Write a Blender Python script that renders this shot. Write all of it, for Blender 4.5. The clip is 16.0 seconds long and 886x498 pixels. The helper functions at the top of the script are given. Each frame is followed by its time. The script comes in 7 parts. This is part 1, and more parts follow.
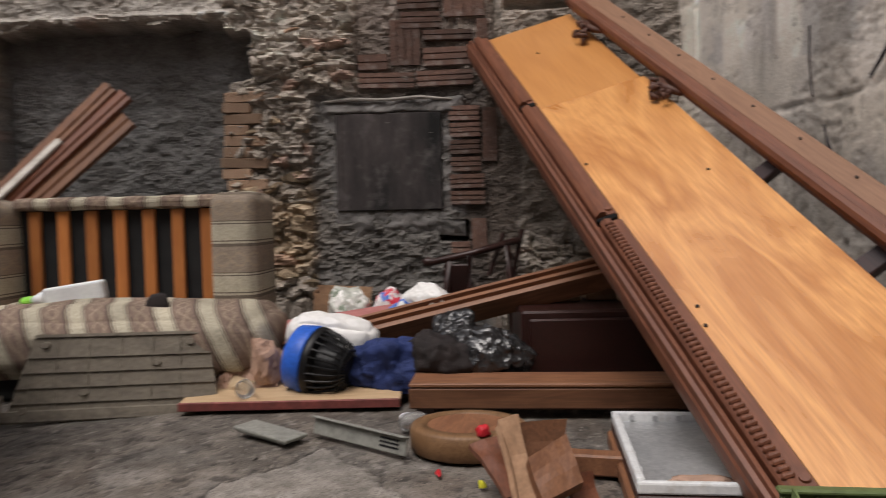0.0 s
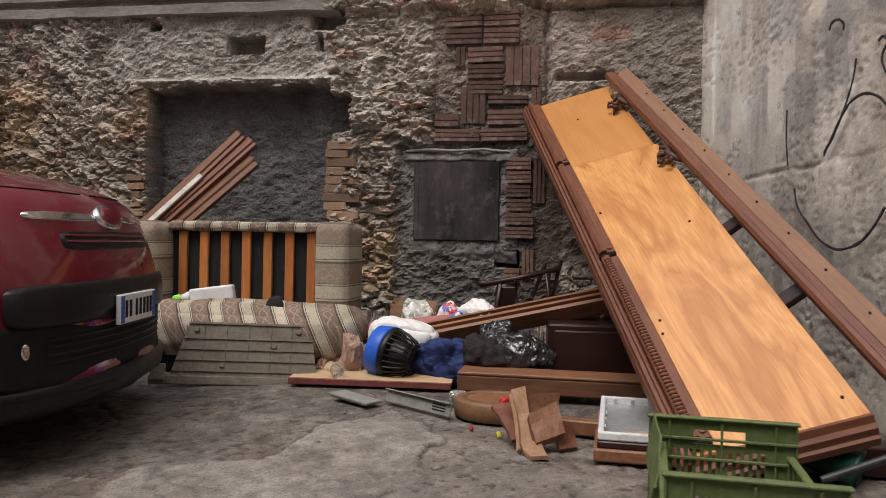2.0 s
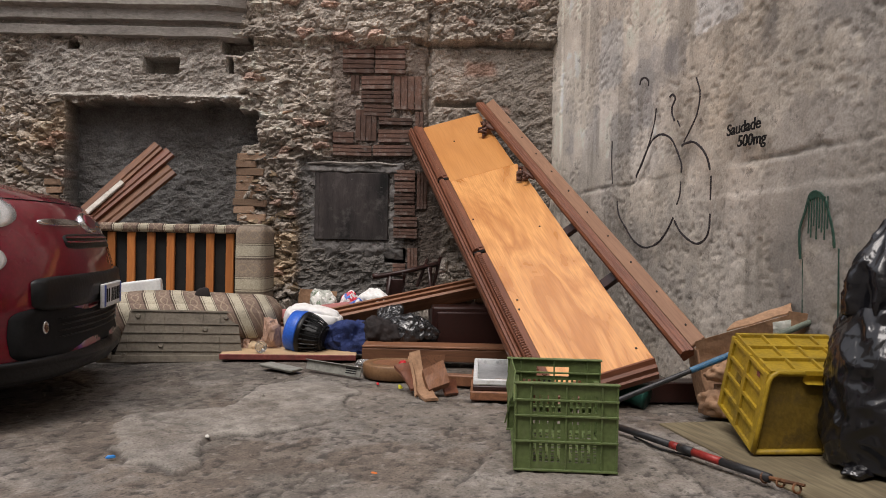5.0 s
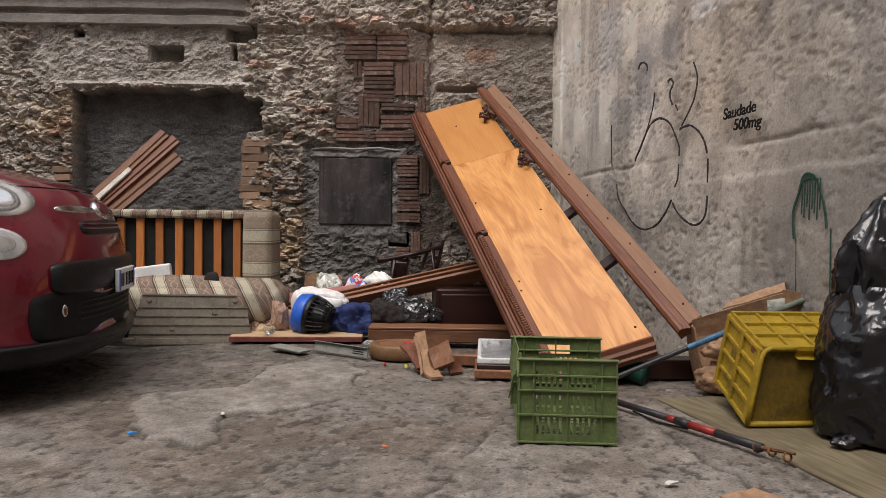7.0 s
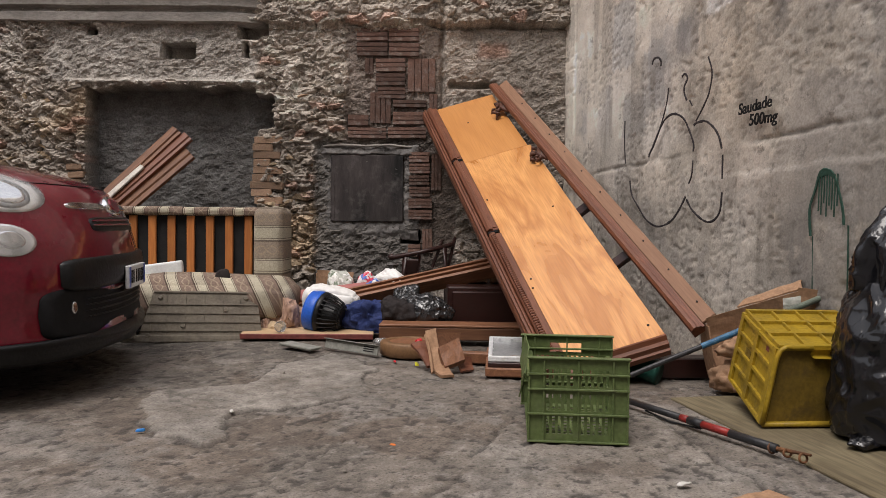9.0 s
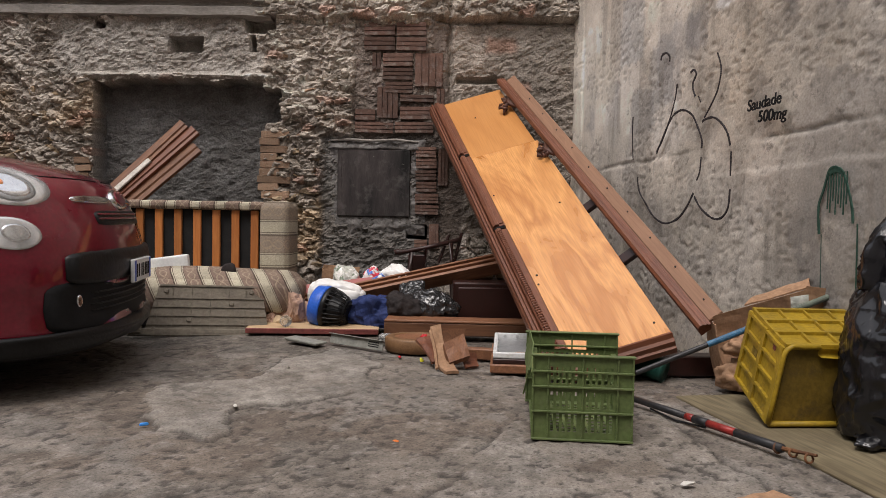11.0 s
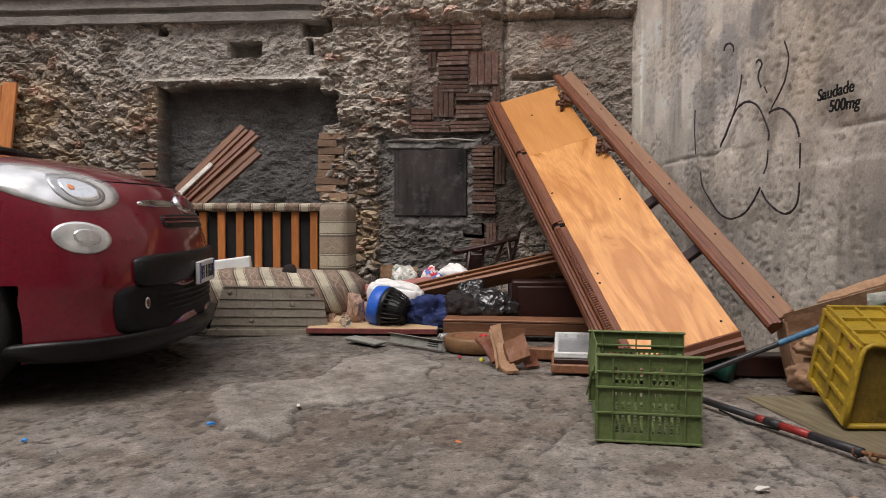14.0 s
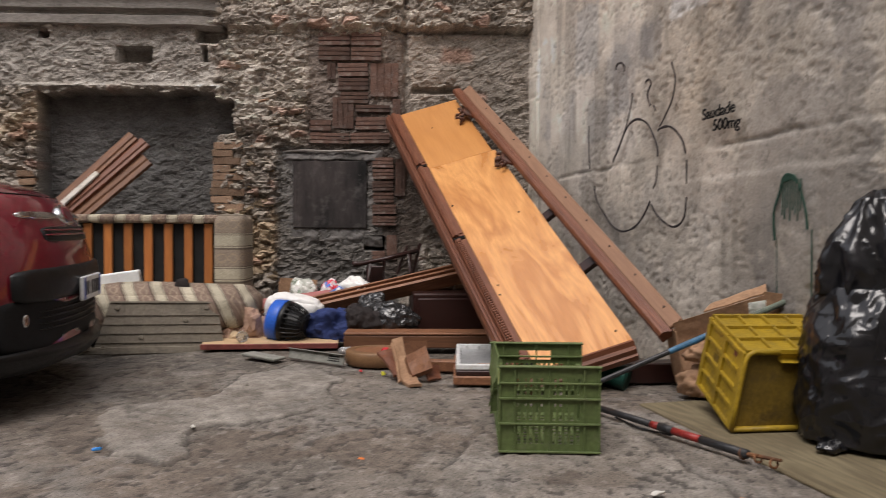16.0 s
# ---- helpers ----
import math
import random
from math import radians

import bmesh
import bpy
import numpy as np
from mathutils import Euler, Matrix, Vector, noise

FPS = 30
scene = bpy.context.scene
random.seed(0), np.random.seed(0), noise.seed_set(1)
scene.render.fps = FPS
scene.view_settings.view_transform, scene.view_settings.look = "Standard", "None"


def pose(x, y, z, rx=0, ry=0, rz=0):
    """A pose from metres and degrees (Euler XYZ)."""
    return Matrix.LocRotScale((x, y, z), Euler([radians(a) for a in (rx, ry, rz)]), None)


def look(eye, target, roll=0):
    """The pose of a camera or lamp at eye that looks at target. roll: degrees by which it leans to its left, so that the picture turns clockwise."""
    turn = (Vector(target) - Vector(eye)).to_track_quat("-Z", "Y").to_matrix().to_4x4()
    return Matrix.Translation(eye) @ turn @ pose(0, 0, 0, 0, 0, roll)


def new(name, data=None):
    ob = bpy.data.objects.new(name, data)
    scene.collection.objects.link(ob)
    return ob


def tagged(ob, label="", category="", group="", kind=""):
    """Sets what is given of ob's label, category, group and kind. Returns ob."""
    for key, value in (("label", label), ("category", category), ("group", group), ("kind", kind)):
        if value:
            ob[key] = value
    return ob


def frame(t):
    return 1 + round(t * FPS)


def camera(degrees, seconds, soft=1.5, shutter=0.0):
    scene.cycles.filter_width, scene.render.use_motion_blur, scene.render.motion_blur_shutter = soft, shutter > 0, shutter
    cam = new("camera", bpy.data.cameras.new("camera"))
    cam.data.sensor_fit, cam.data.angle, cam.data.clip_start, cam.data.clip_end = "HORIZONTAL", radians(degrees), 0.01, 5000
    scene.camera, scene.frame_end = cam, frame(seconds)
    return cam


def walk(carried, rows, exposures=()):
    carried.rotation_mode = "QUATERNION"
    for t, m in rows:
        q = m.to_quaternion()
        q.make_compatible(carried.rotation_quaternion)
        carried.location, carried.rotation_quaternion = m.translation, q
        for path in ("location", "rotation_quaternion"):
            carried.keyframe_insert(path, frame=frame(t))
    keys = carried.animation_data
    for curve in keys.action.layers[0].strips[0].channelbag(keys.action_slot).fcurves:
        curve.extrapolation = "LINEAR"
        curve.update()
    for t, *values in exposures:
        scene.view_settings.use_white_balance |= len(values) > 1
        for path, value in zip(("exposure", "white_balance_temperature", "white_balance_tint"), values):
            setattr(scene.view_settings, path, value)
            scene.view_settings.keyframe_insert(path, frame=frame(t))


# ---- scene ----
cam = camera(60.3, 16.0, soft=0.85, shutter=0.5)
PATH = [
    (0, (0.899, -4.325, 0.736), (0.765, -2.332, 0.641), -1.3),
    (0.5, (0.962, -4.496, 0.753), (0.614, -2.528, 0.666), 0.2),
    (1, (0.969, -4.785, 0.778), (0.679, -2.806, 0.758), 0.9),
    (1.5, (1.009, -5.042, 0.777), (0.808, -3.052, 0.747), 1.2),
    (2, (1.12, -5.267, 0.761), (0.785, -3.295, 0.736), 1.1),
    (2.5, (1.153, -5.454, 0.765), (0.917, -3.468, 0.751), 1.6),
    (3, (1.105, -5.7, 0.782), (1.07, -3.701, 0.818), 1.2),
    (3.2, (1.092, -5.784, 0.784), (1.069, -3.785, 0.83), 1.1),
    (5.3, (1.043, -6.293, 0.774), (1.065, -4.293, 0.738), 1.2),
    (5.5, (1.039, -6.317, 0.779), (1.08, -4.318, 0.738), 1.2),
    (6, (1.042, -6.344, 0.773), (1.052, -4.345, 0.722), 1.3),
    (6.5, (1.034, -6.356, 0.773), (1.03, -4.357, 0.712), 0.9),
    (7, (1.034, -6.356, 0.77), (1.038, -4.357, 0.704), 0.7),
    (7.5, (1.038, -6.353, 0.767), (1.043, -4.354, 0.697), 0.6),
    (8, (1.043, -6.347, 0.772), (1.049, -4.348, 0.699), 0.8),
    (8.5, (1.043, -6.335, 0.769), (1.016, -4.336, 0.698), 0.9),
    (9, (1.05, -6.325, 0.767), (1.018, -4.327, 0.694), 0.7),
    (11.5, (1.061, -6.311, 0.771), (1.007, -4.314, 0.683), 1.1),
    (12, (1.055, -6.312, 0.769), (1.024, -4.314, 0.681), 0.9),
    (12.5, (1.041, -6.304, 0.769), (1.002, -4.306, 0.682), -0.2),
    (13, (1.048, -6.307, 0.767), (0.979, -4.31, 0.683), 1.1),
    (13.5, (1.049, -6.304, 0.77), (0.951, -4.308, 0.689), 0.4),
    (14, (1.043, -6.291, 0.771), (0.846, -4.303, 0.68), 0.2),
    (14.5, (1.044, -6.292, 0.771), (0.83, -4.304, 0.719), 0.1),
    (15, (1.04, -6.299, 0.764), (0.903, -4.305, 0.699), -0.3),
    (15.5, (1.041, -6.28, 0.759), (0.964, -4.283, 0.682), -0.6),
    (16, (1.029, -6.273, 0.777), (1.096, -4.275, 0.717), 0.3),
]
walk(cam, [(t, look(eye, target, roll)) for t, eye, target, roll in PATH], exposures=[(0, 0.05, 6380, 13), (1.5, 0.15, 6380, 13), (3, 0.25, 6380, 13), (16, 0.25, 6380, 13)])

# ---- world, sun, exposure ----
world = bpy.data.worlds.new("overcast_sky")
scene.world = world
world.use_nodes = True
wn = world.node_tree.nodes
wl = world.node_tree.links
sky = wn.new("ShaderNodeTexSky")
sky.sky_type = "NISHITA"
sky.sun_disc = False
sky.sun_elevation, sky.sun_rotation = radians(62), radians(200)
sky.dust_density, sky.air_density = 4.0, 1.0
veil = wn.new("ShaderNodeMixRGB")          # thin even cloud that pales the blue
veil.inputs[0].default_value = 0.55
veil.inputs[2].default_value = (9.0, 8.7, 8.2, 1)
wl.new(sky.outputs[0], veil.inputs[1])
wl.new(veil.outputs[0], wn["Background"].inputs[0])
wn["Background"].inputs[1].default_value = 0.135
sun = new("sun", bpy.data.lights.new("sun", "SUN"))
sun.data.energy, sun.data.angle, sun.data.color = 1.9, radians(30), (1.0, 0.95, 0.88)
sun.matrix_world = look((-1.5, -5.0, 9.0), (1.0, -1.0, 0.0))

# ---- materials ----


def hexa(c):
    return (c[0], c[1], c[2], 1.0)


def shader(name, c1, c2, scale=6.0, rough=0.7, metal=0.0, bump=0.25, fine=60.0, stretch=(1, 1, 1), tone="", dirt=None,
           dirt_amount=0.35, coat=0.0, spec=0.32, vary=0.0, bump_dist=0.01, transmission=0.0, alpha=1.0, grit=0.45, rocky=0.0, rock_scale=24.0, speck=0.0, crisp=False, wrinkle=0.0, wrinkle_scale=8.0, print_=None):
    """Two-colour noise at two scales with grain bump; tone names a colour attribute that takes the place of c1."""
    m = bpy.data.materials.new(name)
    m.use_nodes = True
    n, l = m.node_tree.nodes, m.node_tree.links
    b = n["Principled BSDF"]
    tc = n.new("ShaderNodeTexCoord")
    mp = n.new("ShaderNodeMapping")
    mp.inputs["Scale"].default_value = stretch
    l.new(tc.outputs["Object"], mp.inputs[0])
    big = n.new("ShaderNodeTexNoise")
    big.inputs["Scale"].default_value, big.inputs["Detail"].default_value = scale, 6
    l.new(mp.outputs[0], big.inputs["Vector"])
    small = n.new("ShaderNodeTexNoise")
    small.inputs["Scale"].default_value, small.inputs["Detail"].default_value = fine, 8
    l.new(mp.outputs[0], small.inputs["Vector"])
    ramp = n.new("ShaderNodeValToRGB")
    ramp.color_ramp.elements[0].position, ramp.color_ramp.elements[1].position = 0.32, 0.68
    l.new(big.outputs[0], ramp.inputs[0])
    mix = n.new("ShaderNodeMixRGB")
    l.new(ramp.outputs[0], mix.inputs[0])
    if tone:
        at = n.new("ShaderNodeAttribute")
        at.attribute_name = tone
        l.new(at.outputs["Color"], mix.inputs[1])
        mul = n.new("ShaderNodeMixRGB")
        mul.blend_type = "MULTIPLY"
        mul.inputs[0].default_value = 1
        mul.inputs[2].default_value = hexa(c2)
        l.new(at.outputs["Color"], mul.inputs[1])
        l.new(mul.outputs[0], mix.inputs[2])
    else:
        mix.inputs[1].default_value, mix.inputs[2].default_value = hexa(c1), hexa(c2)
    grain = n.new("ShaderNodeMixRGB")
    grain.blend_type = "OVERLAY"
    grain.inputs[0].default_value = grit
    l.new(mix.outputs[0], grain.inputs[1])
    l.new(small.outputs[0], grain.inputs[2])
    out = grain.outputs[0]
    if speck:
        for sc_, lo_, hi_, dark in ((55.0, 0.10, 0.28, 0.45), (120.0, 0.08, 0.3, 0.6)):
            vs = n.new("ShaderNodeTexVoronoi")
            vs.inputs["Scale"].default_value = sc_
            l.new(mp.outputs[0], vs.inputs["Vector"])
            rs = n.new("ShaderNodeValToRGB")
            rs.color_ramp.elements[0].position, rs.color_ramp.elements[1].position = lo_, hi_
            rs.color_ramp.elements[0].color = (dark, dark, dark, 1)
            l.new(vs.outputs["Distance"], rs.inputs[0])
            ms = n.new("ShaderNodeMixRGB")
            ms.blend_type = "MULTIPLY"
            ms.inputs[0].default_value = speck
            l.new(out, ms.inputs[1])
            l.new(rs.outputs[0], ms.inputs[2])
            out = ms.outputs[0]
    if dirt:
        dn = n.new("ShaderNodeTexNoise")
        dn.inputs["Scale"].default_value, dn.inputs["Detail"].default_value = scale * 2.7, 9
        dn.inputs["Roughness"].default_value = 0.7
        l.new(tc.outputs["Object"], dn.inputs["Vector"])
        dr = n.new("ShaderNodeValToRGB")
        dr.color_ramp.elements[0].position, dr.color_ramp.elements[1].position = 0.52, 0.72
        dr.color_ramp.elements[1].color = (dirt_amount, dirt_amount, dirt_amount, 1)
        if crisp:
            dr.color_ramp.elements[0].position, dr.color_ramp.elements[1].position = 0.575, 0.615
            dn.inputs["Roughness"].default_value = 0.82
        l.new(dn.outputs[0], dr.inputs[0])
        dm = n.new("ShaderNodeMixRGB")
        dm.inputs[2].default_value = hexa(dirt)
        l.new(dr.outputs[0], dm.inputs[0])
        l.new(out, dm.inputs[1])
        out = dm.outputs[0]
    if print_:
        for k_, (col, lo_) in enumerate(print_):
            pv = n.new("ShaderNodeTexNoise")
            pv.inputs["Scale"].default_value, pv.inputs["Detail"].default_value = 17.0 + 4 * k_, 2
            off_ = n.new("ShaderNodeMapping")
            off_.inputs["Location"].default_value = (3.1 * k_, 7.7 * k_, 1.3 * k_)
            l.new(tc.outputs["Object"], off_.inputs[0])
            l.new(off_.outputs[0], pv.inputs["Vector"])
            pr = n.new("ShaderNodeValToRGB")
            pr.color_ramp.elements[0].position, pr.color_ramp.elements[1].position = lo_, lo_ + 0.03
            l.new(pv.outputs[0], pr.inputs[0])
            pm_ = n.new("ShaderNodeMixRGB")
            pm_.inputs[2].default_value = hexa(col)
            l.new(pr.outputs[0], pm_.inputs[0])
            l.new(out, pm_.inputs[1])
            out = pm_.outputs[0]
    if vary:
        info = n.new("ShaderNodeObjectInfo")
        hs = n.new("ShaderNodeHueSaturation")
        mr = n.new("ShaderNodeMapRange")
        mr.inputs[3].default_value, mr.inputs[4].default_value = 1 - vary, 1 + vary
        l.new(info.outputs["Random"], mr.inputs[0])
        l.new(mr.outputs[0], hs.inputs["Value"])
        l.new(out, hs.inputs["Color"])
        out = hs.outputs[0]
    l.new(out, b.inputs["Base Color"])
    rr = n.new("ShaderNodeMapRange")
    rr.inputs[3].default_value, rr.inputs[4].default_value = max(0.02, rough - 0.12), min(1.0, rough + 0.12)
    l.new(big.outputs[0], rr.inputs[0])
    l.new(rr.outputs[0], b.inputs["Roughness"])
    b.inputs["Metallic"].default_value = metal
    b.inputs["Specular IOR Level"].default_value = spec
    b.inputs["Coat Weight"].default_value = coat
    b.inputs["Coat Roughness"].default_value = 0.06
    b.inputs["Transmission Weight"].default_value = transmission
    b.inputs["Alpha"].default_value = alpha
    if bump:
        bp = n.new("ShaderNodeBump")
        bp.inputs["Strength"].default_value, bp.inputs["Distance"].default_value = bump, bump_dist
        l.new(small.outputs[0], bp.inputs["Height"])
        l.new(bp.outputs[0], b.inputs["Normal"])
        if wrinkle:
            last = bp
            for sc_, st_, di_ in ((wrinkle_scale, wrinkle, 0.03), (wrinkle_scale * 3.1, wrinkle * 0.6, 0.012)):
                wr = n.new("ShaderNodeTexNoise")
                wr.noise_type = "RIDGED_MULTIFRACTAL"
                wr.inputs["Scale"].default_value, wr.inputs["Detail"].default_value = sc_, 3
                wr.inputs["Distortion"].default_value = 0.9
                l.new(mp.outputs[0], wr.inputs["Vector"])
                wb = n.new("ShaderNodeBump")
                wb.inputs["Strength"].default_value, wb.inputs["Distance"].default_value = st_, di_
                l.new(wr.outputs[0], wb.inputs["Height"])
                l.new(last.outputs[0], wb.inputs["Normal"])
                last = wb
            l.new(last.outputs[0], b.inputs["Normal"])
        if rocky:
            warp = n.new("ShaderNodeTexNoise")
            warp.inputs["Scale"].default_value, warp.inputs["Detail"].default_value = rock_scale * 0.5, 4
            l.new(mp.outputs[0], warp.inputs["Vector"])
            mixv = n.new("ShaderNodeMixRGB")
            mixv.blend_type = "LINEAR_LIGHT"
            mixv.inputs[0].default_value = 0.06
            l.new(mp.outputs[0], mixv.inputs[1])
            l.new(warp.outputs["Color"], mixv.inputs[2])
            vo = n.new("ShaderNodeTexVoronoi")
            vo.inputs["Scale"].default_value = rock_scale
            l.new(mixv.outputs[0], vo.inputs["Vector"])
            bp2 = n.new("ShaderNodeBump")
            bp2.inputs["Strength"].default_value, bp2.inputs["Distance"].default_value = rocky, 0.02
            bp2.invert = True
            l.new(vo.outputs["Distance"], bp2.inputs["Height"])
            l.new(bp.outputs[0], bp2.inputs["Normal"])
            l.new(bp2.outputs[0], b.inputs["Normal"])
    return m


def timber(name, c1, c2, c3, rough=0.45, coat=0.0, figure=1.6, fine=1.0, vary=0.0, spec=0.4, rings=7.5, warp=2.2, detail=5):
    """Wood with its grain along the local y axis."""
    m = bpy.data.materials.new(name)
    m.use_nodes = True
    n, l = m.node_tree.nodes, m.node_tree.links
    b = n["Principled BSDF"]
    tc = n.new("ShaderNodeTexCoord")
    info = n.new("ShaderNodeObjectInfo")
    add = n.new("ShaderNodeVectorMath")
    sc = n.new("ShaderNodeVectorMath")
    sc.operation = "SCALE"
    sc.inputs[3].default_value = 7.0
    l.new(info.outputs["Random"], sc.inputs[0])
    l.new(tc.outputs["Object"], add.inputs[0])
    l.new(sc.outputs[0], add.inputs[1])
    mp = n.new("ShaderNodeMapping")
    mp.inputs["Scale"].default_value = (4.0 * figure, 0.8 * figure, 4.0 * figure)
    l.new(add.outputs[0], mp.inputs[0])
    a = n.new("ShaderNodeTexNoise")
    a.inputs["Scale"].default_value, a.inputs["Detail"].default_value = 1.0, detail
    a.inputs["Distortion"].default_value = warp
    l.new(mp.outputs[0], a.inputs["Vector"])
    w = n.new("ShaderNodeMath")
    w.operation = "MULTIPLY"
    w.inputs[1].default_value = rings
    l.new(a.outputs[0], w.inputs[0])
    fr = n.new("ShaderNodeMath")
    fr.operation = "PINGPONG"
    fr.inputs[1].default_value = 1.0
    l.new(w.outputs[0], fr.inputs[0])
    mp2 = n.new("ShaderNodeMapping")
    mp2.inputs["Scale"].default_value = (130 * fine, 5 * fine, 130 * fine)
    l.new(add.outputs[0], mp2.inputs[0])
    f = n.new("ShaderNodeTexNoise")
    f.inputs["Scale"].default_value, f.inputs["Detail"].default_value = 1.0, 6
    l.new(mp2.outputs[0], f.inputs["Vector"])
    r1 = n.new("ShaderNodeMixRGB")
    r1.inputs[1].default_value, r1.inputs[2].default_value = hexa(c1), hexa(c2)
    l.new(fr.outputs[0], r1.inputs[0])
    rp = n.new("ShaderNodeValToRGB")
    rp.color_ramp.elements[0].position, rp.color_ramp.elements[1].position = 0.42, 0.75
    l.new(f.outputs[0], rp.inputs[0])
    half = n.new("ShaderNodeMath")
    half.operation = "MULTIPLY"
    half.inputs[1].default_value = 0.55
    l.new(rp.outputs[0], half.inputs[0])
    r2 = n.new("ShaderNodeMixRGB")
    r2.inputs[2].default_value = hexa(c3)
    l.new(half.outputs[0], r2.inputs[0])
    l.new(r1.outputs[0], r2.inputs[1])
    hs = n.new("ShaderNodeHueSaturation")
    mr = n.new("ShaderNodeMapRange")
    mr.inputs[3].default_value, mr.inputs[4].default_value = 1 - vary, 1 + vary
    l.new(info.outputs["Random"], mr.inputs[0])
    l.new(mr.outputs[0], hs.inputs["Value"])
    l.new(r2.outputs[0], hs.inputs["Color"])
    l.new(hs.outputs[0], b.inputs["Base Color"])
    rr = n.new("ShaderNodeMapRange")
    rr.inputs[3].default_value, rr.inputs[4].default_value = max(0.05, rough - 0.1), rough + 0.15
    l.new(a.outputs[0], rr.inputs[0])
    l.new(rr.outputs[0], b.inputs["Roughness"])
    b.inputs["Coat Weight"].default_value = coat
    b.inputs["Coat Roughness"].default_value = 0.25
    b.inputs["Specular IOR Level"].default_value = spec
    bp = n.new("ShaderNodeBump")
    bp.inputs["Strength"].default_value, bp.inputs["Distance"].default_value = 0.12, 0.004
    l.new(f.outputs[0], bp.inputs["Height"])
    l.new(bp.outputs[0], b.inputs["Normal"])
    return m


M_WALL = shader("old_masonry", (0.3, 0.27, 0.24), (0.62, 0.6, 0.58), 5, 0.92, tone="tone", bump=0.8, fine=75, bump_dist=0.012, grit=0.75, rocky=0.5, rock_scale=26)
M_CONC = shader("cast_concrete", (0.3, 0.28, 0.26), (0.78, 0.77, 0.75), 3.2, 0.88, tone="tone", bump=0.32, fine=80, bump_dist=0.005, grit=0.42,
                dirt=(0.15, 0.135, 0.12), dirt_amount=0.6, crisp=True, speck=0.26)
M_GRIT = shader("mortar_grit", (0.24, 0.215, 0.185), (0.13, 0.115, 0.10), 30, 0.9, bump=0.2)
M_GROUND = shader("worn_paving", (0.2, 0.18, 0.16), (0.82, 0.81, 0.80), 11, 0.88, tone="tone", bump=0.55, fine=110, bump_dist=0.006, grit=0.6, rocky=0.2, rock_scale=90, speck=0.85,
                  dirt=(0.06, 0.053, 0.046), dirt_amount=0.5, crisp=True)
M_STONE = shader("rubble_stone", (0.42, 0.365, 0.30), (0.25, 0.22, 0.185), 7, 0.93, bump=0.6, fine=60, vary=0.45, dirt=(0.1, 0.085, 0.07), bump_dist=0.012)
M_OCHRE = shader("ochre_stone", (0.42, 0.31, 0.19), (0.26, 0.20, 0.14), 8, 0.93, bump=0.6, fine=60, vary=0.4, dirt=(0.1, 0.085, 0.07), bump_dist=0.012)
M_BRICK = shader("old_brick", (0.36, 0.215, 0.14), (0.30, 0.215, 0.145), 12, 0.9, bump=0.6, fine=80, vary=0.35, dirt=(0.34, 0.30, 0.24), dirt_amount=0.6, bump_dist=0.012)
M_HOLLOW = shader("hollow_brick", (0.20, 0.112, 0.083), (0.10, 0.064, 0.052), 6, 0.88, bump=0.5, fine=70, vary=0.42, dirt=(0.33, 0.305, 0.28), dirt_amount=0.6)
M_CEMENT = shader("grey_cement", (0.22, 0.208, 0.198), (0.10, 0.094, 0.09), 5, 0.9, bump=0.6, fine=60, dirt=(0.05, 0.046, 0.043), dirt_amount=0.6, wrinkle=0.25, wrinkle_scale=9)
M_SOOT = shader("sooty_board", (0.075, 0.062, 0.060), (0.008, 0.0075, 0.0075), 2.4, 0.7, bump=0.35, fine=50, stretch=(2.4, 1, 0.55), dirt=(0.16, 0.145, 0.14), dirt_amount=0.55)
M_ORANGE = timber("honey_veneer", (0.76, 0.375, 0.125), (0.50, 0.20, 0.05), (0.36, 0.13, 0.03), 0.27, 0.8, 1.25, 1.0, spec=0.5, rings=8.0, warp=0.9, detail=4)
M_ORANGETOP = timber("pale_honey_veneer", (0.62, 0.285, 0.085), (0.54, 0.235, 0.065), (0.44, 0.175, 0.045), 0.3, 0.8, 0.6, 1.0, spec=0.5, rings=12.0, warp=0.5, detail=3)
M_BENTWOOD = timber("bent_wood", (0.22, 0.12, 0.056), (0.17, 0.09, 0.04), (0.10, 0.05, 0.024), 0.5, 0.0, 2.0)
M_BROWN = timber("stained_moulding", (0.19, 0.069, 0.035), (0.135, 0.048, 0.025), (0.075, 0.027, 0.015), 0.45, 0.15, 2.0)
M_PLANK = timber("brown_plank", (0.22, 0.10, 0.05), (0.15, 0.065, 0.033), (0.09, 0.04, 0.02), 0.5, 0.0, 2.0, vary=0.25)
M_TAN = timber("tan_board", (0.56, 0.40, 0.24), (0.48, 0.33, 0.19), (0.36, 0.24, 0.13), 0.6, 0.0, 1.5, vary=0.1)
M_SLAT = timber("orange_slat", (0.50, 0.19, 0.05), (0.42, 0.15, 0.04), (0.28, 0.09, 0.03), 0.5, 0.0, 2.0, vary=0.22)
# dark red wood, its colour lowered further for the shadow over the cabinet
M_DARKWOOD = timber("shade_darkened_red_wood", (0.032, 0.009, 0.007), (0.025, 0.008, 0.006), (0.014, 0.006, 0.005), 0.38, 0.2, 2.0)
M_REDEDGE = shader("red_edge", (0.25, 0.07, 0.06), (0.16, 0.05, 0.045), 14, 0.6, bump=0.2)
M_PINK = shader("pink_plank", (0.42, 0.16, 0.15), (0.3, 0.11, 0.1), 10, 0.6, bump=0.2, stretch=(1, 0.2, 1))
M_WHITEWOOD = shader("white_painted_wood", (0.62, 0.58, 0.52), (0.45, 0.42, 0.37), 10, 0.6, bump=0.2)
M_BLACKCLOTH = shader("black_cloth", (0.012, 0.012, 0.013), (0.02, 0.02, 0.02), 15, 0.9, bump=0.3, fine=200)
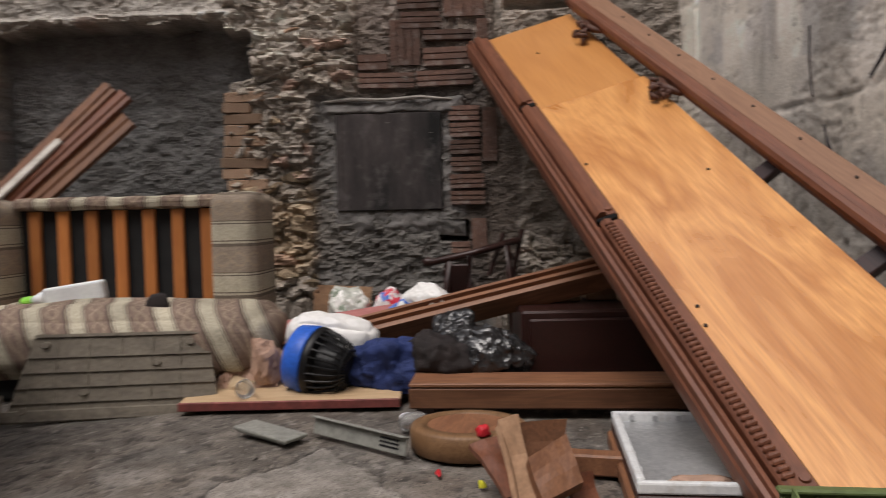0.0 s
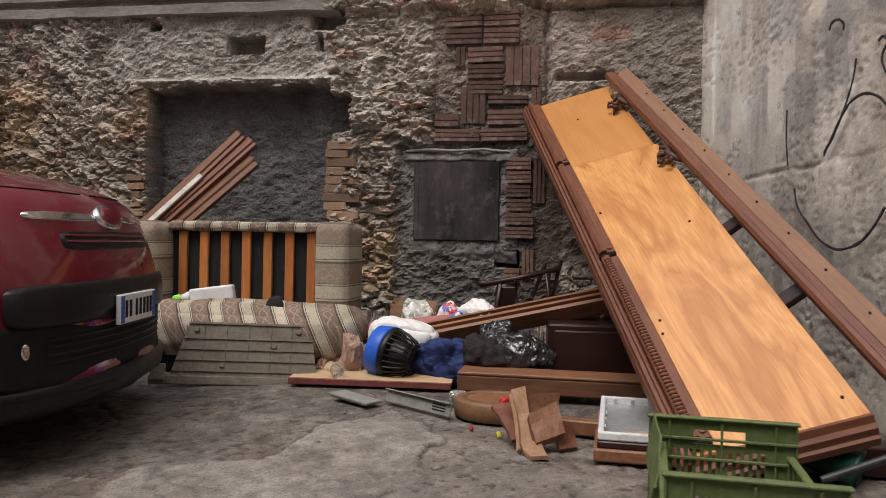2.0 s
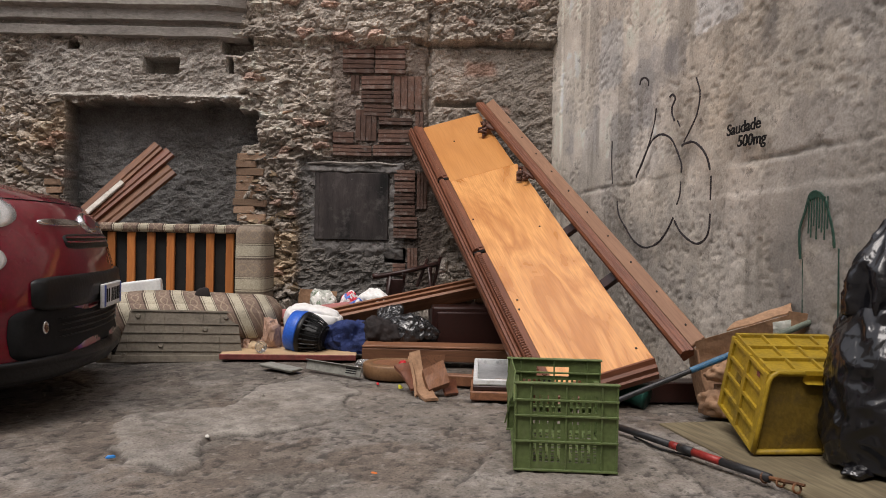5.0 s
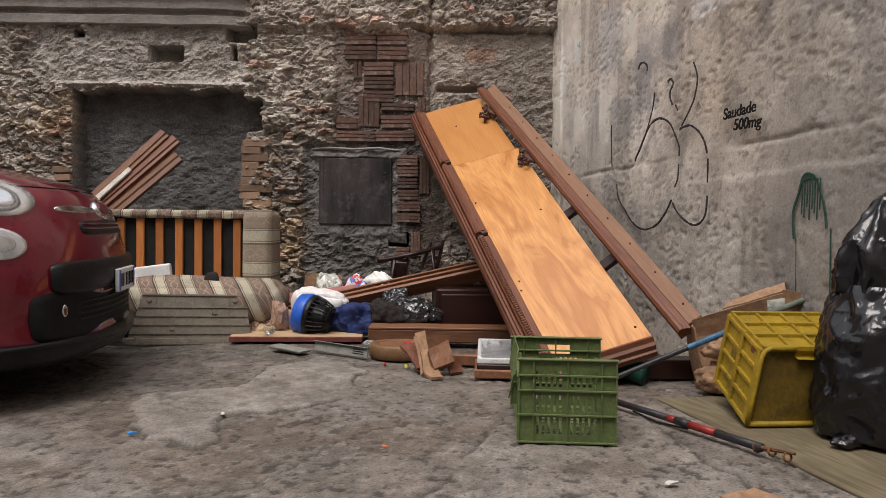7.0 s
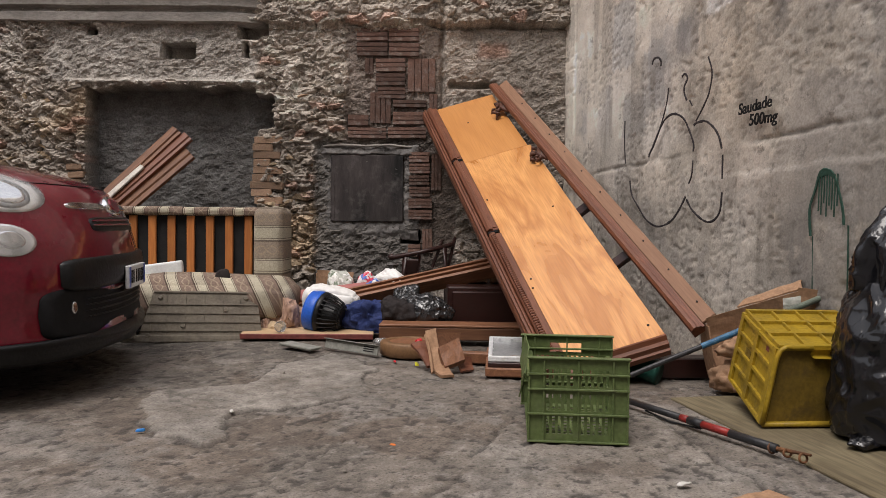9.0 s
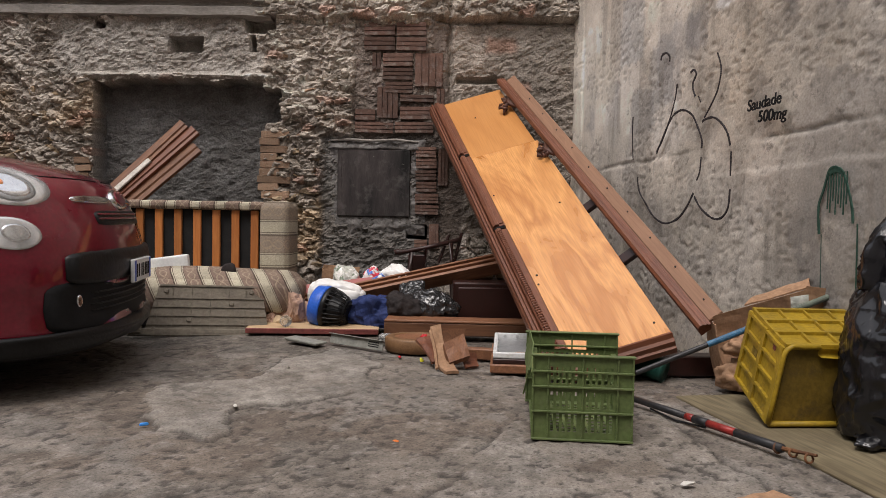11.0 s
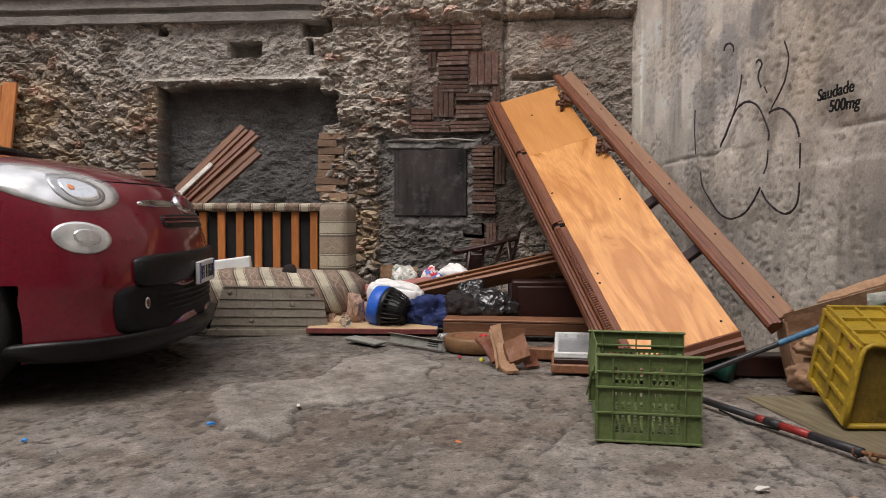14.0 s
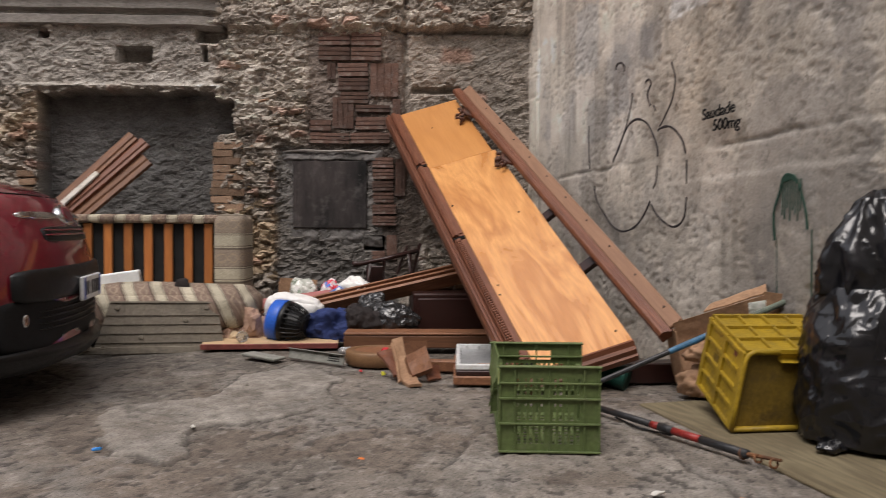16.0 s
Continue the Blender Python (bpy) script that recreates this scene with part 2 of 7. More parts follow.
M_WEATHERED = timber("weathered_board", (0.20, 0.165, 0.10), (0.14, 0.112, 0.066), (0.05, 0.04, 0.026), 0.9, 0.0, 1.2, 0.6, rings=14, warp=0.8)
M_GREEN = shader("green_plastic", (0.115, 0.155, 0.055), (0.088, 0.12, 0.043), 7, 0.5, bump=0.1, dirt=(0.17, 0.16, 0.11), dirt_amount=0.3)
M_YELLOW = shader("yellow_plastic", (0.37, 0.245, 0.018), (0.24, 0.16, 0.016), 6, 0.45, bump=0.15, dirt=(0.13, 0.09, 0.03), dirt_amount=0.85)
# the crate's yellow with stains, and darkened for the shade inside it
M_YELLOWDIRTSHADE = shader("stained_shaded_yellow_plastic", (0.19, 0.122, 0.016), (0.10, 0.066, 0.012), 5, 0.6, bump=0.3, dirt=(0.07, 0.048, 0.02), dirt_amount=0.85, wrinkle=0.12, wrinkle_scale=10)
M_BLACKBAG = shader("black_plastic_bag", (0.007, 0.007, 0.008), (0.013, 0.013, 0.016), 10, 0.2, bump=0.1, fine=30, spec=0.55, bump_dist=0.006, wrinkle=0.55, wrinkle_scale=8, stretch=(1, 1, 0.5))
M_BLACKFILM = shader("thin_black_film", (0.012, 0.012, 0.013), (0.03, 0.03, 0.032), 14, 0.2, bump=0.1, fine=60, spec=0.7, wrinkle=0.85, wrinkle_scale=13, stretch=(1, 1.5, 0.7))
M_WHITEBAG = shader("white_plastic_bag", (0.80, 0.79, 0.77), (0.70, 0.69, 0.67), 12, 0.38, bump=0.08, fine=40, bump_dist=0.004, wrinkle=0.38, wrinkle_scale=9)
M_CLEARBAG = shader("milky_plastic_bag", (0.55, 0.54, 0.5), (0.36, 0.38, 0.33), 30, 0.25, bump=0.1, fine=45, bump_dist=0.004, wrinkle=0.5, wrinkle_scale=12, print_=[((0.16, 0.20, 0.14), 0.60), ((0.70, 0.69, 0.66), 0.58)])
M_PRINTBAG = shader("printed_bag_blue", (0.78, 0.77, 0.74), (0.68, 0.68, 0.66), 18, 0.3, bump=0.1, fine=45, wrinkle=0.5, wrinkle_scale=12, print_=[((0.06, 0.17, 0.55), 0.52), ((0.60, 0.60, 0.10), 0.66)])
M_PRINTRED = shader("printed_bag_red", (0.78, 0.75, 0.74), (0.70, 0.64, 0.64), 16, 0.3, bump=0.1, fine=45, wrinkle=0.5, wrinkle_scale=12, print_=[((0.08, 0.20, 0.58), 0.55), ((0.62, 0.05, 0.08), 0.54)])
M_NAVY = shader("navy_cloth", (0.022, 0.040, 0.15), (0.014, 0.024, 0.085), 14, 0.75, bump=0.25, fine=160, wrinkle=0.7, wrinkle_scale=9, stretch=(1, 1.4, 0.7))
M_DARKCLOTH = shader("dark_brown_cloth", (0.028, 0.021, 0.02), (0.016, 0.013, 0.013), 14, 0.85, bump=0.3, fine=160, wrinkle=0.45, wrinkle_scale=6)
M_BLUE = shader("blue_plastic", (0.03, 0.12, 0.55), (0.025, 0.1, 0.46), 10, 0.4, bump=0.05)
M_BLACKPL = shader("black_plastic", (0.006, 0.006, 0.0065), (0.010, 0.010, 0.011), 12, 0.42, bump=0.15)
M_GREYPL = shader("grey_ribbed_plastic", (0.185, 0.16, 0.125), (0.135, 0.117, 0.092), 9, 0.7, bump=0.3, fine=50, dirt=(0.24, 0.21, 0.17), dirt_amount=0.4)
M_PALEPL = shader("pale_grey_plastic", (0.27, 0.27, 0.24), (0.20, 0.20, 0.18), 9, 0.6, bump=0.2, dirt=(0.12, 0.11, 0.09))
M_CARD = shader("brown_cardboard", (0.37, 0.225, 0.135), (0.29, 0.17, 0.10), 7, 0.85, bump=0.2, fine=50, dirt=(0.17, 0.105, 0.07), dirt_amount=0.5, wrinkle=0.18, wrinkle_scale=7)
M_KRAFT = shader("brown_paper", (0.42, 0.275, 0.20), (0.30, 0.19, 0.14), 9, 0.8, bump=0.2, fine=50, wrinkle=0.4, wrinkle_scale=10)
M_CARDIN = shader("pale_cardboard", (0.52, 0.40, 0.26), (0.42, 0.31, 0.19), 8, 0.85, bump=0.25)
M_TRAY = shader("white_enamel", (0.74, 0.75, 0.75), (0.62, 0.63, 0.64), 8, 0.35, bump=0.08, dirt=(0.3, 0.26, 0.2), dirt_amount=0.4)
M_SILVER = shader("brushed_foil", (0.62, 0.63, 0.64), (0.5, 0.51, 0.52), 9, 0.32, 0.6, bump=0.25)
M_CLEAR = shader("clear_plastic", (0.85, 0.86, 0.86), (0.8, 0.8, 0.8), 9, 0.12, bump=0.1, transmission=0.85)
M_HDPE = shader("milk_white_plastic", (0.72, 0.74, 0.74), (0.64, 0.66, 0.67), 6, 0.4, bump=0.05)
M_LIME = shader("lime_cap", (0.28, 0.7, 0.08), (0.24, 0.6, 0.06), 9, 0.4, bump=0.0)
M_TEAL = shader("dark_green_plastic", (0.01, 0.06, 0.045), (0.008, 0.04, 0.03), 9, 0.45, bump=0.1)
M_TEALTAPE = shader("teal_cloth", (0.05, 0.24, 0.24), (0.03, 0.17, 0.17), 9, 0.7, bump=0.2)
M_RODBLACK = shader("rod_black", (0.02, 0.02, 0.022), (0.035, 0.035, 0.038), 20, 0.45, bump=0.15)
M_RODRED = shader("rod_red", (0.30, 0.03, 0.025), (0.18, 0.02, 0.018), 20, 0.4, bump=0.1)
M_RODGREY = shader("rod_grey", (0.3, 0.3, 0.3), (0.18, 0.18, 0.18), 20, 0.4, bump=0.1)
M_RUST = shader("rusty_wire", (0.2, 0.09, 0.04), (0.1, 0.05, 0.03), 20, 0.7, 0.3, bump=0.3)
M_POLEBLUE = shader("blue_pole_paint", (0.05, 0.17, 0.30), (0.03, 0.09, 0.17), 18, 0.5, bump=0.15, dirt=(0.25, 0.27, 0.28), dirt_amount=0.7)
M_POLEGREEN = shader("grey_green_pole", (0.14, 0.17, 0.13), (0.09, 0.1, 0.08), 18, 0.6, bump=0.15)
M_PAINT = shader("dark_red_car_paint", (0.165, 0.004, 0.018), (0.15, 0.0035, 0.016), 3, 0.3, bump=0.0, coat=1.0, spec=0.3)
M_RAILBOARD = timber("rail_back_board", (0.30, 0.165, 0.10), (0.25, 0.135, 0.08), (0.17, 0.09, 0.055), 0.6, 0.0, 2.0)
M_CHROME = shader("chrome", (0.75, 0.76, 0.78), (0.7, 0.71, 0.73), 9, 0.12, 1.0, bump=0.0)
M_LAMPGLASS = shader("lamp_lens", (0.9, 0.92, 0.93), (0.86, 0.88, 0.9), 9, 0.03, bump=0.0, coat=1.0, alpha=0.10)
M_LAMPBACK = shader("lamp_reflector", (0.94, 0.95, 0.96), (0.55, 0.56, 0.57), 14, 0.12, 0.6, bump=0.15, fine=30)
M_AMBER = shader("amber_bulb", (0.75, 0.25, 0.05), (0.7, 0.22, 0.04), 9, 0.25, bump=0.0)
M_GLASS = shader("tinted_glass", (0.03, 0.035, 0.035), (0.025, 0.03, 0.03), 3, 0.04, bump=0.0, coat=1.0, spec=0.6)
M_TYRE = shader("tyre_rubber", (0.012, 0.012, 0.012), (0.02, 0.0195, 0.019), 14, 0.8, bump=0.3)
M_RIM = shader("alloy_rim", (0.42, 0.43, 0.44), (0.35, 0.36, 0.37), 10, 0.35, 0.8, bump=0.05)
M_PLATE = shader("plate_white", (0.72, 0.73, 0.74), (0.66, 0.67, 0.68), 10, 0.4, bump=0.02)
M_PLATEBLUE = shader("plate_blue", (0.02, 0.08, 0.42), (0.02, 0.07, 0.38), 10, 0.4, bump=0.02)
M_INK = shader("dark_ink", (0.008, 0.008, 0.009), (0.014, 0.014, 0.015), 14, 0.7, bump=0.05, spec=0.2)
M_SPRAY = shader("spray_line", (0.022, 0.018, 0.02), (0.05, 0.042, 0.045), 12, 0.75, bump=0.2)
M_SPRAYGREEN = shader("green_paint", (0.018, 0.055, 0.04), (0.03, 0.075, 0.055), 14, 0.7, bump=0.2)
M_PAPER = shader("dirty_paper", (0.62, 0.6, 0.56), (0.5, 0.48, 0.45), 20, 0.8, bump=0.2)
M_REDBIT = shader("red_plastic", (0.55, 0.02, 0.03), (0.45, 0.02, 0.03), 10, 0.4, bump=0.05)
M_YELBIT = shader("bright_yellow_plastic", (0.75, 0.72, 0.05), (0.7, 0.66, 0.05), 10, 0.4, bump=0.05)
M_BLUEBIT = shader("bright_blue_plastic", (0.05, 0.3, 0.75), (0.05, 0.25, 0.7), 10, 0.4, bump=0.05)
M_ORANGEBIT = shader("orange_plastic", (0.7, 0.2, 0.04), (0.6, 0.18, 0.04), 10, 0.5, bump=0.05)
M_PLAIN = shader("distant_render", (0.42, 0.37, 0.3), (0.33, 0.29, 0.24), 1.5, 0.9, bump=0.2, fine=20)


def woven(name, way, scale, phase, wave, pale=0.0):
    """Striped upholstery: cream bands, brown ornament and dark lines; way is the direction across the bands."""
    m = bpy.data.materials.new(name)
    m.use_nodes = True
    n, l = m.node_tree.nodes, m.node_tree.links
    b = n["Principled BSDF"]
    tc = n.new("ShaderNodeTexCoord")

    def dot(v):
        d = n.new("ShaderNodeVectorMath")
        d.operation = "DOT_PRODUCT"
        d.inputs[1].default_value = v
        l.new(tc.outputs["Object"], d.inputs[0])
        return d.outputs["Value"]

    def calc(op, a, c=None, d=None):
        q = n.new("ShaderNodeMath")
        q.operation = op
        for k, x in enumerate((a, c, d)):
            if x is None:
                continue
            if isinstance(x, (int, float)):
                q.inputs[k].default_value = x
            else:
                l.new(x, q.inputs[k])
        return q.outputs[0]

    t = calc("FRACT", calc("ADD", calc("MULTIPLY", dot(way), scale), phase))
    ramp = n.new("ShaderNodeValToRGB")
    ramp.color_ramp.interpolation = "CONSTANT"
    cream, brown, dark = (0.43, 0.39, 0.30, 1), (0.205, 0.15, 0.12, 1), (0.09, 0.065, 0.052, 1)
    brown = tuple(a + (c - a) * pale for a, c in zip(brown, cream))
    dark = tuple(a + (c - a) * pale * 0.6 for a, c in zip(dark, cream))
    stops = [(0.0, dark), (0.03, cream), (0.07, dark), (0.09, cream), (0.40, dark), (0.425, cream), (0.455, dark), (0.475, brown), (0.97, dark)]
    e = ramp.color_ramp.elements
    e[0].position, e[0].color = stops[0]
    e[1].position, e[1].color = stops[1]
    for p, c in stops[2:]:
        k = e.new(p)
        k.color = c
    l.new(t, ramp.inputs[0])
    s = calc("MULTIPLY", calc("SINE", calc("MULTIPLY", dot(wave), 40.0)), 0.13)
    band = calc("MULTIPLY", calc("GREATER_THAN", t, 0.5), calc("LESS_THAN", t, 0.95))
    f1 = calc("LESS_THAN", calc("ABSOLUTE", calc("SUBTRACT", calc("ADD", s, 0.725), t)), 0.028)
    f2 = calc("LESS_THAN", calc("ABSOLUTE", calc("SUBTRACT", calc("SUBTRACT", 0.725, s), t)), 0.028)
    fig = calc("MULTIPLY", band, calc("MAXIMUM", f1, f2))
    mf = n.new("ShaderNodeMixRGB")
    mf.inputs[2].default_value = (0.33, 0.26, 0.19, 1)
    l.new(calc("MULTIPLY", fig, 0.8), mf.inputs[0])
    l.new(ramp.outputs[0], mf.inputs[1])
    nz = n.new("ShaderNodeTexNoise")
    nz.inputs["Scale"].default_value, nz.inputs["Detail"].default_value = 120, 7
    l.new(tc.outputs["Object"], nz.inputs["Vector"])
    mx = n.new("ShaderNodeMixRGB")
    mx.blend_type = "OVERLAY"
    mx.inputs[0].default_value = 0.6
    l.new(mf.outputs[0], mx.inputs[1])
    l.new(nz.outputs[0], mx.inputs[2])
    st = n.new("ShaderNodeTexNoise")
    st.inputs["Scale"].default_value, st.inputs["Detail"].default_value = 5, 6
    l.new(tc.outputs["Object"], st.inputs["Vector"])
    soil = n.new("ShaderNodeMixRGB")
    soil.blend_type = "MULTIPLY"
    soil.inputs[0].default_value = 0.6
    l.new(mx.outputs[0], soil.inputs[1])
    l.new(st.outputs[0], soil.inputs[2])
    gain = n.new("ShaderNodeMixRGB")
    gain.blend_type = "MULTIPLY"
    gain.inputs[0].default_value = 1
    gain.inputs[2].default_value = (1.35, 1.35, 1.35, 1)
    l.new(soil.outputs[0], gain.inputs[1])
    l.new(gain.outputs[0], b.inputs["Base Color"])
    b.inputs["Roughness"].default_value = 0.95
    b.inputs["Specular IOR Level"].default_value = 0.15
    bp = n.new("ShaderNodeBump")
    bp.inputs["Strength"].default_value, bp.inputs["Distance"].default_value = 0.4, 0.004
    l.new(nz.outputs[0], bp.inputs["Height"])
    l.new(bp.outputs[0], b.inputs["Normal"])
    return m


M_FABRIC = woven("striped_upholstery", (0.0, 0.0, 1.0), 4.4, 0.35, (1.0, 0.6, 0.0), 0.32)
M_FABRICSEAT = woven("striped_seat_upholstery", (0.9, 0.30, 0.42), 6.0, 0.15, (-0.30, 0.9, 0.4))
M_FABRICTOP = woven("striped_edge_upholstery", (1.0, 0.0, 0.0), 5.5, 0.1, (0.0, 1.0, 1.0))

# ---- building helpers ----
# the things in the yard are set out on axes turned a little against the rubble wall
SITE = pose(-0.023, 0.134, 0.0, 0, 0, -3.13)
rnd = random.Random(7)


def part(name, bm, material, parent=None, label="", m=None, smooth=False):
    """One mesh object out of a bmesh, under a thing or a part."""
    me = bpy.data.meshes.new(name)
    bm.to_mesh(me)
    bm.free()
    me.materials.append(material)
    if smooth:
        me.polygons.foreach_set("use_smooth", [True] * len(me.polygons))
    ob = new(name, me)
    if parent:
        ob.parent = parent
    if m is not None:
        ob.matrix_basis = m
    if label:
        ob["label"] = label
    return ob


def share(name, ob, parent, m):
    """Another object on the same mesh."""
    o = new(name, ob.data)
    o.parent = parent
    o.matrix_basis = m
    return o


def thing(name, label, category, m=None, group=""):
    ob = new(name)
    ob.empty_display_size = 0.1
    if m is not None:
        ob.matrix_basis = m
    return tagged(ob, label, category, group)


def box(bm, lo, hi, bevel=0.0, seg=1, m=None):
    """A box between two corners, with rounded edges, added to bm."""
    made = bmesh.ops.create_cube(bm, size=1.0)["verts"]
    for v in made:
        v.co = Vector([lo[i] + (v.co[i] + 0.5) * (hi[i] - lo[i]) for i in range(3)])
    if bevel:
        edges = list({e for v in made for e in v.link_edges})
        r = bmesh.ops.bevel(bm, geom=edges, offset=bevel, segments=seg, affect="EDGES", profile=0.5)
        made = list({v for v in r["verts"]} | {v for v in made if v.is_valid})
    if m is not None:
        bmesh.ops.transform(bm, matrix=m, verts=made)
    return made


def boxm(lo, hi, bevel=0.004, seg=1):
    bm = bmesh.new()
    box(bm, lo, hi, bevel, seg)
    return bm


def tube(bm, path, radius, sides=10, closed_ends=True):
    """A round bar along a path; radius a number or one for each point."""
    pts = [Vector(p) for p in path]
    rings = []
    for i, p in enumerate(pts):
        d = (pts[min(i + 1, len(pts) - 1)] - pts[max(i - 1, 0)]).normalized()
        q = d.to_track_quat("Z", "Y")
        r = radius[i] if isinstance(radius, (list, tuple)) else radius
        rings.append([bm.verts.new(p + q @ Vector((r * math.cos(a), r * math.sin(a), 0)))
                      for a in [2 * math.pi * k / sides for k in range(sides)]])
    for a, b in zip(rings, rings[1:]):
        for k in range(sides):
            bm.faces.new((a[k], a[(k + 1) % sides], b[(k + 1) % sides], b[k]))
    if closed_ends:
        bm.faces.new(rings[0][::-1])
        bm.faces.new(rings[-1])
    return bm


def tubem(path, radius, sides=10):
    return tube(bmesh.new(), path, radius, sides)


def extrude_profile(profile, length, axis_steps=1, wobble=0.0):
    """A closed profile in (x, z) drawn out along y from 0 to length."""
    bm = bmesh.new()
    rings = []
    for k in range(axis_steps + 1):
        y = length * k / axis_steps
        rings.append([bm.verts.new((x + wobble * noise.noise((x * 9, y * 5, z * 9)), y, z)) for x, z in profile])
    n = len(profile)
    for a, b in zip(rings, rings[1:]):
        for k in range(n):
            bm.faces.new((a[k], a[(k + 1) % n], b[(k + 1) % n], b[k]))
    bm.faces.new(rings[0][::-1])
    bm.faces.new(rings[-1])
    bmesh.ops.recalc_face_normals(bm, faces=bm.faces)
    return bm


def crumple(size, seed=0, level=4, rough=0.25, freq=3.0, flat=0.0, sharp=0.12, top=0.0):
    """A folded, creased heap: an icosphere with ridged noise, cut flat below. top: how far its crown is drawn in to a neck."""
    bm = bmesh.new()
    bmesh.ops.create_icosphere(bm, subdivisions=level, radius=1.0)
    off = Vector((seed * 3.7, seed * 1.9, seed * 5.3))
    for v in bm.verts:
        p = v.co.copy()
        n1 = noise.noise(p * freq * 0.5 + off)
        n2 = 1 - abs(noise.noise(p * freq + off * 2)) * 2
        n3 = 1 - abs(noise.noise(p * freq * 2.6 + off * 3)) * 2
        n4 = 1 - abs(noise.noise(p * freq * 6.0 + off)) * 2
        k = 1 + rough * n1 + sharp * (n2 * 0.9 + n3 * 0.6 + n4 * 0.25 - 0.8)
        v.co = p * k
        if top and v.co.z > 0.35:
            s = 1 - top * min(1, (v.co.z - 0.35) / 0.4)
            v.co.x *= s
            v.co.y *= s
            v.co.z *= 1.0 + 0.35 * top
        if v.co.z < -flat:
            v.co.z = -flat + (v.co.z + flat) * 0.06
        v.co = Vector((v.co.x * size[0], v.co.y * size[1], (v.co.z + flat) * size[2]))
    low = min(v.co.z for v in bm.verts)
    for v in bm.verts:
        v.co.z -= low
    return bm


def folded(size, seed=0, planes=26, level=5, crease=0.05, flat=0.5, rough=0.16, freq=1.3):
    """A crumpled bag or cloth: flat facets that meet in sharp folds, with soft swelling, cut flat below."""
    bm = bmesh.new()
    bmesh.ops.create_icosphere(bm, subdivisions=level, radius=1.0)
    rs_ = random.Random(seed)
    cut = [(Vector((rs_.gauss(0, 1), rs_.gauss(0, 1), rs_.gauss(0, 1))).normalized(), rs_.uniform(0.58, 0.95)) for _ in range(planes)]
    off = Vector((seed * 3.7, seed * 1.9, seed * 5.3))
    for v in bm.verts:
        p = v.co.copy()
        q = p + 0.14 * Vector((noise.noise(p * 2 + off), noise.noise(p * 2 - off), noise.noise(p * 2 + off * 2)))
        k = min([1.1] + [d / max(0.05, q.dot(nv)) for nv, d in cut])
        fold = 1 - 2 * abs(noise.noise(Vector((q.x * 3.4 + q.z, q.y * 3.4, q.z * 1.6)) + off * 2))
        fold += 0.55 * (1 - 2 * abs(noise.noise(Vector((q.x * 8 - 3 * q.z, q.y * 8, q.z * 4)) - off)))
        k = k * (1 + rough * noise.noise(p * freq + off)) + crease * fold
        v.co = p * k
        if v.co.z < -flat:
            v.co.z = -flat + (v.co.z + flat) * 0.06
        v.co = Vector((v.co.x * size[0], v.co.y * size[1], (v.co.z + flat) * size[2]))
    low = min(v.co.z for v in bm.verts)
    for v in bm.verts:
        v.co.z -= low
    return bm


def frame_at(origin, along, across):
    """A pose with local y along a direction and local x as near as can be to another."""
    y = Vector(along).normalized()
    x = (Vector(across) - y * Vector(across).dot(y)).normalized()
    z = x.cross(y)
    m = Matrix((x, y, z)).transposed().to_4x4()
    return Matrix.Translation(origin) @ m


# smooth value noise on arrays
def vnoise(x, y, seed):
    r = np.random.RandomState(seed)
    g = r.rand(256, 256)
    xi, yi = np.floor(x).astype(int), np.floor(y).astype(int)
    fx, fy = x - xi, y - yi
    fx, fy = fx * fx * (3 - 2 * fx), fy * fy * (3 - 2 * fy)
    a, b = g[xi % 256, yi % 256], g[(xi + 1) % 256, yi % 256]
    c, d = g[xi % 256, (yi + 1) % 256], g[(xi + 1) % 256, (yi + 1) % 256]
    return (a * (1 - fx) + b * fx) * (1 - fy) + (c * (1 - fx) + d * fx) * fy


def fbm(x, y, seed, octaves=5, gain=0.5):
    s, a, t = 0, 1.0, 0
    for k in range(octaves):
        s = s + a * vnoise(x * 2 ** k + 17.3 * k, y * 2 ** k + 5.1 * k, seed + k)
        t += a
        a *= gain
    return s / t


def cells(x, y, seed):
    """Nearest and second nearest distance to jittered points, and a random number for each cell."""
    r = np.random.RandomState(seed)
    jx, jy, jr = r.rand(256, 256), r.rand(256, 256), r.rand(256, 256)
    xi, yi = np.floor(x).astype(int), np.floor(y).astype(int)
    f1, f2, idn = np.full(x.shape, 9.0), np.full(x.shape, 9.0), np.zeros(x.shape)
    for dx in (-1, 0, 1):
        for dy in (-1, 0, 1):
            cx, cy = (xi + dx) % 256, (yi + dy) % 256
            d = np.hypot(xi + dx + 0.1 + 0.8 * jx[cx, cy] - x, yi + dy + 0.1 + 0.8 * jy[cx, cy] - y)
            near = d < f1
            f2 = np.where(near, f1, np.minimum(f2, d))
            idn = np.where(near, jr[cx, cy], idn)
            f1 = np.where(near, d, f1)
    return f1, f2, idn


def sstep(a, b, v):
    t = np.clip((v - a) / (b - a), 0, 1)
    return t * t * (3 - 2 * t)


def inside(x, y, x0, x1, y0, y1, soft):
    return sstep(x0 - soft, x0 + soft, x) * (1 - sstep(x1 - soft, x1 + soft, x)) * sstep(y0 - soft, y0 + soft, y) * (1 - sstep(y1 - soft, y1 + soft, y))


def blend(base, colour, w):
    return base * (1 - w[..., None]) + np.array(colour) * w[..., None]


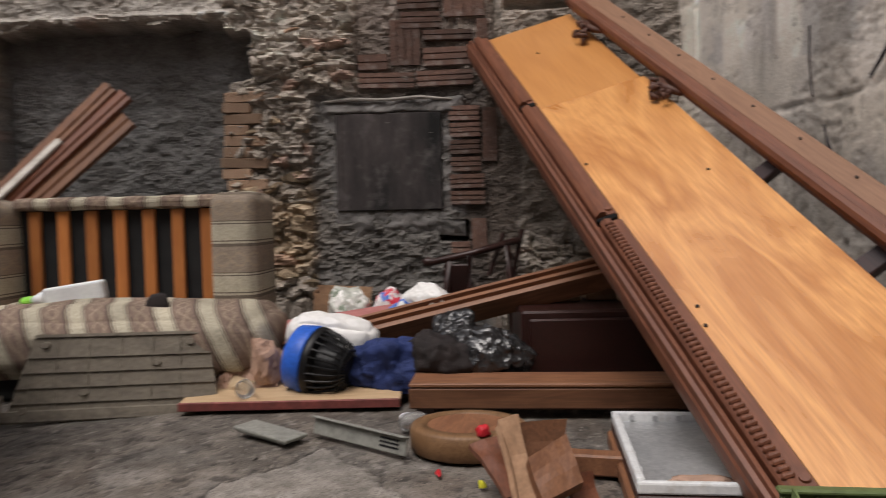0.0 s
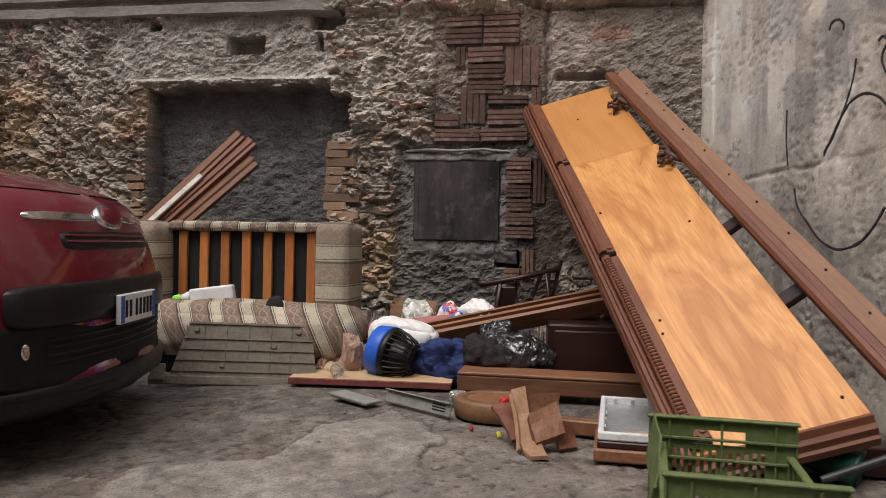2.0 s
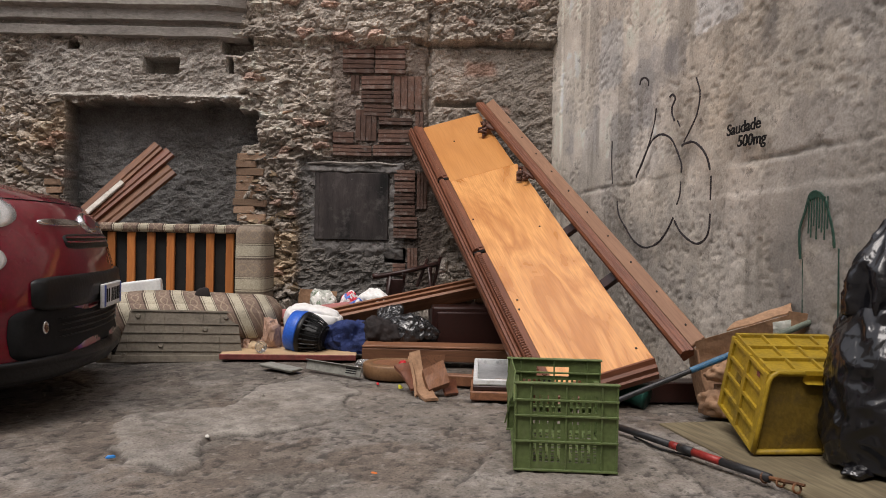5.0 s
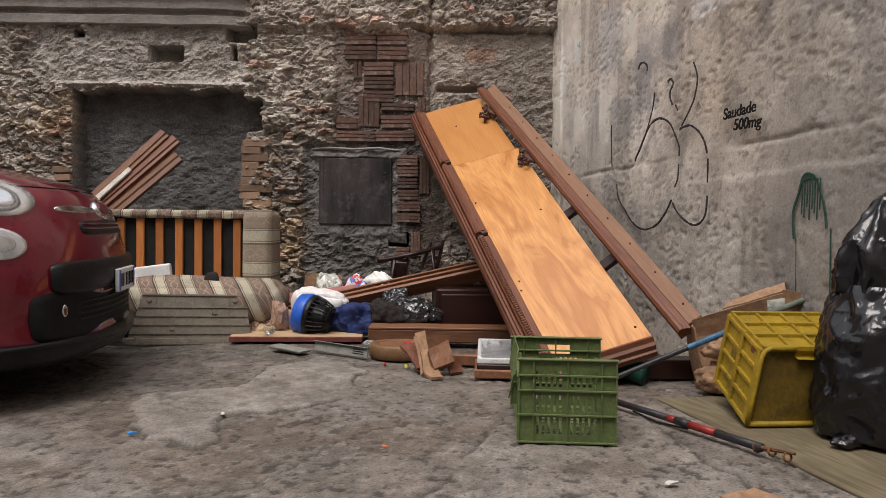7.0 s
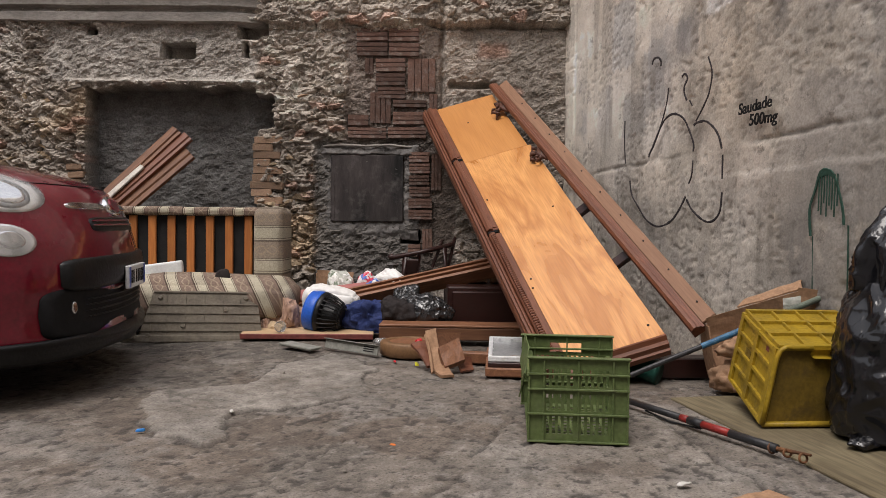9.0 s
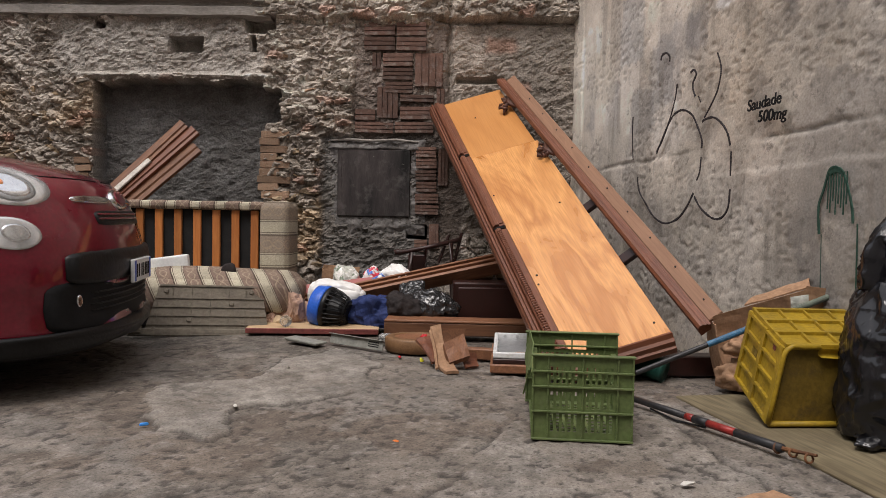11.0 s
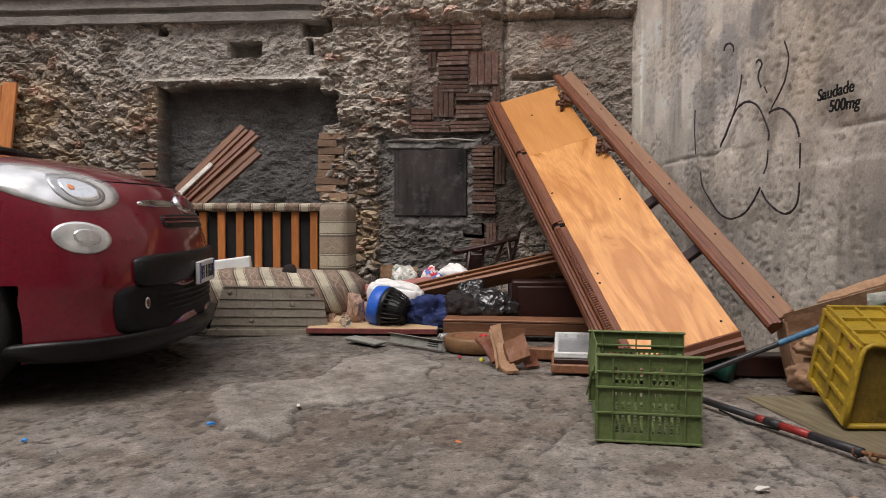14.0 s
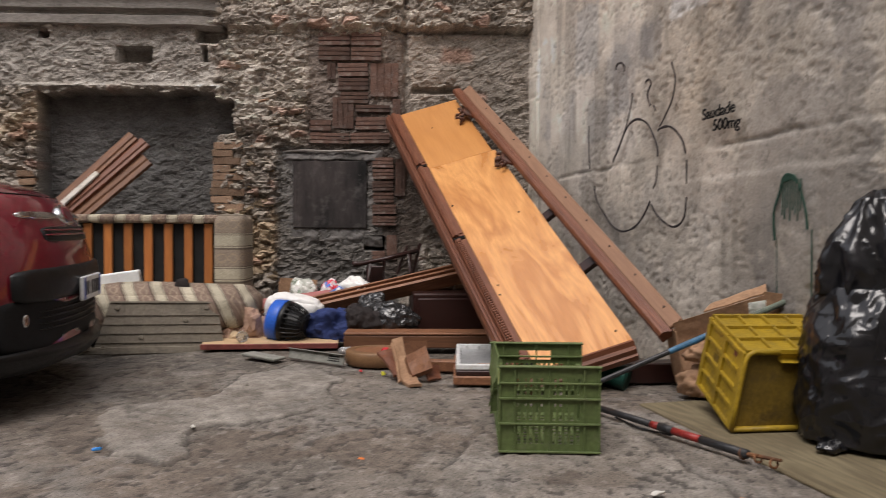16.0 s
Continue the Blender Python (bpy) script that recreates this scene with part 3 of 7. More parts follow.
def sheet(name, pts, tone, material, back=None, smooth=True):
    """A grid of points (rows, columns, 3) as one smooth mesh with a colour attribute; back closes it into a slab behind."""
    h, w = pts.shape[:2]
    v = pts.reshape(-1, 3)
    i = np.arange(h * w).reshape(h, w)
    q = np.stack([i[:-1, :-1], i[:-1, 1:], i[1:, 1:], i[1:, :-1]], -1).reshape(-1, 4)
    col = tone.reshape(-1, 3)
    if back is not None:
        rim = np.concatenate([i[0, :], i[1:, -1], i[-1, -2::-1], i[-2:0:-1, 0]])
        bv = v[rim] + np.array(back)
        j = h * w + np.arange(len(rim))
        q2 = np.stack([rim, j, np.roll(j, -1), np.roll(rim, -1)], -1)
        v = np.concatenate([v, bv])
        col = np.concatenate([col, col[rim]])
    me = bpy.data.meshes.new(name)
    faces = q.tolist()
    if back is not None:
        faces += q2.tolist() + [j[::-1].tolist()]
    me.from_pydata(v.tolist(), [], faces)
    at = me.color_attributes.new("tone", "FLOAT_COLOR", "POINT")
    at.data.foreach_set("color", np.concatenate([col, np.ones((len(col), 1))], 1).astype(np.float32).ravel())
    me.polygons.foreach_set("use_smooth", [smooth] * (len(q)) + [False] * (len(faces) - len(q)))
    me.materials.append(material)
    return new(name, me)


# ---- ground ----
gx = np.concatenate([[-60, -30, -15, -9, -7], np.arange(-5.6, -1.6, 0.025), np.arange(-1.6, 2.7, 0.0105), np.arange(2.7, 4.6, 0.025), [6, 9, 15, 30, 60]])
gy = np.concatenate([[-60, -30, -16, -11], np.arange(-7.6, -5.2, 0.025), np.arange(-5.2, -1.7, 0.0105), np.arange(-1.7, 0.5, 0.03), [3, 8, 20, 60]])
GX, GY = np.meshgrid(gx, gy)
w_a, w_b = fbm(GX * 4 + 50, GY * 4 + 50, 3, 6, 0.6) - 0.5, fbm(GX * 4 + 50, GY * 4 + 50, 9, 6, 0.6) - 0.5
w_c = fbm(GX * 16 + 5, GY * 13 + 5, 16, 4, 0.7) - 0.5
w_d = fbm(GX * 45 + 5, GY * 38 + 5, 17, 3, 0.7) - 0.5
wx, wy = GX + 0.17 * w_a + 0.03 * w_c + 0.02 * w_d, GY + 0.22 * w_b - 0.045 * w_c + 0.025 * w_d


def poly_gap(px, py, corners):
    """Signed distance to a many-sided outline, positive within."""
    best, within = np.full(px.shape, 9.0), np.zeros(px.shape, bool)
    for (ax, ay), (bx_, by_) in zip(corners, corners[1:] + corners[:1]):
        dx, dy = bx_ - ax, by_ - ay
        t = np.clip(((px - ax) * dx + (py - ay) * dy) / (dx * dx + dy * dy), 0, 1)
        best = np.minimum(best, np.hypot(px - ax - t * dx, py - ay - t * dy))
        if dy:
            within ^= ((ay > py) != (by_ > py)) & (px < dx * (py - ay) / dy + ax)
    return np.where(within, best, -best)


s_main = poly_gap(wx, wy, [(-0.07, -3.06), (0.29, -2.91), (0.27, -2.40), (0.51, -2.08), (0.80, -2.48), (0.83, -2.96), (0.70, -3.23), (0.38, -3.48), (0.47, -3.82), (0.21, -3.80), (0.01, -3.48)])
s_right = poly_gap(wx, wy, [(1.23, -4.45), (1.34, -4.00), (1.46, -3.60), (1.54, -3.38), (2.10, -3.28), (2.27, -4.97), (1.33, -5.26)])
s_left = poly_gap(wx, wy, [(-0.43, -3.70), (-0.13, -3.53), (0.07, -3.79), (0.09, -4.16), (-0.06, -4.46), (-0.78, -4.31)])
s_far = poly_gap(wx, wy, [(-1.62, -3.20), (-0.68, -2.56), (-0.39, -2.24), (0.11, -2.29), (-0.18, -2.67), (-0.83, -3.30)])
f1, f2, idn = cells(wx * 1.3 + 40, wy * 1.1 + 40, 21)
broad = fbm(GX * 1.4 + 30, GY * 1.1 + 30, 5)
mid = fbm(GX * 7 + 30, GY * 6 + 30, 14, 6, 0.62)
gran = fbm(GX * 30 + 13, GY * 24 + 13, 8, 4, 0.7)
keep = sstep(0.36, 0.44, mid)              # worn bits break out of the pale skin
main, side, left_, far_ = [sstep(-0.006, 0.006, s) for s in (s_main, s_right, s_left, s_far)]
pale = np.maximum.reduce([main * (0.55 + 0.45 * keep), side * 0.5 * keep, left_ * 0.42 * keep, far_ * 0.3 * keep])
crack = (1 - sstep(0.0, 0.022, f2 - f1)) * sstep(0.48, 0.56, fbm(GX * 1.3 + 9, GY * 1.3 + 9, 31))
lip = np.exp(-((s_main + 0.008) / 0.009) ** 2) * sstep(0.36, 0.46, fbm(GX * 3 + 1, GY * 3 + 1, 19))
lip = np.maximum(lip, np.exp(-((s_right + 0.014) / 0.016) ** 2) * 0.9 * sstep(0.36, 0.5, fbm(GX * 4 + 1, GY * 4 + 1, 18)))
inner = np.exp(-((poly_gap(wx, wy, [(0.0, -3.05), (0.10, -3.22), (0.27, -3.30), (0.33, -3.36), (0.20, -3.38), (0.06, -3.25)])) / 0.010) ** 2)
pit = sstep(0.66, 0.69, fbm(GX * 34 + 7, GY * 26 + 7, 41, 3)) * (1 - 0.8 * main)
chip = sstep(0.70, 0.73, fbm(GX * 34 + 77, GY * 26 + 77, 45, 3))
near_mask = inside(GX, GY, -5.4, 4.4, -7.4, 0.4, 0.15)
GZ = (broad - 0.5) * 0.02 + (mid - 0.5) * 0.006 + (gran - 0.5) * 0.003 + main * 0.009 + side * 0.006 + left_ * 0.004 - crack * 0.010 - lip * 0.006 - inner * 0.003 - pit * 0.003
GZ = GZ * near_mask - 0.012
tone = np.zeros(GX.shape + (3,)) + np.array((0.178, 0.156, 0.135))
tone = tone * (0.72 + 0.56 * broad[..., None])
brownish = sstep(0.46, 0.58, fbm(GX * 2.1 + 12, GY * 1.7 + 12, 27, 6, 0.6))
tone = blend(tone, (0.135, 0.104, 0.082), brownish * 0.6)
greyish = sstep(0.52, 0.58, fbm(GX * 3.4 + 2, GY * 2.8 + 2, 28, 6, 0.62))
tone = blend(tone, (0.235, 0.218, 0.20), greyish * 0.55)
# contact shade under and before the heap, painted into the paving colour
heap_shade = inside(GX + 0.5 * w_a, GY + 0.5 * w_b, -1.0, 2.6, -2.25, -1.0, 0.12)
tone = blend(tone, (0.07, 0.062, 0.054), heap_shade * 0.5)
tone = blend(tone, (0.31, 0.285, 0.255), pale * (0.70 + 0.5 * (mid - 0.5)))
# relief shading put into the colour: low grains and hollows darker, high ones lighter
tone = tone * (0.56 + 0.88 * gran[..., None]) * (0.60 + 0.80 * mid[..., None])
blotch = sstep(0.56, 0.62, fbm(GX * 11 + 3, GY * 8 + 3, 58, 5, 0.65))
tone = blend(tone, (0.085, 0.072, 0.06), blotch * 0.26 * (1 - 0.6 * main))
dust = sstep(0.57, 0.63, fbm(GX * 9 + 63, GY * 7 + 63, 59, 5, 0.65))
tone = blend(tone, (0.27, 0.235, 0.20), dust * 0.35)
tone = blend(tone, (0.36, 0.33, 0.30), chip * 0.4)
tone = blend(tone, (0.045, 0.04, 0.036), np.clip(crack * 0.7 + lip * 0.75 + inner * 0.5 + pit * 0.75, 0, 0.92))
# patchy darker paving round the car
car_dark = sstep(0.45, 0.65, fbm(GX * 1.7 + 60, GY * 1.7 + 60, 51)) * inside(GX, GY, -3.5, 0.0, -4.0, -1.6, 0.3)
tone = blend(tone, (0.05, 0.046, 0.043), car_dark * 0.25)
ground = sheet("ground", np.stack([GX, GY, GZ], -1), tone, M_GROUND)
ground.matrix_basis = SITE
tagged(ground, "cracked grey-brown concrete paving with worn pale patches", "ground", kind="structure")

# ---- back wall: rubble masonry with a walled-up niche ----
NX0, NX1, NZ1 = -2.01, -0.60, 1.845
bx = np.concatenate([[-9.0, -7.0, -5.5], np.arange(-4.7, 1.99, 0.0125)])
bz = np.concatenate([[-0.15, 0.0, 0.15], np.arange(0.25, 2.95, 0.0125), [3.2, 3.6, 4.2, 5.2]])
BX, BZ = np.meshgrid(bx, bz)
ux = BX + 0.10 * (fbm(BX * 5 + 20, BZ * 5 + 20, 61) - 0.5)
uz = BZ + 0.10 * (fbm(BX * 5 + 20, BZ * 5 + 20, 67) - 0.5)
ragged = 0.16 * (fbm(BX * 6 + 50, BZ * 6 + 50, 71) - 0.5)
c1, c2, cid = cells(ux * 7.5 + 60, uz * 15 + 40, 23)
d1, d2, did = cells(ux * 17 + 60, uz * 30 + 40, 24)
n_mid = fbm(BX * 7 + 30, BZ * 10 + 30, 74)
n_fine = fbm(BX * 22 + 30, BZ * 26 + 30, 75)
stone_h = sstep(0.02, 0.24, c2 - c1) * (0.35 + 0.9 * cid) * 0.042 + sstep(0.02, 0.22, d2 - d1) * 0.014 * did
ridge = 1 - np.abs(fbm(BX * 5 + 12, BZ * 11 + 12, 77, 4) - 0.5) * 2
rubble_w = np.ones(BX.shape)
# coarse render round the little hole, above the lintel
render_w = inside(BX + ragged, BZ + ragged, -2.35, -0.62, 1.88, 2.36, 0.04)
# rough grey plaster towards the corner
corner_w = inside(BX + ragged * 1.5, BZ + ragged, 0.84, 3.0, 0.6, 2.36, 0.05)
# cement below and round the sooty board
cement_w = inside(BX + ragged * 0.7, BZ + ragged * 0.7, -0.12, 0.86, -0.5, 1.42, 0.03)
# terracotta patch bed
patch_w = np.maximum(inside(BX + ragged * 0.4, BZ + ragged * 0.4, 0.14, 0.92, 1.38, 2.32, 0.02),
                     inside(BX + ragged * 0.4, BZ, 0.72, 1.05, 0.3, 1.5, 0.02))
smooth_w = np.clip(render_w * 0.75 + corner_w * 0.6 + cement_w * 0.85 + patch_w * 0.9, 0, 1)
def ridged(x, y, seed, octaves=4):
    s, a, t = 0, 1.0, 0
    for k in range(octaves):
        v = 1 - np.abs(2 * vnoise(x * 2 ** k + 31.7 * k, y * 2 ** k + 11.3 * k, seed + k) - 1)
        s, t = s + a * v * v, t + a
        a *= 0.58
    return s / t


slant = BZ + 0.35 * BX * np.sin(BX * 1.7 + 1.0)
flake = ridged(ux * 7 + 3 * BZ + 40, (uz + 0.5 * (slant - BZ)) * 11 - 1.5 * BX + 40, 171)
flake2 = ridged(ux * 16 - 5 * BZ + 40, (uz - 0.6 * (slant - BZ)) * 22 + 4 * BX + 40, 181, 3)
H = stone_h * 0.7 * (1 - smooth_w) + (flake - 0.4) * 0.05 * (1 - smooth_w * 0.6) + (flake2 - 0.4) * 0.032 * (1 - smooth_w * 0.5) + (n_mid - 0.5) * 0.025 + (n_fine - 0.5) * 0.02
H = H * (1 - 0.4 * corner_w) + 0.02 * render_w + 0.012 * (1 - smooth_w)
big = ridged(ux * 3.2 + 1.4 * BZ + 20, uz * 4.6 - 0.8 * BX + 20, 191, 3)
H = H * 1.12 + (big - 0.4) * 0.045 * (1 - smooth_w * 0.75)
H = H * (1 - 0.22 * sstep(1.75, 2.05, BZ + ragged))
# a thick ledge of old render that breaks off along the top
ledge = sstep(2.36, 2.40, BZ + 0.5 * ragged) * sstep(-0.62, -0.5, BX)
H = H + ledge * 0.05
groove = np.exp(-((BZ - 2.36 + 0.4 * ragged) / 0.018) ** 2) * sstep(0.75, 0.85, BX)
H = H - groove * 0.05
vgap = np.exp(-((BX - 0.93 + 0.3 * ragged) / 0.02) ** 2) * inside(BX, BZ, 0, 3, 1.3, 2.6, 0.05)
H = H - vgap * 0.05
edge = ragged * 0.35
niche = inside(BX + edge * np.where(BX < -1, 0.8, 1.0), BZ + edge * 1.5, NX0, NX1, -1.0, NZ1, 0.007)
bite = inside(BX + edge, BZ + edge, -0.66, -0.46, 1.52, 1.79, 0.015)
niche = np.maximum(niche, bite)
lintel = np.exp(-((BZ - 1.888 + 0.12 * ragged) / 0.02) ** 2) * inside(BX, BZ, -2.2, -0.45, 1.7, 2.0, 0.03)
H = H + lintel * 0.035
hole = inside(BX + edge * 0.1, BZ + edge * 0.1, -1.386, -1.115, 2.085, 2.205, 0.006)
hole = np.maximum(hole, inside(BX + edge * 0.3, BZ + edge * 0.3, -0.756, -0.515, 2.252, 2.38, 0.008))
hole = np.maximum(hole, inside(BX, BZ + edge * 0.2, -0.71, -0.672, 2.097, 2.217, 0.005))
hole = np.maximum(hole, inside(BX + edge * 0.3, BZ + edge * 0.3, -2.0, -1.92, 2.28, 2.33, 0.008))
hole = np.maximum(hole, inside(BX + edge * 0.3, BZ + edge * 0.3, -2.13, -2.05, 2.36, 2.43, 0.008))
hole = np.maximum(hole, inside(BX + edge * 0.2, BZ + edge * 0.3, 0.98, 1.36, 1.86, 1.905, 0.012) * 0.4)
hole = np.maximum(hole, inside(BX + edge * 0.3, BZ + edge * 0.3, 0.60, 0.755, 0.58, 0.69, 0.01))
flatw = np.maximum(niche, hole)
infill = (fbm(BX * 14 + 5, BZ * 22 + 5, 81) - 0.5) * 0.035
Y = -H * (1 - flatw) + niche * (0.17 - infill) + hole * np.where(niche > 0.5, 0, 0.16)
tone = np.zeros(BX.shape + (3,)) + np.array((0.205, 0.182, 0.157))
ochre = sstep(0.42, 0.62, fbm(BX * 1.6 + 70, BZ * 1.6 + 70, 91)) * np.clip(inside(BX, BZ, -6, -1.9, -1, 1.9, 0.3) + inside(BX, BZ, -0.6, 0.15, -1, 1.5, 0.2), 0, 1)
tone = blend(tone, (0.27, 0.20, 0.125), ochre * 0.7)
tone = tone * (0.7 + 0.6 * cid[..., None])
red = (cid > 0.93) * 1.0 * (1 - smooth_w)
tone = blend(tone, (0.21, 0.115, 0.085), red * 0.6)
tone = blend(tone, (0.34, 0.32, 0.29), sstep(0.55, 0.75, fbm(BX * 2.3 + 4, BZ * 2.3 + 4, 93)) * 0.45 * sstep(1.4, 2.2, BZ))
tone = blend(tone, (0.235, 0.22, 0.20), render_w * 0.8)
tone = blend(tone, (0.165, 0.145, 0.125), corner_w * 0.8)
tone = blend(tone, (0.15, 0.145, 0.138), cement_w * 0.85)
tone = blend(tone, (0.085, 0.068, 0.058), patch_w * 0.8)
brickspots = inside(BX + ragged, BZ + ragged * 0.6, 1.2, 1.45, 2.1, 2.22, 0.03) + inside(BX + ragged, BZ + ragged * 0.6, 1.38, 1.56, 1.75, 1.85, 0.03)
tone = blend(tone, (0.21, 0.125, 0.095), np.clip(brickspots, 0, 1) * 0.7)
smoke = sstep(0.4, 0.65, fbm(BX * 1.8 + 80, BZ * 1.2 + 80, 95)) * inside(BX, BZ, 0.3, 1.7, 0.1, 1.75, 0.25)
tone = blend(tone, (0.045, 0.04, 0.037), smoke * 0.8)
tone = blend(tone, (0.108, 0.105, 0.102), niche)
tone = tone * (0.7 + 0.6 * n_fine[..., None])
tone = blend(tone, (0.5, 0.47, 0.43), lintel * 0.45 * sstep(0.45, 0.6, n_mid))
# stronger light painted in: colour rises with height and on the ridges
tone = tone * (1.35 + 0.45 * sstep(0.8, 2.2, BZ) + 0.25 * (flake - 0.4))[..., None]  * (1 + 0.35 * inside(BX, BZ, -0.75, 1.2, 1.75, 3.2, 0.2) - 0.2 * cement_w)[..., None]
# bare rubble below the lintel raised again in colour, to even the brightness
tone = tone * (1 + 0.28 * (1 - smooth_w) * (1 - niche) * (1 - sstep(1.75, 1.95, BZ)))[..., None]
tone = np.clip(tone, 0.01, 0.62)
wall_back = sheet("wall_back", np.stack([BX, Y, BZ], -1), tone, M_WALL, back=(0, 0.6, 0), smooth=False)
tagged(wall_back, "rubble stone wall with crumbling render and a walled-up opening", "wall", kind="structure")

# cornice mouldings over the niche
prof = [(0.02, 2.35), (-0.055, 2.37), (-0.06, 2.435), (-0.028, 2.45), (-0.028, 2.475), (-0.075, 2.49), (-0.075, 2.575), (-0.12, 2.60),
        (-0.13, 2.72), (-0.10, 2.76), (0.02, 2.80)]
bm = bmesh.new()
rows_ = []
xs_ = [-9.0, -6.0] + [-4.7 + 0.05 * k for k in range(84)]
for x in xs_:
    w = 0.012 * (noise.noise((x * 3, 0, 0)) + noise.noise((x * 11, 3, 0)) * 0.5)
    chip = 0.05 * max(0, noise.noise((x * 5, 9, 0)) - 0.15) + max(0.0, x + 0.72) * 0.35
    rows_.append([bm.verts.new((x, y - (0.035 if y < 0 else 0) + (w + chip) * (1 if z < 2.7 else 0.5), z + 0.006 * noise.noise((x * 4, z * 9, 1)))) for y, z in prof])
for a, b in zip(rows_, rows_[1:]):
    for k in range(len(prof) - 1):
        bm.faces.new((a[k], b[k], b[k + 1], a[k + 1]))
bm.faces.new(rows_[-1])
bm.faces.new(rows_[0][::-1])
bmesh.ops.recalc_face_normals(bm, faces=bm.faces)
M_CORNICE = shader("cornice_render", (0.40, 0.37, 0.335), (0.24, 0.22, 0.20), 4, 0.9, bump=0.5, fine=50, stretch=(0.5, 1, 1.5), dirt=(0.08, 0.072, 0.065), dirt_amount=0.6)
cornice = part("cornice", bm, M_CORNICE, wall_back, "weathered moulded cornice band")

# sooty square board in its cement surround
bm = bmesh.new()
n_ = 90
gv = {}
for i in range(n_ + 1):
    for j in range(n_ + 1):
        x, z = -0.075 + 0.82 * i / n_, 0.60 + 0.79 * j / n_
        e_ = min(i, n_ - i, j, n_ - j) / n_
        d_ = min(x - 0.025, 0.615 - x, z - 0.76, 1.30 - z)
        y = 0.004 - 0.020 * min(1, e_ / 0.09) + 0.014 * noise.noise((x * 11, 0, z * 11)) + 0.009 * noise.noise((x * 31, 4, z * 31)) + 0.004 * noise.noise((x * 70, 4, z * 70))
        if z > 1.31 and e_ > 0.01:
            y -= 0.014
        if d_ > 0:
            continue
        gv[i, j] = bm.verts.new((x + 0.012 * noise.noise((x * 7, 2, z * 7)), y, z + 0.014 * noise.noise((x * 6, 8, z * 6))))
for i in range(n_):
    for j in range(n_):
        k = [(i, j), (i + 1, j), (i + 1, j + 1), (i, j + 1)]
        if all(q in gv for q in k):
            bm.faces.new([gv[q] for q in k])
ex = bmesh.ops.extrude_face_region(bm, geom=list(bm.faces))
bmesh.ops.translate(bm, verts=[v for v in ex["geom"] if isinstance(v, bmesh.types.BMVert)], vec=(0, 0.09, 0))
bmesh.ops.recalc_face_normals(bm, faces=bm.faces)
surround = part("cement_surround", bm, M_CEMENT, wall_back, "rough grey cement surround", None, True)
part("top_ledge", tubem([(-0.05, -0.02, 1.375), (0.10, -0.032, 1.385), (0.30, -0.028, 1.378), (0.50, -0.034, 1.386), (0.68, -0.02, 1.372)], [0.007, 0.012, 0.009, 0.012, 0.006], 8), M_CORNICE, wall_back, "pale cement ledge")
hatch = thing("wall_hatch", "square blackened hatch board set in the rubble wall", "hatch", pose(0.315, -0.022, 1.03) @ Matrix.Diagonal((0.93, 1, 0.90, 1)))
part("board", boxm((-0.322, -0.008, -0.303), (0.322, 0.06, 0.303), 0.004), M_SOOT, hatch)
part("stile", boxm((-0.32, -0.013, -0.30), (-0.285, -0.0085, 0.30), 0.002), M_SOOT, hatch)
part("stile", boxm((0.27, -0.013, -0.30), (0.32, -0.0085, 0.30), 0.002), M_SOOT, hatch)

# ---- right wall: cast concrete, opening at an angle from the corner ----
RA = Vector((1.945, 0.0, 0.0))
RD = Vector((0.25, -1.0, 0.0)).normalized()
RN = Vector((RD.y, -RD.x, 0)).normalized()


def on_wall(s, z, out=0.0):
    """A point of the concrete wall: metres from the corner, height, distance proud of it."""
    return RA + RD * s + RN * out + Vector((0, 0, z))


rs = np.concatenate([np.arange(-0.02, 4.2, 0.012), [4.6, 5.5, 7, 10, 14]])
rz = np.concatenate([[-0.15, 0.0], np.arange(0.02, 3.05, 0.012), [3.3, 4, 5.2]])
RS, RZ = np.meshgrid(rs, rz)
tilt = 1.122 + 0.026 * RS
hb = (fbm(RS * 1.3 + 11, RZ * 1.3 + 11, 101) - 0.5) * 0.016 + (fbm(RS * 9 + 11, RZ * 9 + 11, 102) - 0.5) * 0.004
pits = sstep(0.64, 0.67, fbm(RS * 26 + 3, RZ * 50 + 3, 103, 3)) * sstep(0.46, 0.60, fbm(RS * 2.6 + 8, RZ * 2.6 + 8, 104))
wob = 0.03 * (fbm(RS * 6 + 2, RZ * 0 + 2, 105) - 0.5)
step1 = 1 - sstep(-0.012, 0.012, RZ - tilt + wob)
step2 = 1 - sstep(-0.01, 0.01, RZ - (0.98 + 0.022 * RS) + wob * 1.5)
seam = np.exp(-((RZ - tilt + wob - 0.004) / 0.012) ** 2) * sstep(0.3, 0.6, fbm(RS * 3 + 6, RZ * 0.1 + 6, 106))
ho = hb - pits * 0.006 + step1 * 0.010 * sstep(0.40, 0.55, fbm(RS * 4 + 1, RZ * 0.2 + 1, 136)) + step2 * 0.007 * sstep(1.7, 2.5, RS) - seam * 0.012
border = 1 - sstep(0.16, 0.18, RS + wob)
ho = ho + border * 0.012
tone = np.zeros(RS.shape + (3,)) + np.array((0.74, 0.665, 0.585))
cloud = fbm(RS * 1.1 + 40, RZ * 0.8 + 40, 107)
tone = tone * (0.6 + 0.8 * cloud[..., None])
streak = fbm(RS * 6 + 40, RZ * 0.7 + 40, 108)
tone = tone * (0.80 + 0.40 * streak[..., None])
tone = blend(tone, (0.44, 0.445, 0.45), inside(RS, RZ + 0.1 * (streak - 0.5), 0.2, 1.9, 1.2, 2.2, 0.12) * 0.22)
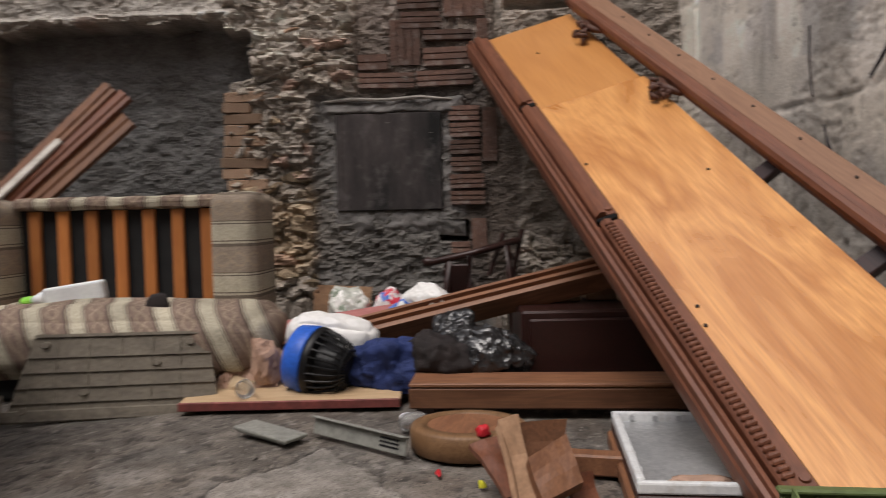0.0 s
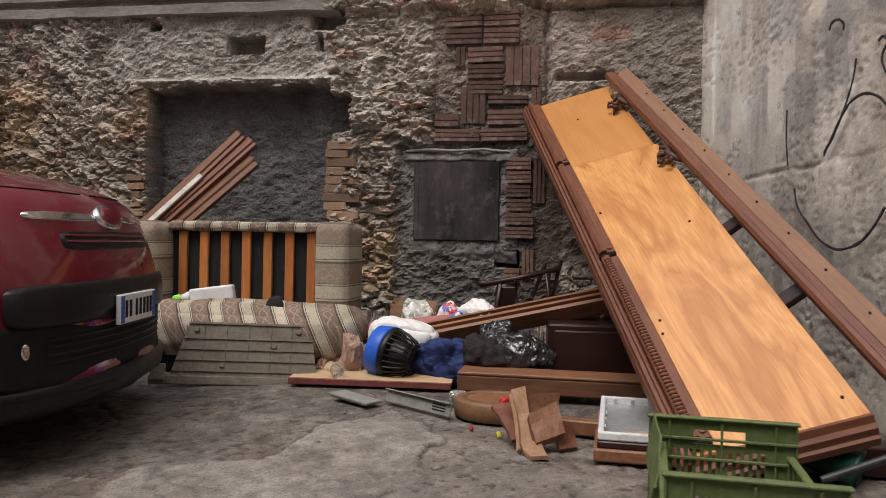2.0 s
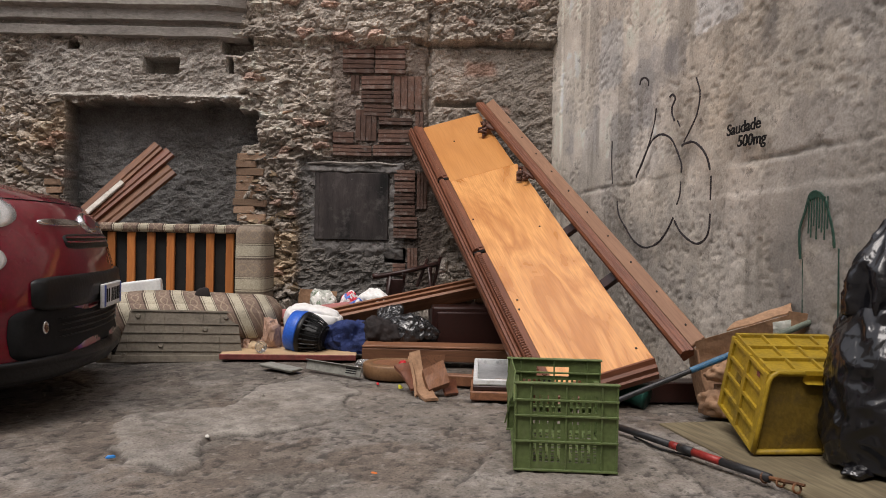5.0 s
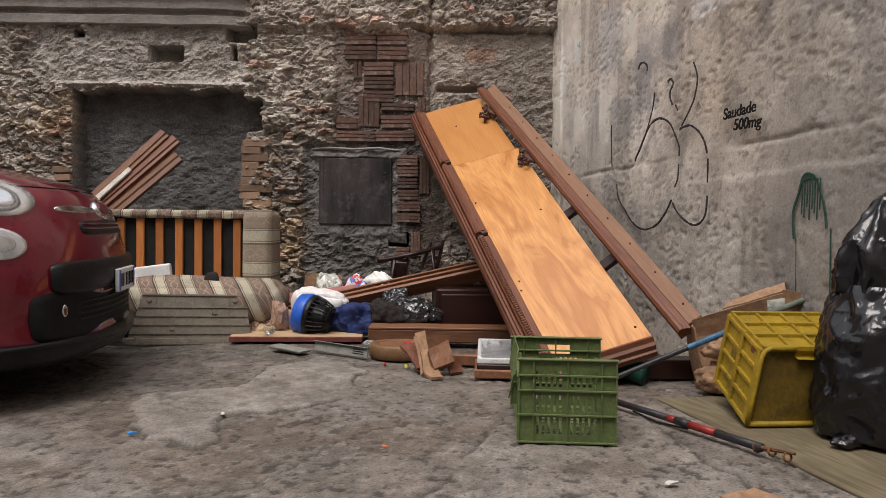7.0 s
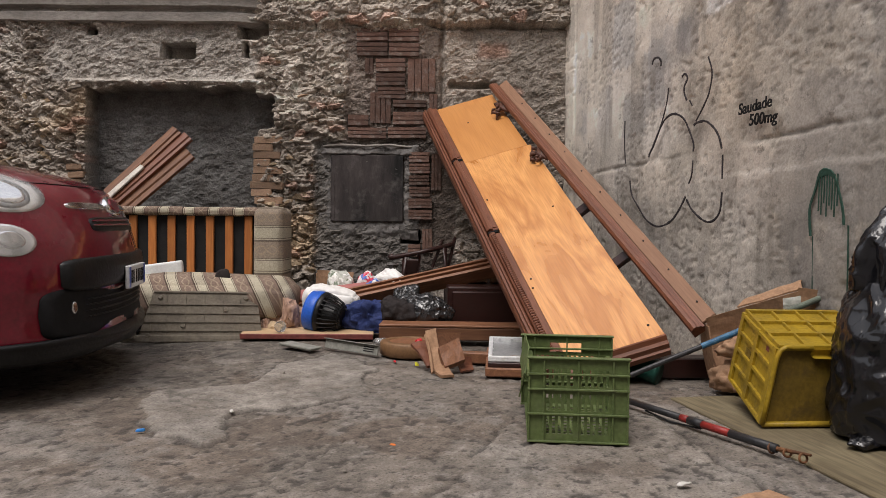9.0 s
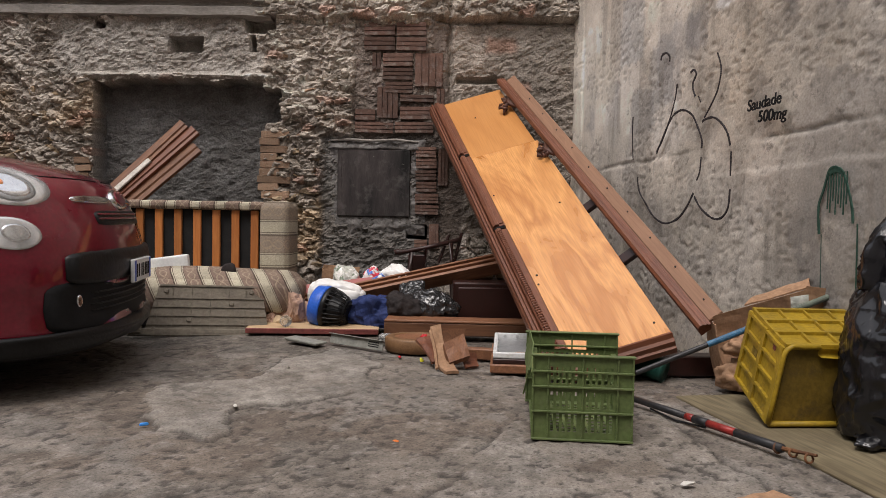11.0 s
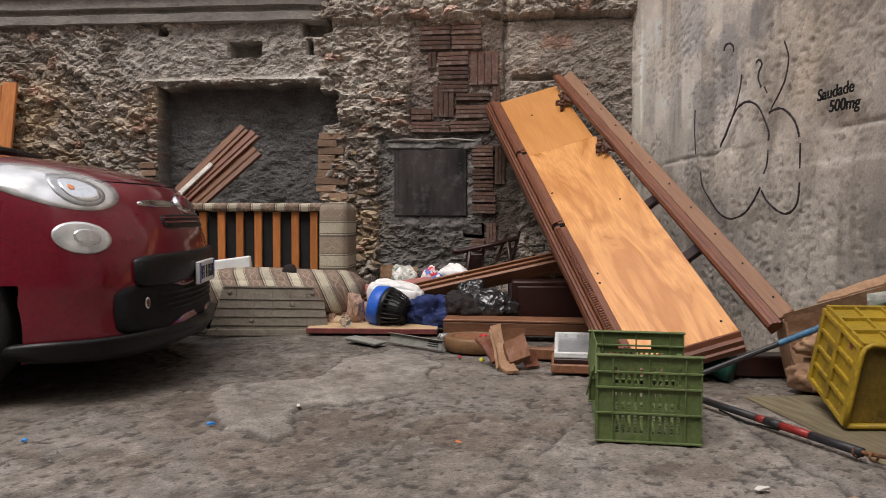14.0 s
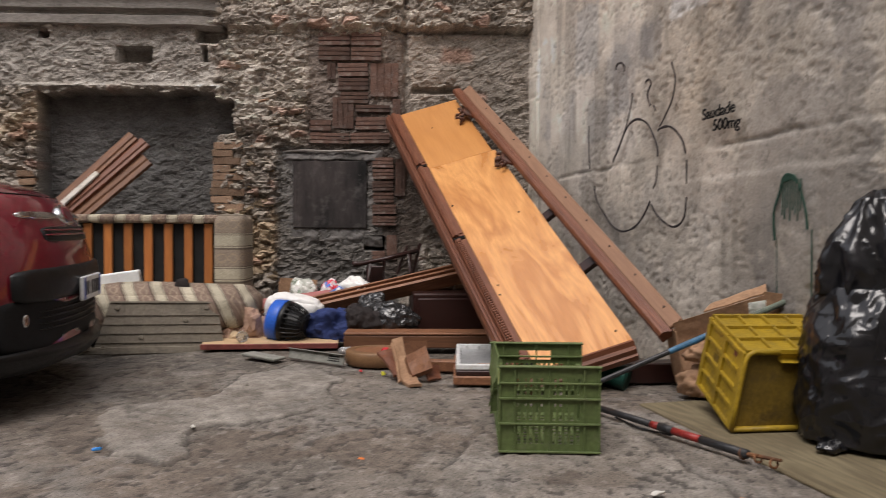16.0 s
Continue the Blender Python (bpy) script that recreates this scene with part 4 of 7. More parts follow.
# squares of grey overpaint and a pale scrape
ov = inside(RS + 0.05 * (streak - .5), RZ, 0.22, 0.42, 1.45, 2.2, 0.015) + inside(RS, RZ + 0.05 * (streak - .5), 1.38, 1.68, 1.52, 2.05, 0.02) + inside(RS, RZ, 1.65, 1.93, 1.72, 2.0, 0.05) + inside(RS, RZ, 0.62, 0.85, 1.3, 1.75, 0.04)
tone = blend(tone, (0.27, 0.265, 0.27), np.clip(ov, 0, 1) * 0.5)
tone = blend(tone, (0.56, 0.55, 0.53), inside(RS + 0.12 * (streak - .5), RZ + 0.1 * (streak - .5), 2.0, 2.4, 1.95, 2.2, 0.02) * 0.7)
tone = blend(tone, (0.44, 0.36, 0.26), inside(RS, RZ, 1.9, 2.9, 1.3, 2.6, 0.35) * 0.45)
tone = blend(tone, (0.12, 0.115, 0.115), sstep(0.5, 0.68, fbm(RS * 3 + 33, RZ * 1.6 + 33, 109)) * inside(RS, RZ, 2.6, 4.2, 1.25, 2.1, 0.15) * 0.85)
blot = fbm(RS * 2.4 + 90, RZ * 2.0 + 90, 117)
q1, q2, qid = cells(RS * 3.2 + 20 + 0.4 * (blot - 0.5), RZ * 2.2 + 20 + 0.4 * (streak - 0.5), 118)
tone = tone * (0.86 + 0.28 * qid[..., None])
tone = blend(tone, (0.17, 0.165, 0.16), sstep(0.48, 0.64, blot) * sstep(2.2, 3.0, RS) * 0.6)
tone = blend(tone, (0.21, 0.21, 0.21), inside(RS, RZ + 0.3 * (cloud - 0.5), -0.1, 3.2, -0.2, 0.85, 0.3) * 0.42)
tone = blend(tone, (0.17, 0.18, 0.19), inside(RS, RZ + 0.3 * (cloud - .5), 0.1, 1.2, 0.2, 1.3, 0.2) * 0.28)
tone = blend(tone, (0.26, 0.245, 0.23), sstep(2.3, 3.0, RS) * (1 - sstep(1.7, 2.2, RZ)) * 0.7)
tone = blend(tone, (0.50, 0.47, 0.41), border * 0.6)
# dark seam; the pits' shade is painted in, their relief being shallow
tone = blend(tone, (0.15, 0.135, 0.115), np.clip(seam * 0.9 + pits * 0.25, 0, 1))
# brushed squares of overpaint, drips, and a coarse pitted skin
vis = fbm(RS * 13 + 4, RZ * 13 + 4, 120, 4, 0.65)
tone = blend(tone, (0.70, 0.63, 0.54), sstep(0.54, 0.57, fbm(RS * 2.2 + 15, RZ * 1.9 + 15, 131, 6, 0.62)) * 0.4)
tone = blend(tone, (0.25, 0.235, 0.22), sstep(0.57, 0.60, fbm(RS * 2.6 + 45, RZ * 1.7 + 45, 132, 6, 0.62)) * 0.3)
for s0, s1, z0, z1, c, k in ((0.30, 0.75, 1.62, 2.05, (0.50, 0.46, 0.40), 0.6), (0.85, 1.20, 1.85, 2.3, (0.42, 0.42, 0.42), 0.6), (1.05, 1.36, 1.36, 1.62, (0.33, 0.32, 0.315), 0.65),
                             (1.30, 1.62, 1.48, 1.86, (0.36, 0.35, 0.345), 0.6), (2.08, 2.5, 1.95, 2.5, (0.62, 0.61, 0.60), 0.7), (2.6, 2.95, 2.15, 2.6, (0.36, 0.345, 0.33), 0.5),
                             (0.62, 1.0, 1.18, 1.42, (0.52, 0.48, 0.42), 0.5), (1.75, 1.98, 1.78, 1.98, (0.20, 0.195, 0.20), 0.55)):
    tone = blend(tone, c, inside(RS + 0.10 * (vis - 0.5) + 0.06 * (streak - 0.5), RZ + 0.14 * (vis - 0.5), s0, s1, z0, z1, 0.012) * k)
drip = sstep(0.56, 0.66, fbm(RS * 11 + 70, RZ * 0.5 + 70, 121, 3)) * sstep(0.4, 0.6, fbm(RS * 2 + 7, RZ * 1.4 + 7, 122))
tone = blend(tone, (0.24, 0.215, 0.185), drip * 0.45)
coarse = sstep(0.50, 0.60, fbm(RS * 1.8 + 57, RZ * 1.5 + 57, 123, 5)) * sstep(1.0, 2.2, RS)
knob = fbm(RS * 34 + 5, RZ * 40 + 5, 124, 3, 0.7)
ho = ho + coarse * (knob - 0.5) * 0.008
pock = sstep(0.63, 0.67, fbm(RS * 38 + 9, RZ * 52 + 9, 125, 2)) * sstep(0.44, 0.56, fbm(RS * 2.2 + 9, RZ * 2.2 + 9, 126))
ho = ho - pock * 0.004
# shading of knobs and pocks carried by the colour as well as the relief
tone = tone * (1 + coarse * (knob - 0.5) * 0.5)[..., None] * (0.86 + 0.28 * vis[..., None])
tone = blend(tone, (0.14, 0.125, 0.11), pock * 0.3)
# colour raised over the upper wall near the corner, in uneven upright bands
band = cells(RS * 5.5 + 20 + 0.15 * (vis - 0.5), RZ * 1.6 + 20 + 0.2 * (vis - 0.5), 141)[2]
upper_pale = inside(RS + 0.15 * (vis - 0.5), RZ + 0.2 * (vis - 0.5), 0.02, 2.3, 1.12, 3.4, 0.12)
tone = tone * (1 + upper_pale * (0.22 + 0.30 * (band - 0.4)))[..., None]
tone = np.clip(tone, 0.02, 0.8)
pts = np.stack([RA.x + RD.x * RS + RN.x * ho, RA.y + RD.y * RS + RN.y * ho, RZ], -1)
wall_right = sheet("wall_right", pts, tone, M_CONC, back=tuple(-0.45 * RN))
tagged(wall_right, "stained cast-concrete wall with board marks and pits", "wall", kind="structure")


def stroke(path, width, material, parent, name, rise=0.032):
    """A painted line on the concrete wall: a thin ribbon with ragged edges."""
    pts = [Vector((s, z)) for s, z in path]
    dense = []
    n = len(pts)
    for i in range(n - 1):
        p0, p1, p2, p3 = pts[max(i - 1, 0)], pts[i], pts[i + 1], pts[min(i + 2, n - 1)]
        for k in range(8):
            t = k / 8
            dense.append(0.5 * ((2 * p1) + (p2 - p0) * t + (2 * p0 - 5 * p1 + 4 * p2 - p3) * t * t + (3 * p1 - p0 - 3 * p2 + p3) * t ** 3))
    dense.append(pts[-1])
    bm = bmesh.new()
    prev = None
    for i, p in enumerate(dense):
        d = (dense[min(i + 1, len(dense) - 1)] - dense[max(i - 1, 0)]).normalized()
        nrm = Vector((-d.y, d.x))
        w = width * (0.75 + 0.35 * noise.noise((i * 0.4, p.x * 5, p.y * 5)))
        r = [bm.verts.new(on_wall(*(p + nrm * w), rise - 0.004)), bm.verts.new(on_wall(*(p + nrm * w * 0.7), rise)),
             bm.verts.new(on_wall(*(p - nrm * w * 0.7), rise)), bm.verts.new(on_wall(*(p - nrm * w), rise - 0.004))]
        if prev:
            for k in range(3):
                bm.faces.new((prev[k], prev[k + 1], r[k + 1], r[k]))
        prev = r
    return part(name, bm, material, parent)


tag_ = thing("graffiti_tag", "thin black spray-painted outline tag on the concrete wall", "graffiti")
STROKES = [
    [(1.13, 1.46), (1.13, 1.32), (1.15, 1.17)],
    [(1.22, 1.05), (1.25, 0.96), (1.34, 0.88), (1.46, 0.79), (1.60, 0.75), (1.75, 0.78), (1.85, 0.85), (1.92, 0.93)],
    [(1.93, 0.91), (1.99, 0.85), (2.08, 0.80), (2.16, 0.78), (2.23, 0.80), (2.27, 0.85), (2.28, 0.94)],
    [(1.47, 1.20), (1.54, 1.27), (1.63, 1.38), (1.71, 1.42), (1.79, 1.42), (1.88, 1.38), (1.94, 1.31), (1.99, 1.23), (1.99, 1.18)],
    [(1.70, 1.59), (1.68, 1.50), (1.62, 1.38), (1.54, 1.28), (1.47, 1.19)],
    [(1.99, 1.13), (1.98, 1.05), (1.95, 1.00)],
    [(2.28, 1.14), (2.28, 1.07), (2.28, 1.01)],
    [(1.99, 1.33), (2.02, 1.34), (2.10, 1.34), (2.18, 1.30), (2.24, 1.24), (2.27, 1.17)],
    [(2.01, 1.35), (2.09, 1.43), (2.14, 1.50), (2.16, 1.60), (2.12, 1.69)],
    [(1.49, 1.77), (1.51, 1.80), (1.56, 1.80), (1.60, 1.77), (1.60, 1.74)],
    [(1.85, 1.63), (1.88, 1.64), (1.91, 1.61), (1.88, 1.57), (1.88, 1.53), (1.91, 1.48)],
    [(1.94, 1.48), (1.97, 1.44)],
]
for k, st in enumerate(STROKES):
    stroke(st, 0.0068 if k not in (1, 2, 3, 7, 9, 10) else 0.0095, M_SPRAY, tag_, "painted_line")
green_ = thing("green_paint_mark", "dark green dripping paint arch on the concrete wall", "graffiti")
stroke([(2.97, 0.72), (2.96, 0.84), (2.99, 0.92), (3.02, 1.00), (3.06, 1.01), (3.10, 0.99), (3.13, 0.93), (3.16, 0.84), (3.17, 0.77)], 0.0095, M_SPRAYGREEN, green_, "painted_arch")
for k in range(8):
    s0 = 3.015 + 0.016 * k
    stroke([(s0, 0.99), (s0 + 0.002, 0.93), (s0, 0.80 + 0.10 * rnd.random())], 0.0036, M_SPRAYGREEN, green_, "drip")
stroke([(3.02, 0.985), (3.065, 1.0), (3.11, 0.975)], 0.018, M_SPRAYGREEN, green_, "painted_crown")
for s0, za, zb in ((2.972, 0.72, 0.45), (3.182, 0.77, 0.45)):
    stroke([(s0, za), (s0 + 0.004, (za + zb) / 2), (s0 + 0.006, zb)], 0.0045, M_SPRAYGREEN, green_, "drip", 0.02)


def lettering(word, s, z, size, parent, slant):
    cu = bpy.data.curves.new("lettering", "FONT")
    cu.body, cu.size, cu.extrude = word, size, 0.002
    cu.offset = 0.0012
    cu.shear = 0.12
    ob = bpy.data.objects.new("lettering", cu)
    scene.collection.objects.link(ob)
    bpy.context.view_layer.update()
    me = bpy.data.meshes.new_from_object(ob.evaluated_get(bpy.context.evaluated_depsgraph_get()))
    bpy.data.objects.remove(ob)
    me.materials.clear()
    me.materials.append(M_INK)
    o = new("lettering", me)
    o.parent = parent
    xa = (RD + Vector((0, 0, slant))).normalized()
    o.matrix_basis = Matrix.Translation(on_wall(s, z, 0.03)) @ Matrix((xa, RN.cross(xa), RN)).transposed().to_4x4()


words = thing("stencilled_words", "black stencilled two-line lettering on the concrete wall", "graffiti")
lettering("Saudade", 2.409, 1.331, 0.081, words, 0.035)
lettering("500mg", 2.498, 1.267, 0.081, words, -0.02)

# plain unseen far sides, added to close the place and cut light from the horizon
for nm, lo, hi in (("wall_opposite", (-16, -11.6, 0), (9, -11.0, 9.0)), ("wall_far_left", (-16.4, -11.0, 0), (-15.8, 0.6, 9.0))):
    o = part(nm, boxm(lo, hi, 0.02), M_PLAIN)
    tagged(o, "plain unseen wall added to close the yard and block low skylight", "wall", kind="structure")

# ---- red car ----
car = thing("car", "dark red compact car parked nose-in beside the sofa", "car", SITE @ pose(-0.40, -2.71, 0.0, 0, 0, 14.5))
ZS = [0.17, 0.20, 0.26, 0.33, 0.40, 0.47, 0.54, 0.60, 0.66, 0.72, 0.78, 0.83, 0.87, 0.90, 0.925, 0.95, 0.975, 1.0, 1.02, 1.04, 1.06]
FS = [0.04, 0.005, 0.0, 0.012, 0.012, 0.004, 0.005, 0.015, 0.03, 0.05, 0.075, 0.10, 0.13, 0.17, 0.22, 0.29, 0.38, 0.50, 0.64, 0.82, 1.02]
WS = [0.82, 0.85, 0.87, 0.88, 0.885, 0.89, 0.89, 0.89, 0.888, 0.885, 0.88, 0.872, 0.862, 0.85, 0.84, 0.83, 0.82, 0.81, 0.80, 0.79, 0.78]


def car_surf(s, z, out=0.0):
    """A point of the car's skin: s from 0 (middle of the nose) to 1 (flank) and on to 2 (tail); negative on the other side."""
    f, w = np.interp(z, ZS, FS), np.interp(z, ZS, WS)
    a = abs(s)
    lf = 0.50
    if a <= 1:
        th = a * math.pi / 2
        y = w * math.sin(th) ** 0.86
        x = -f - lf * (1 - max(0.0, math.cos(th)) ** 0.86)
    else:
        y = w - 0.05 * max(0.0, a - 1.6)
        x = -f - lf - (a - 1) * (4.1 - lf - f)
    p = Vector((x, -y if s > 0 else y, z))
    if out:
        e = 0.01
        du = car_surf(s + e, z) - car_surf(s - e, z)
        dv = car_surf(s, min(z + e, 1.059)) - car_surf(s, z - e)
        nrm = du.cross(dv).normalized()
        if nrm.dot(Vector((p.x + 1.6, p.y, (z - 0.5)))) < 0:
            nrm = -nrm
        p = p + nrm * out
    return p


WHEELS = [(-0.86, 0.0), (-3.45, 0.0)]
bm = bmesh.new()
ss = [-2 + 0.0333 * k for k in range(30)] + [-1 + 0.0333 * k for k in range(61)] + [1 + 0.0333 * (k + 1) for k in range(30)]
zz = list(np.linspace(0.17, 1.06, 46))
grid = [[bm.verts.new(car_surf(s, z)) for s in ss] for z in zz]
RW = 0.365
for row in grid:
    for v in row:
        for wx_, _ in WHEELS:
            d = Vector((v.co.x - wx_, 0, v.co.z - 0.315))
            if 0.30 < d.length < RW and abs(v.co.y) > 0.6:
                d = d.normalized() * RW
                v.co.x, v.co.z = wx_ + d.x, 0.315 + d.z
for i in range(len(zz) - 1):
    for j in range(len(ss) - 1):
        q = (grid[i][j], grid[i][j + 1], grid[i + 1][j + 1], grid[i + 1][j])
        c = sum((v.co for v in q), Vector()) / 4
        if any(math.hypot(c.x - wx_, c.z - 0.315) < RW - 0.004 and abs(c.y) > 0.6 for wx_, _ in WHEELS):
            continue
        bm.faces.new(q)
mid = [v for v in grid[-1]]
half = len(mid) // 2
for k in range(half):
    a, b, c, d = mid[k], mid[k + 1], mid[-2 - k], mid[-1 - k]
    if len({a, b, c, d}) == 4:
        bm.faces.new((a, b, c, d))
    elif len({a, b, c}) == 3:
        bm.faces.new(list({a, b, c}))
bmesh.ops.delete(bm, geom=[v for v in bm.verts if not v.link_faces], context="VERTS")
bmesh.ops.recalc_face_normals(bm, faces=bm.faces)
part("body", bm, M_PAINT, car, "glossy dark red paint", None, True)


def car_patch(name, outline, material, label="", out=0.006, parent=None, rings=7, smooth=True):
    """A piece of skin inside a closed (s, z) outline, set proud of the body."""
    parent = parent or car
    cs = sum(p[0] for p in outline) / len(outline)
    cz = sum(p[1] for p in outline) / len(outline)
    bm = bmesh.new()
    c = bm.verts.new(car_surf(cs, cz, out))
    prev = None
    for r in range(1, rings + 2):
        if r <= rings:
            t, o = r / rings, out * (1 if r < rings else 0.75)
        else:
            t, o = 1.0, -0.012
        ring = [bm.verts.new(car_surf(cs + (s - cs) * t, cz + (z - cz) * t, o)) for s, z in outline]
        n = len(ring)
        for k in range(n):
            if prev is None:
                bm.faces.new((c, ring[k], ring[(k + 1) % n]))
            else:
                bm.faces.new((prev[k], ring[k], ring[(k + 1) % n], prev[(k + 1) % n]))
        prev = ring
    bmesh.ops.recalc_face_normals(bm, faces=bm.faces)
    return part(name, bm, material, parent, label, None, smooth)


def egg(cs, cz, rs, rz, turn=0.0, point=0.0, n=36):
    out = []
    for k in range(n):
        a = 2 * math.pi * k / n
        x, y = math.cos(a), math.sin(a)
        y *= 1 - point * x
        out.append((cs + rs * (x * math.cos(turn) - y * math.sin(turn) * (rz / rs)), cz + rz * (x * math.sin(turn) * 1.0 + y * math.cos(turn))))
    return out


def slab_outline(s0, s1, z0, z1, r=0.3, n=8):
    """A rounded rectangle in (s, z)."""
    out = []
    hs, hz = (s1 - s0) / 2, (z1 - z0) / 2
    cs, cz = (s0 + s1) / 2, (z0 + z1) / 2
    for k in range(n * 4):
        a = 2 * math.pi * k / (n * 4)
        c, s = math.cos(a), math.sin(a)
        out.append((cs + hs * math.copysign(abs(c) ** r, c), cz + hz * math.copysign(abs(s) ** r, s)))
    return out


for sg in (1, -1):
    lamp = car_patch("headlamp", [(sg * s, z) for s, z in egg(0.72, 0.88, 0.29, 0.092, 0.26, 0.25)], M_LAMPBACK, "large clear almond headlamp", 0.004)
    car_patch("lens", [(sg * s, z) for s, z in egg(0.72, 0.88, 0.282, 0.088, 0.26, 0.25)], M_LAMPGLASS, "clear lens", 0.02, lamp)
    car_patch("bezel", [(sg * s, z) for s, z in egg(0.63, 0.862, 0.115, 0.066)], M_RIM, "grey bezel ring", 0.0075, lamp)
    car_patch("reflector", [(sg * s, z) for s, z in egg(0.62, 0.862, 0.085, 0.05)], M_CHROME, "round reflector", 0.0105, lamp)
    car_patch("indicator", [(sg * s, z) for s, z in egg(0.66, 0.868, 0.014, 0.010)], M_AMBER, "amber bulb", 0.014, lamp)
    low_ = car_patch("lower_lamp", [(sg * s, z) for s, z in egg(0.71, 0.672, 0.13, 0.064, 0.1)], M_LAMPBACK, "oval driving lamp", 0.005)
    car_patch("lens", [(sg * s, z) for s, z in egg(0.71, 0.672, 0.124, 0.061, 0.1)], M_LAMPGLASS, "clear lens", 0.02, low_)
    car_patch("bulb_shield", [(sg * s, z) for s, z in egg(0.69, 0.672, 0.06, 0.036)], M_CHROME, "", 0.011, low_)
    car_patch("fog_lamp", [(sg * s, z) for s, z in egg(0.43, 0.385, 0.014, 0.028)], M_CHROME, "small fog lamp", 0.016)
    car_patch("badge_bar", [(sg * s, z) for s, z in slab_outline(0.06, 0.36, 0.80, 0.828, 0.7)], M_CHROME, "chrome strip", 0.008)
car_patch("upper_grille", slab_outline(-0.25, 0.25, 0.70, 0.765, 0.35), M_BLACKPL, "black slit grille", 0.005)
for z in (0.728, 0.748):
    car_patch("grille_bar", slab_outline(-0.235, 0.235, z - 0.004, z + 0.004, 0.5), M_PAINT, "", 0.012)
car_patch("bumper_insert", slab_outline(-0.50, 0.50, 0.455, 0.59, 0.28), M_BLACKPL, "black plastic bumper band", 0.022)
car_patch("lower_grille", slab_outline(-0.60, 0.60, 0.25, 0.47, 0.3), M_INK, "black lower grille", 0.008)
for k in range(4):
    z = 0.335 + 0.026 * k
    car_patch("grille_slat", slab_outline(-0.36, 0.36, z - 0.004, z + 0.004, 0.5), M_BLACKPL, "", 0.014)
car_patch("bumper_lip", slab_outline(-1.02, 1.02, 0.185, 0.265, 0.35, 14), M_BLACKPL, "matt black bumper lip", 0.03)
bdg = car_patch("badge", egg(0.0, 0.815, 0.055, 0.045), M_CHROME, "round chrome badge", 0.018)
car_patch("badge_face", egg(0.0, 0.815, 0.04, 0.033), M_PAINT, "", 0.024, bdg)
plate = part("number_plate", boxm((0.012, -0.18, 0.445), (0.032, 0.18, 0.555), 0.004), M_PLATE, car, "white number plate with blue ends", pose(0.002, 0, -0.02))
part("blue_band", boxm((0.0325, -0.178, 0.45), (0.0335, -0.145, 0.55), 0.0), M_PLATEBLUE, plate)
part("blue_band", boxm((0.0325, 0.145, 0.45), (0.0335, 0.178, 0.55), 0.0), M_PLATEBLUE, plate)
for y in (-0.125, -0.085, -0.025, 0.015, 0.055, 0.09, 0.125):
    part("plate_bar", boxm((0.0325, y - 0.012, 0.468), (0.0335, y + 0.012, 0.532), 0.0), M_INK, plate)
# bonnet line, cabin, glass
for s0 in (1, -1):
    pts_ = [car_surf(s0 * s, 0.905 + 0.10 * max(0, s - 0.45), 0.0012) for s in [0.02 + 0.05 * k for k in range(20)]]
    part("bonnet_gap", tubem(pts_, 0.003, 6), M_INK, car)
bm = bmesh.new()
lev = [(1.055, 0.95, 0.77), (1.15, 1.15, 0.75), (1.30, 1.42, 0.71), (1.45, 1.70, 0.66), (1.55, 1.95, 0.61), (1.62, 2.3, 0.52), (1.645, 2.7, 0.3)]
rr_ = []
for z, x0, w in lev:
    row = []
    for k in range(41):
        a = -math.pi / 2 + math.pi * k / 40
        row.append(bm.verts.new((-x0 - 0.35 * (1 - math.cos(a) ** 0.7 if math.cos(a) > 0 else 1), w * math.copysign(abs(math.sin(a)) ** 0.7, math.sin(a)), z)))
    row = [bm.verts.new((-4.0 + 0.3 * (z - 1.05), -w, z))] + row + [bm.verts.new((-4.0 + 0.3 * (z - 1.05), w, z))]
    rr_.append(row)
for a, b in zip(rr_, rr_[1:]):
    for k in range(len(a) - 1):
        bm.faces.new((a[k], a[k + 1], b[k + 1], b[k]))
    bm.faces.new((a[-1], a[0], b[0], b[-1]))
bm.faces.new(rr_[-1])
bmesh.ops.recalc_face_normals(bm, faces=bm.faces)
part("cabin_glass", bm, M_GLASS, car, "dark tinted windscreen and windows", None, True)
bm = bmesh.new()
box(bm, (-3.9, -0.56, 1.58), (-1.95, 0.56, 1.66), 0.04, 3)
part("roof", bm, M_PAINT, car, "", None, True)
for sg in (1, -1):
    part("pillar", tubem([(-1.25, sg * 0.77, 1.05), (-1.62, sg * 0.715, 1.32), (-2.1, sg * 0.58, 1.60)], 0.035, 8), M_PAINT, car)
part("wiper", tubem([(-1.0, -0.5, 1.085), (-1.06, 0.1, 1.10), (-1.12, 0.55, 1.10)], 0.010, 6), M_BLACKPL, car)
part("cowl", tubem([(-1.30, -0.74, 1.062), (-0.96, -0.45, 1.066), (-0.90, 0, 1.068), (-0.96, 0.45, 1.066), (-1.30, 0.74, 1.062)], 0.022, 8), M_BLACKPL, car)
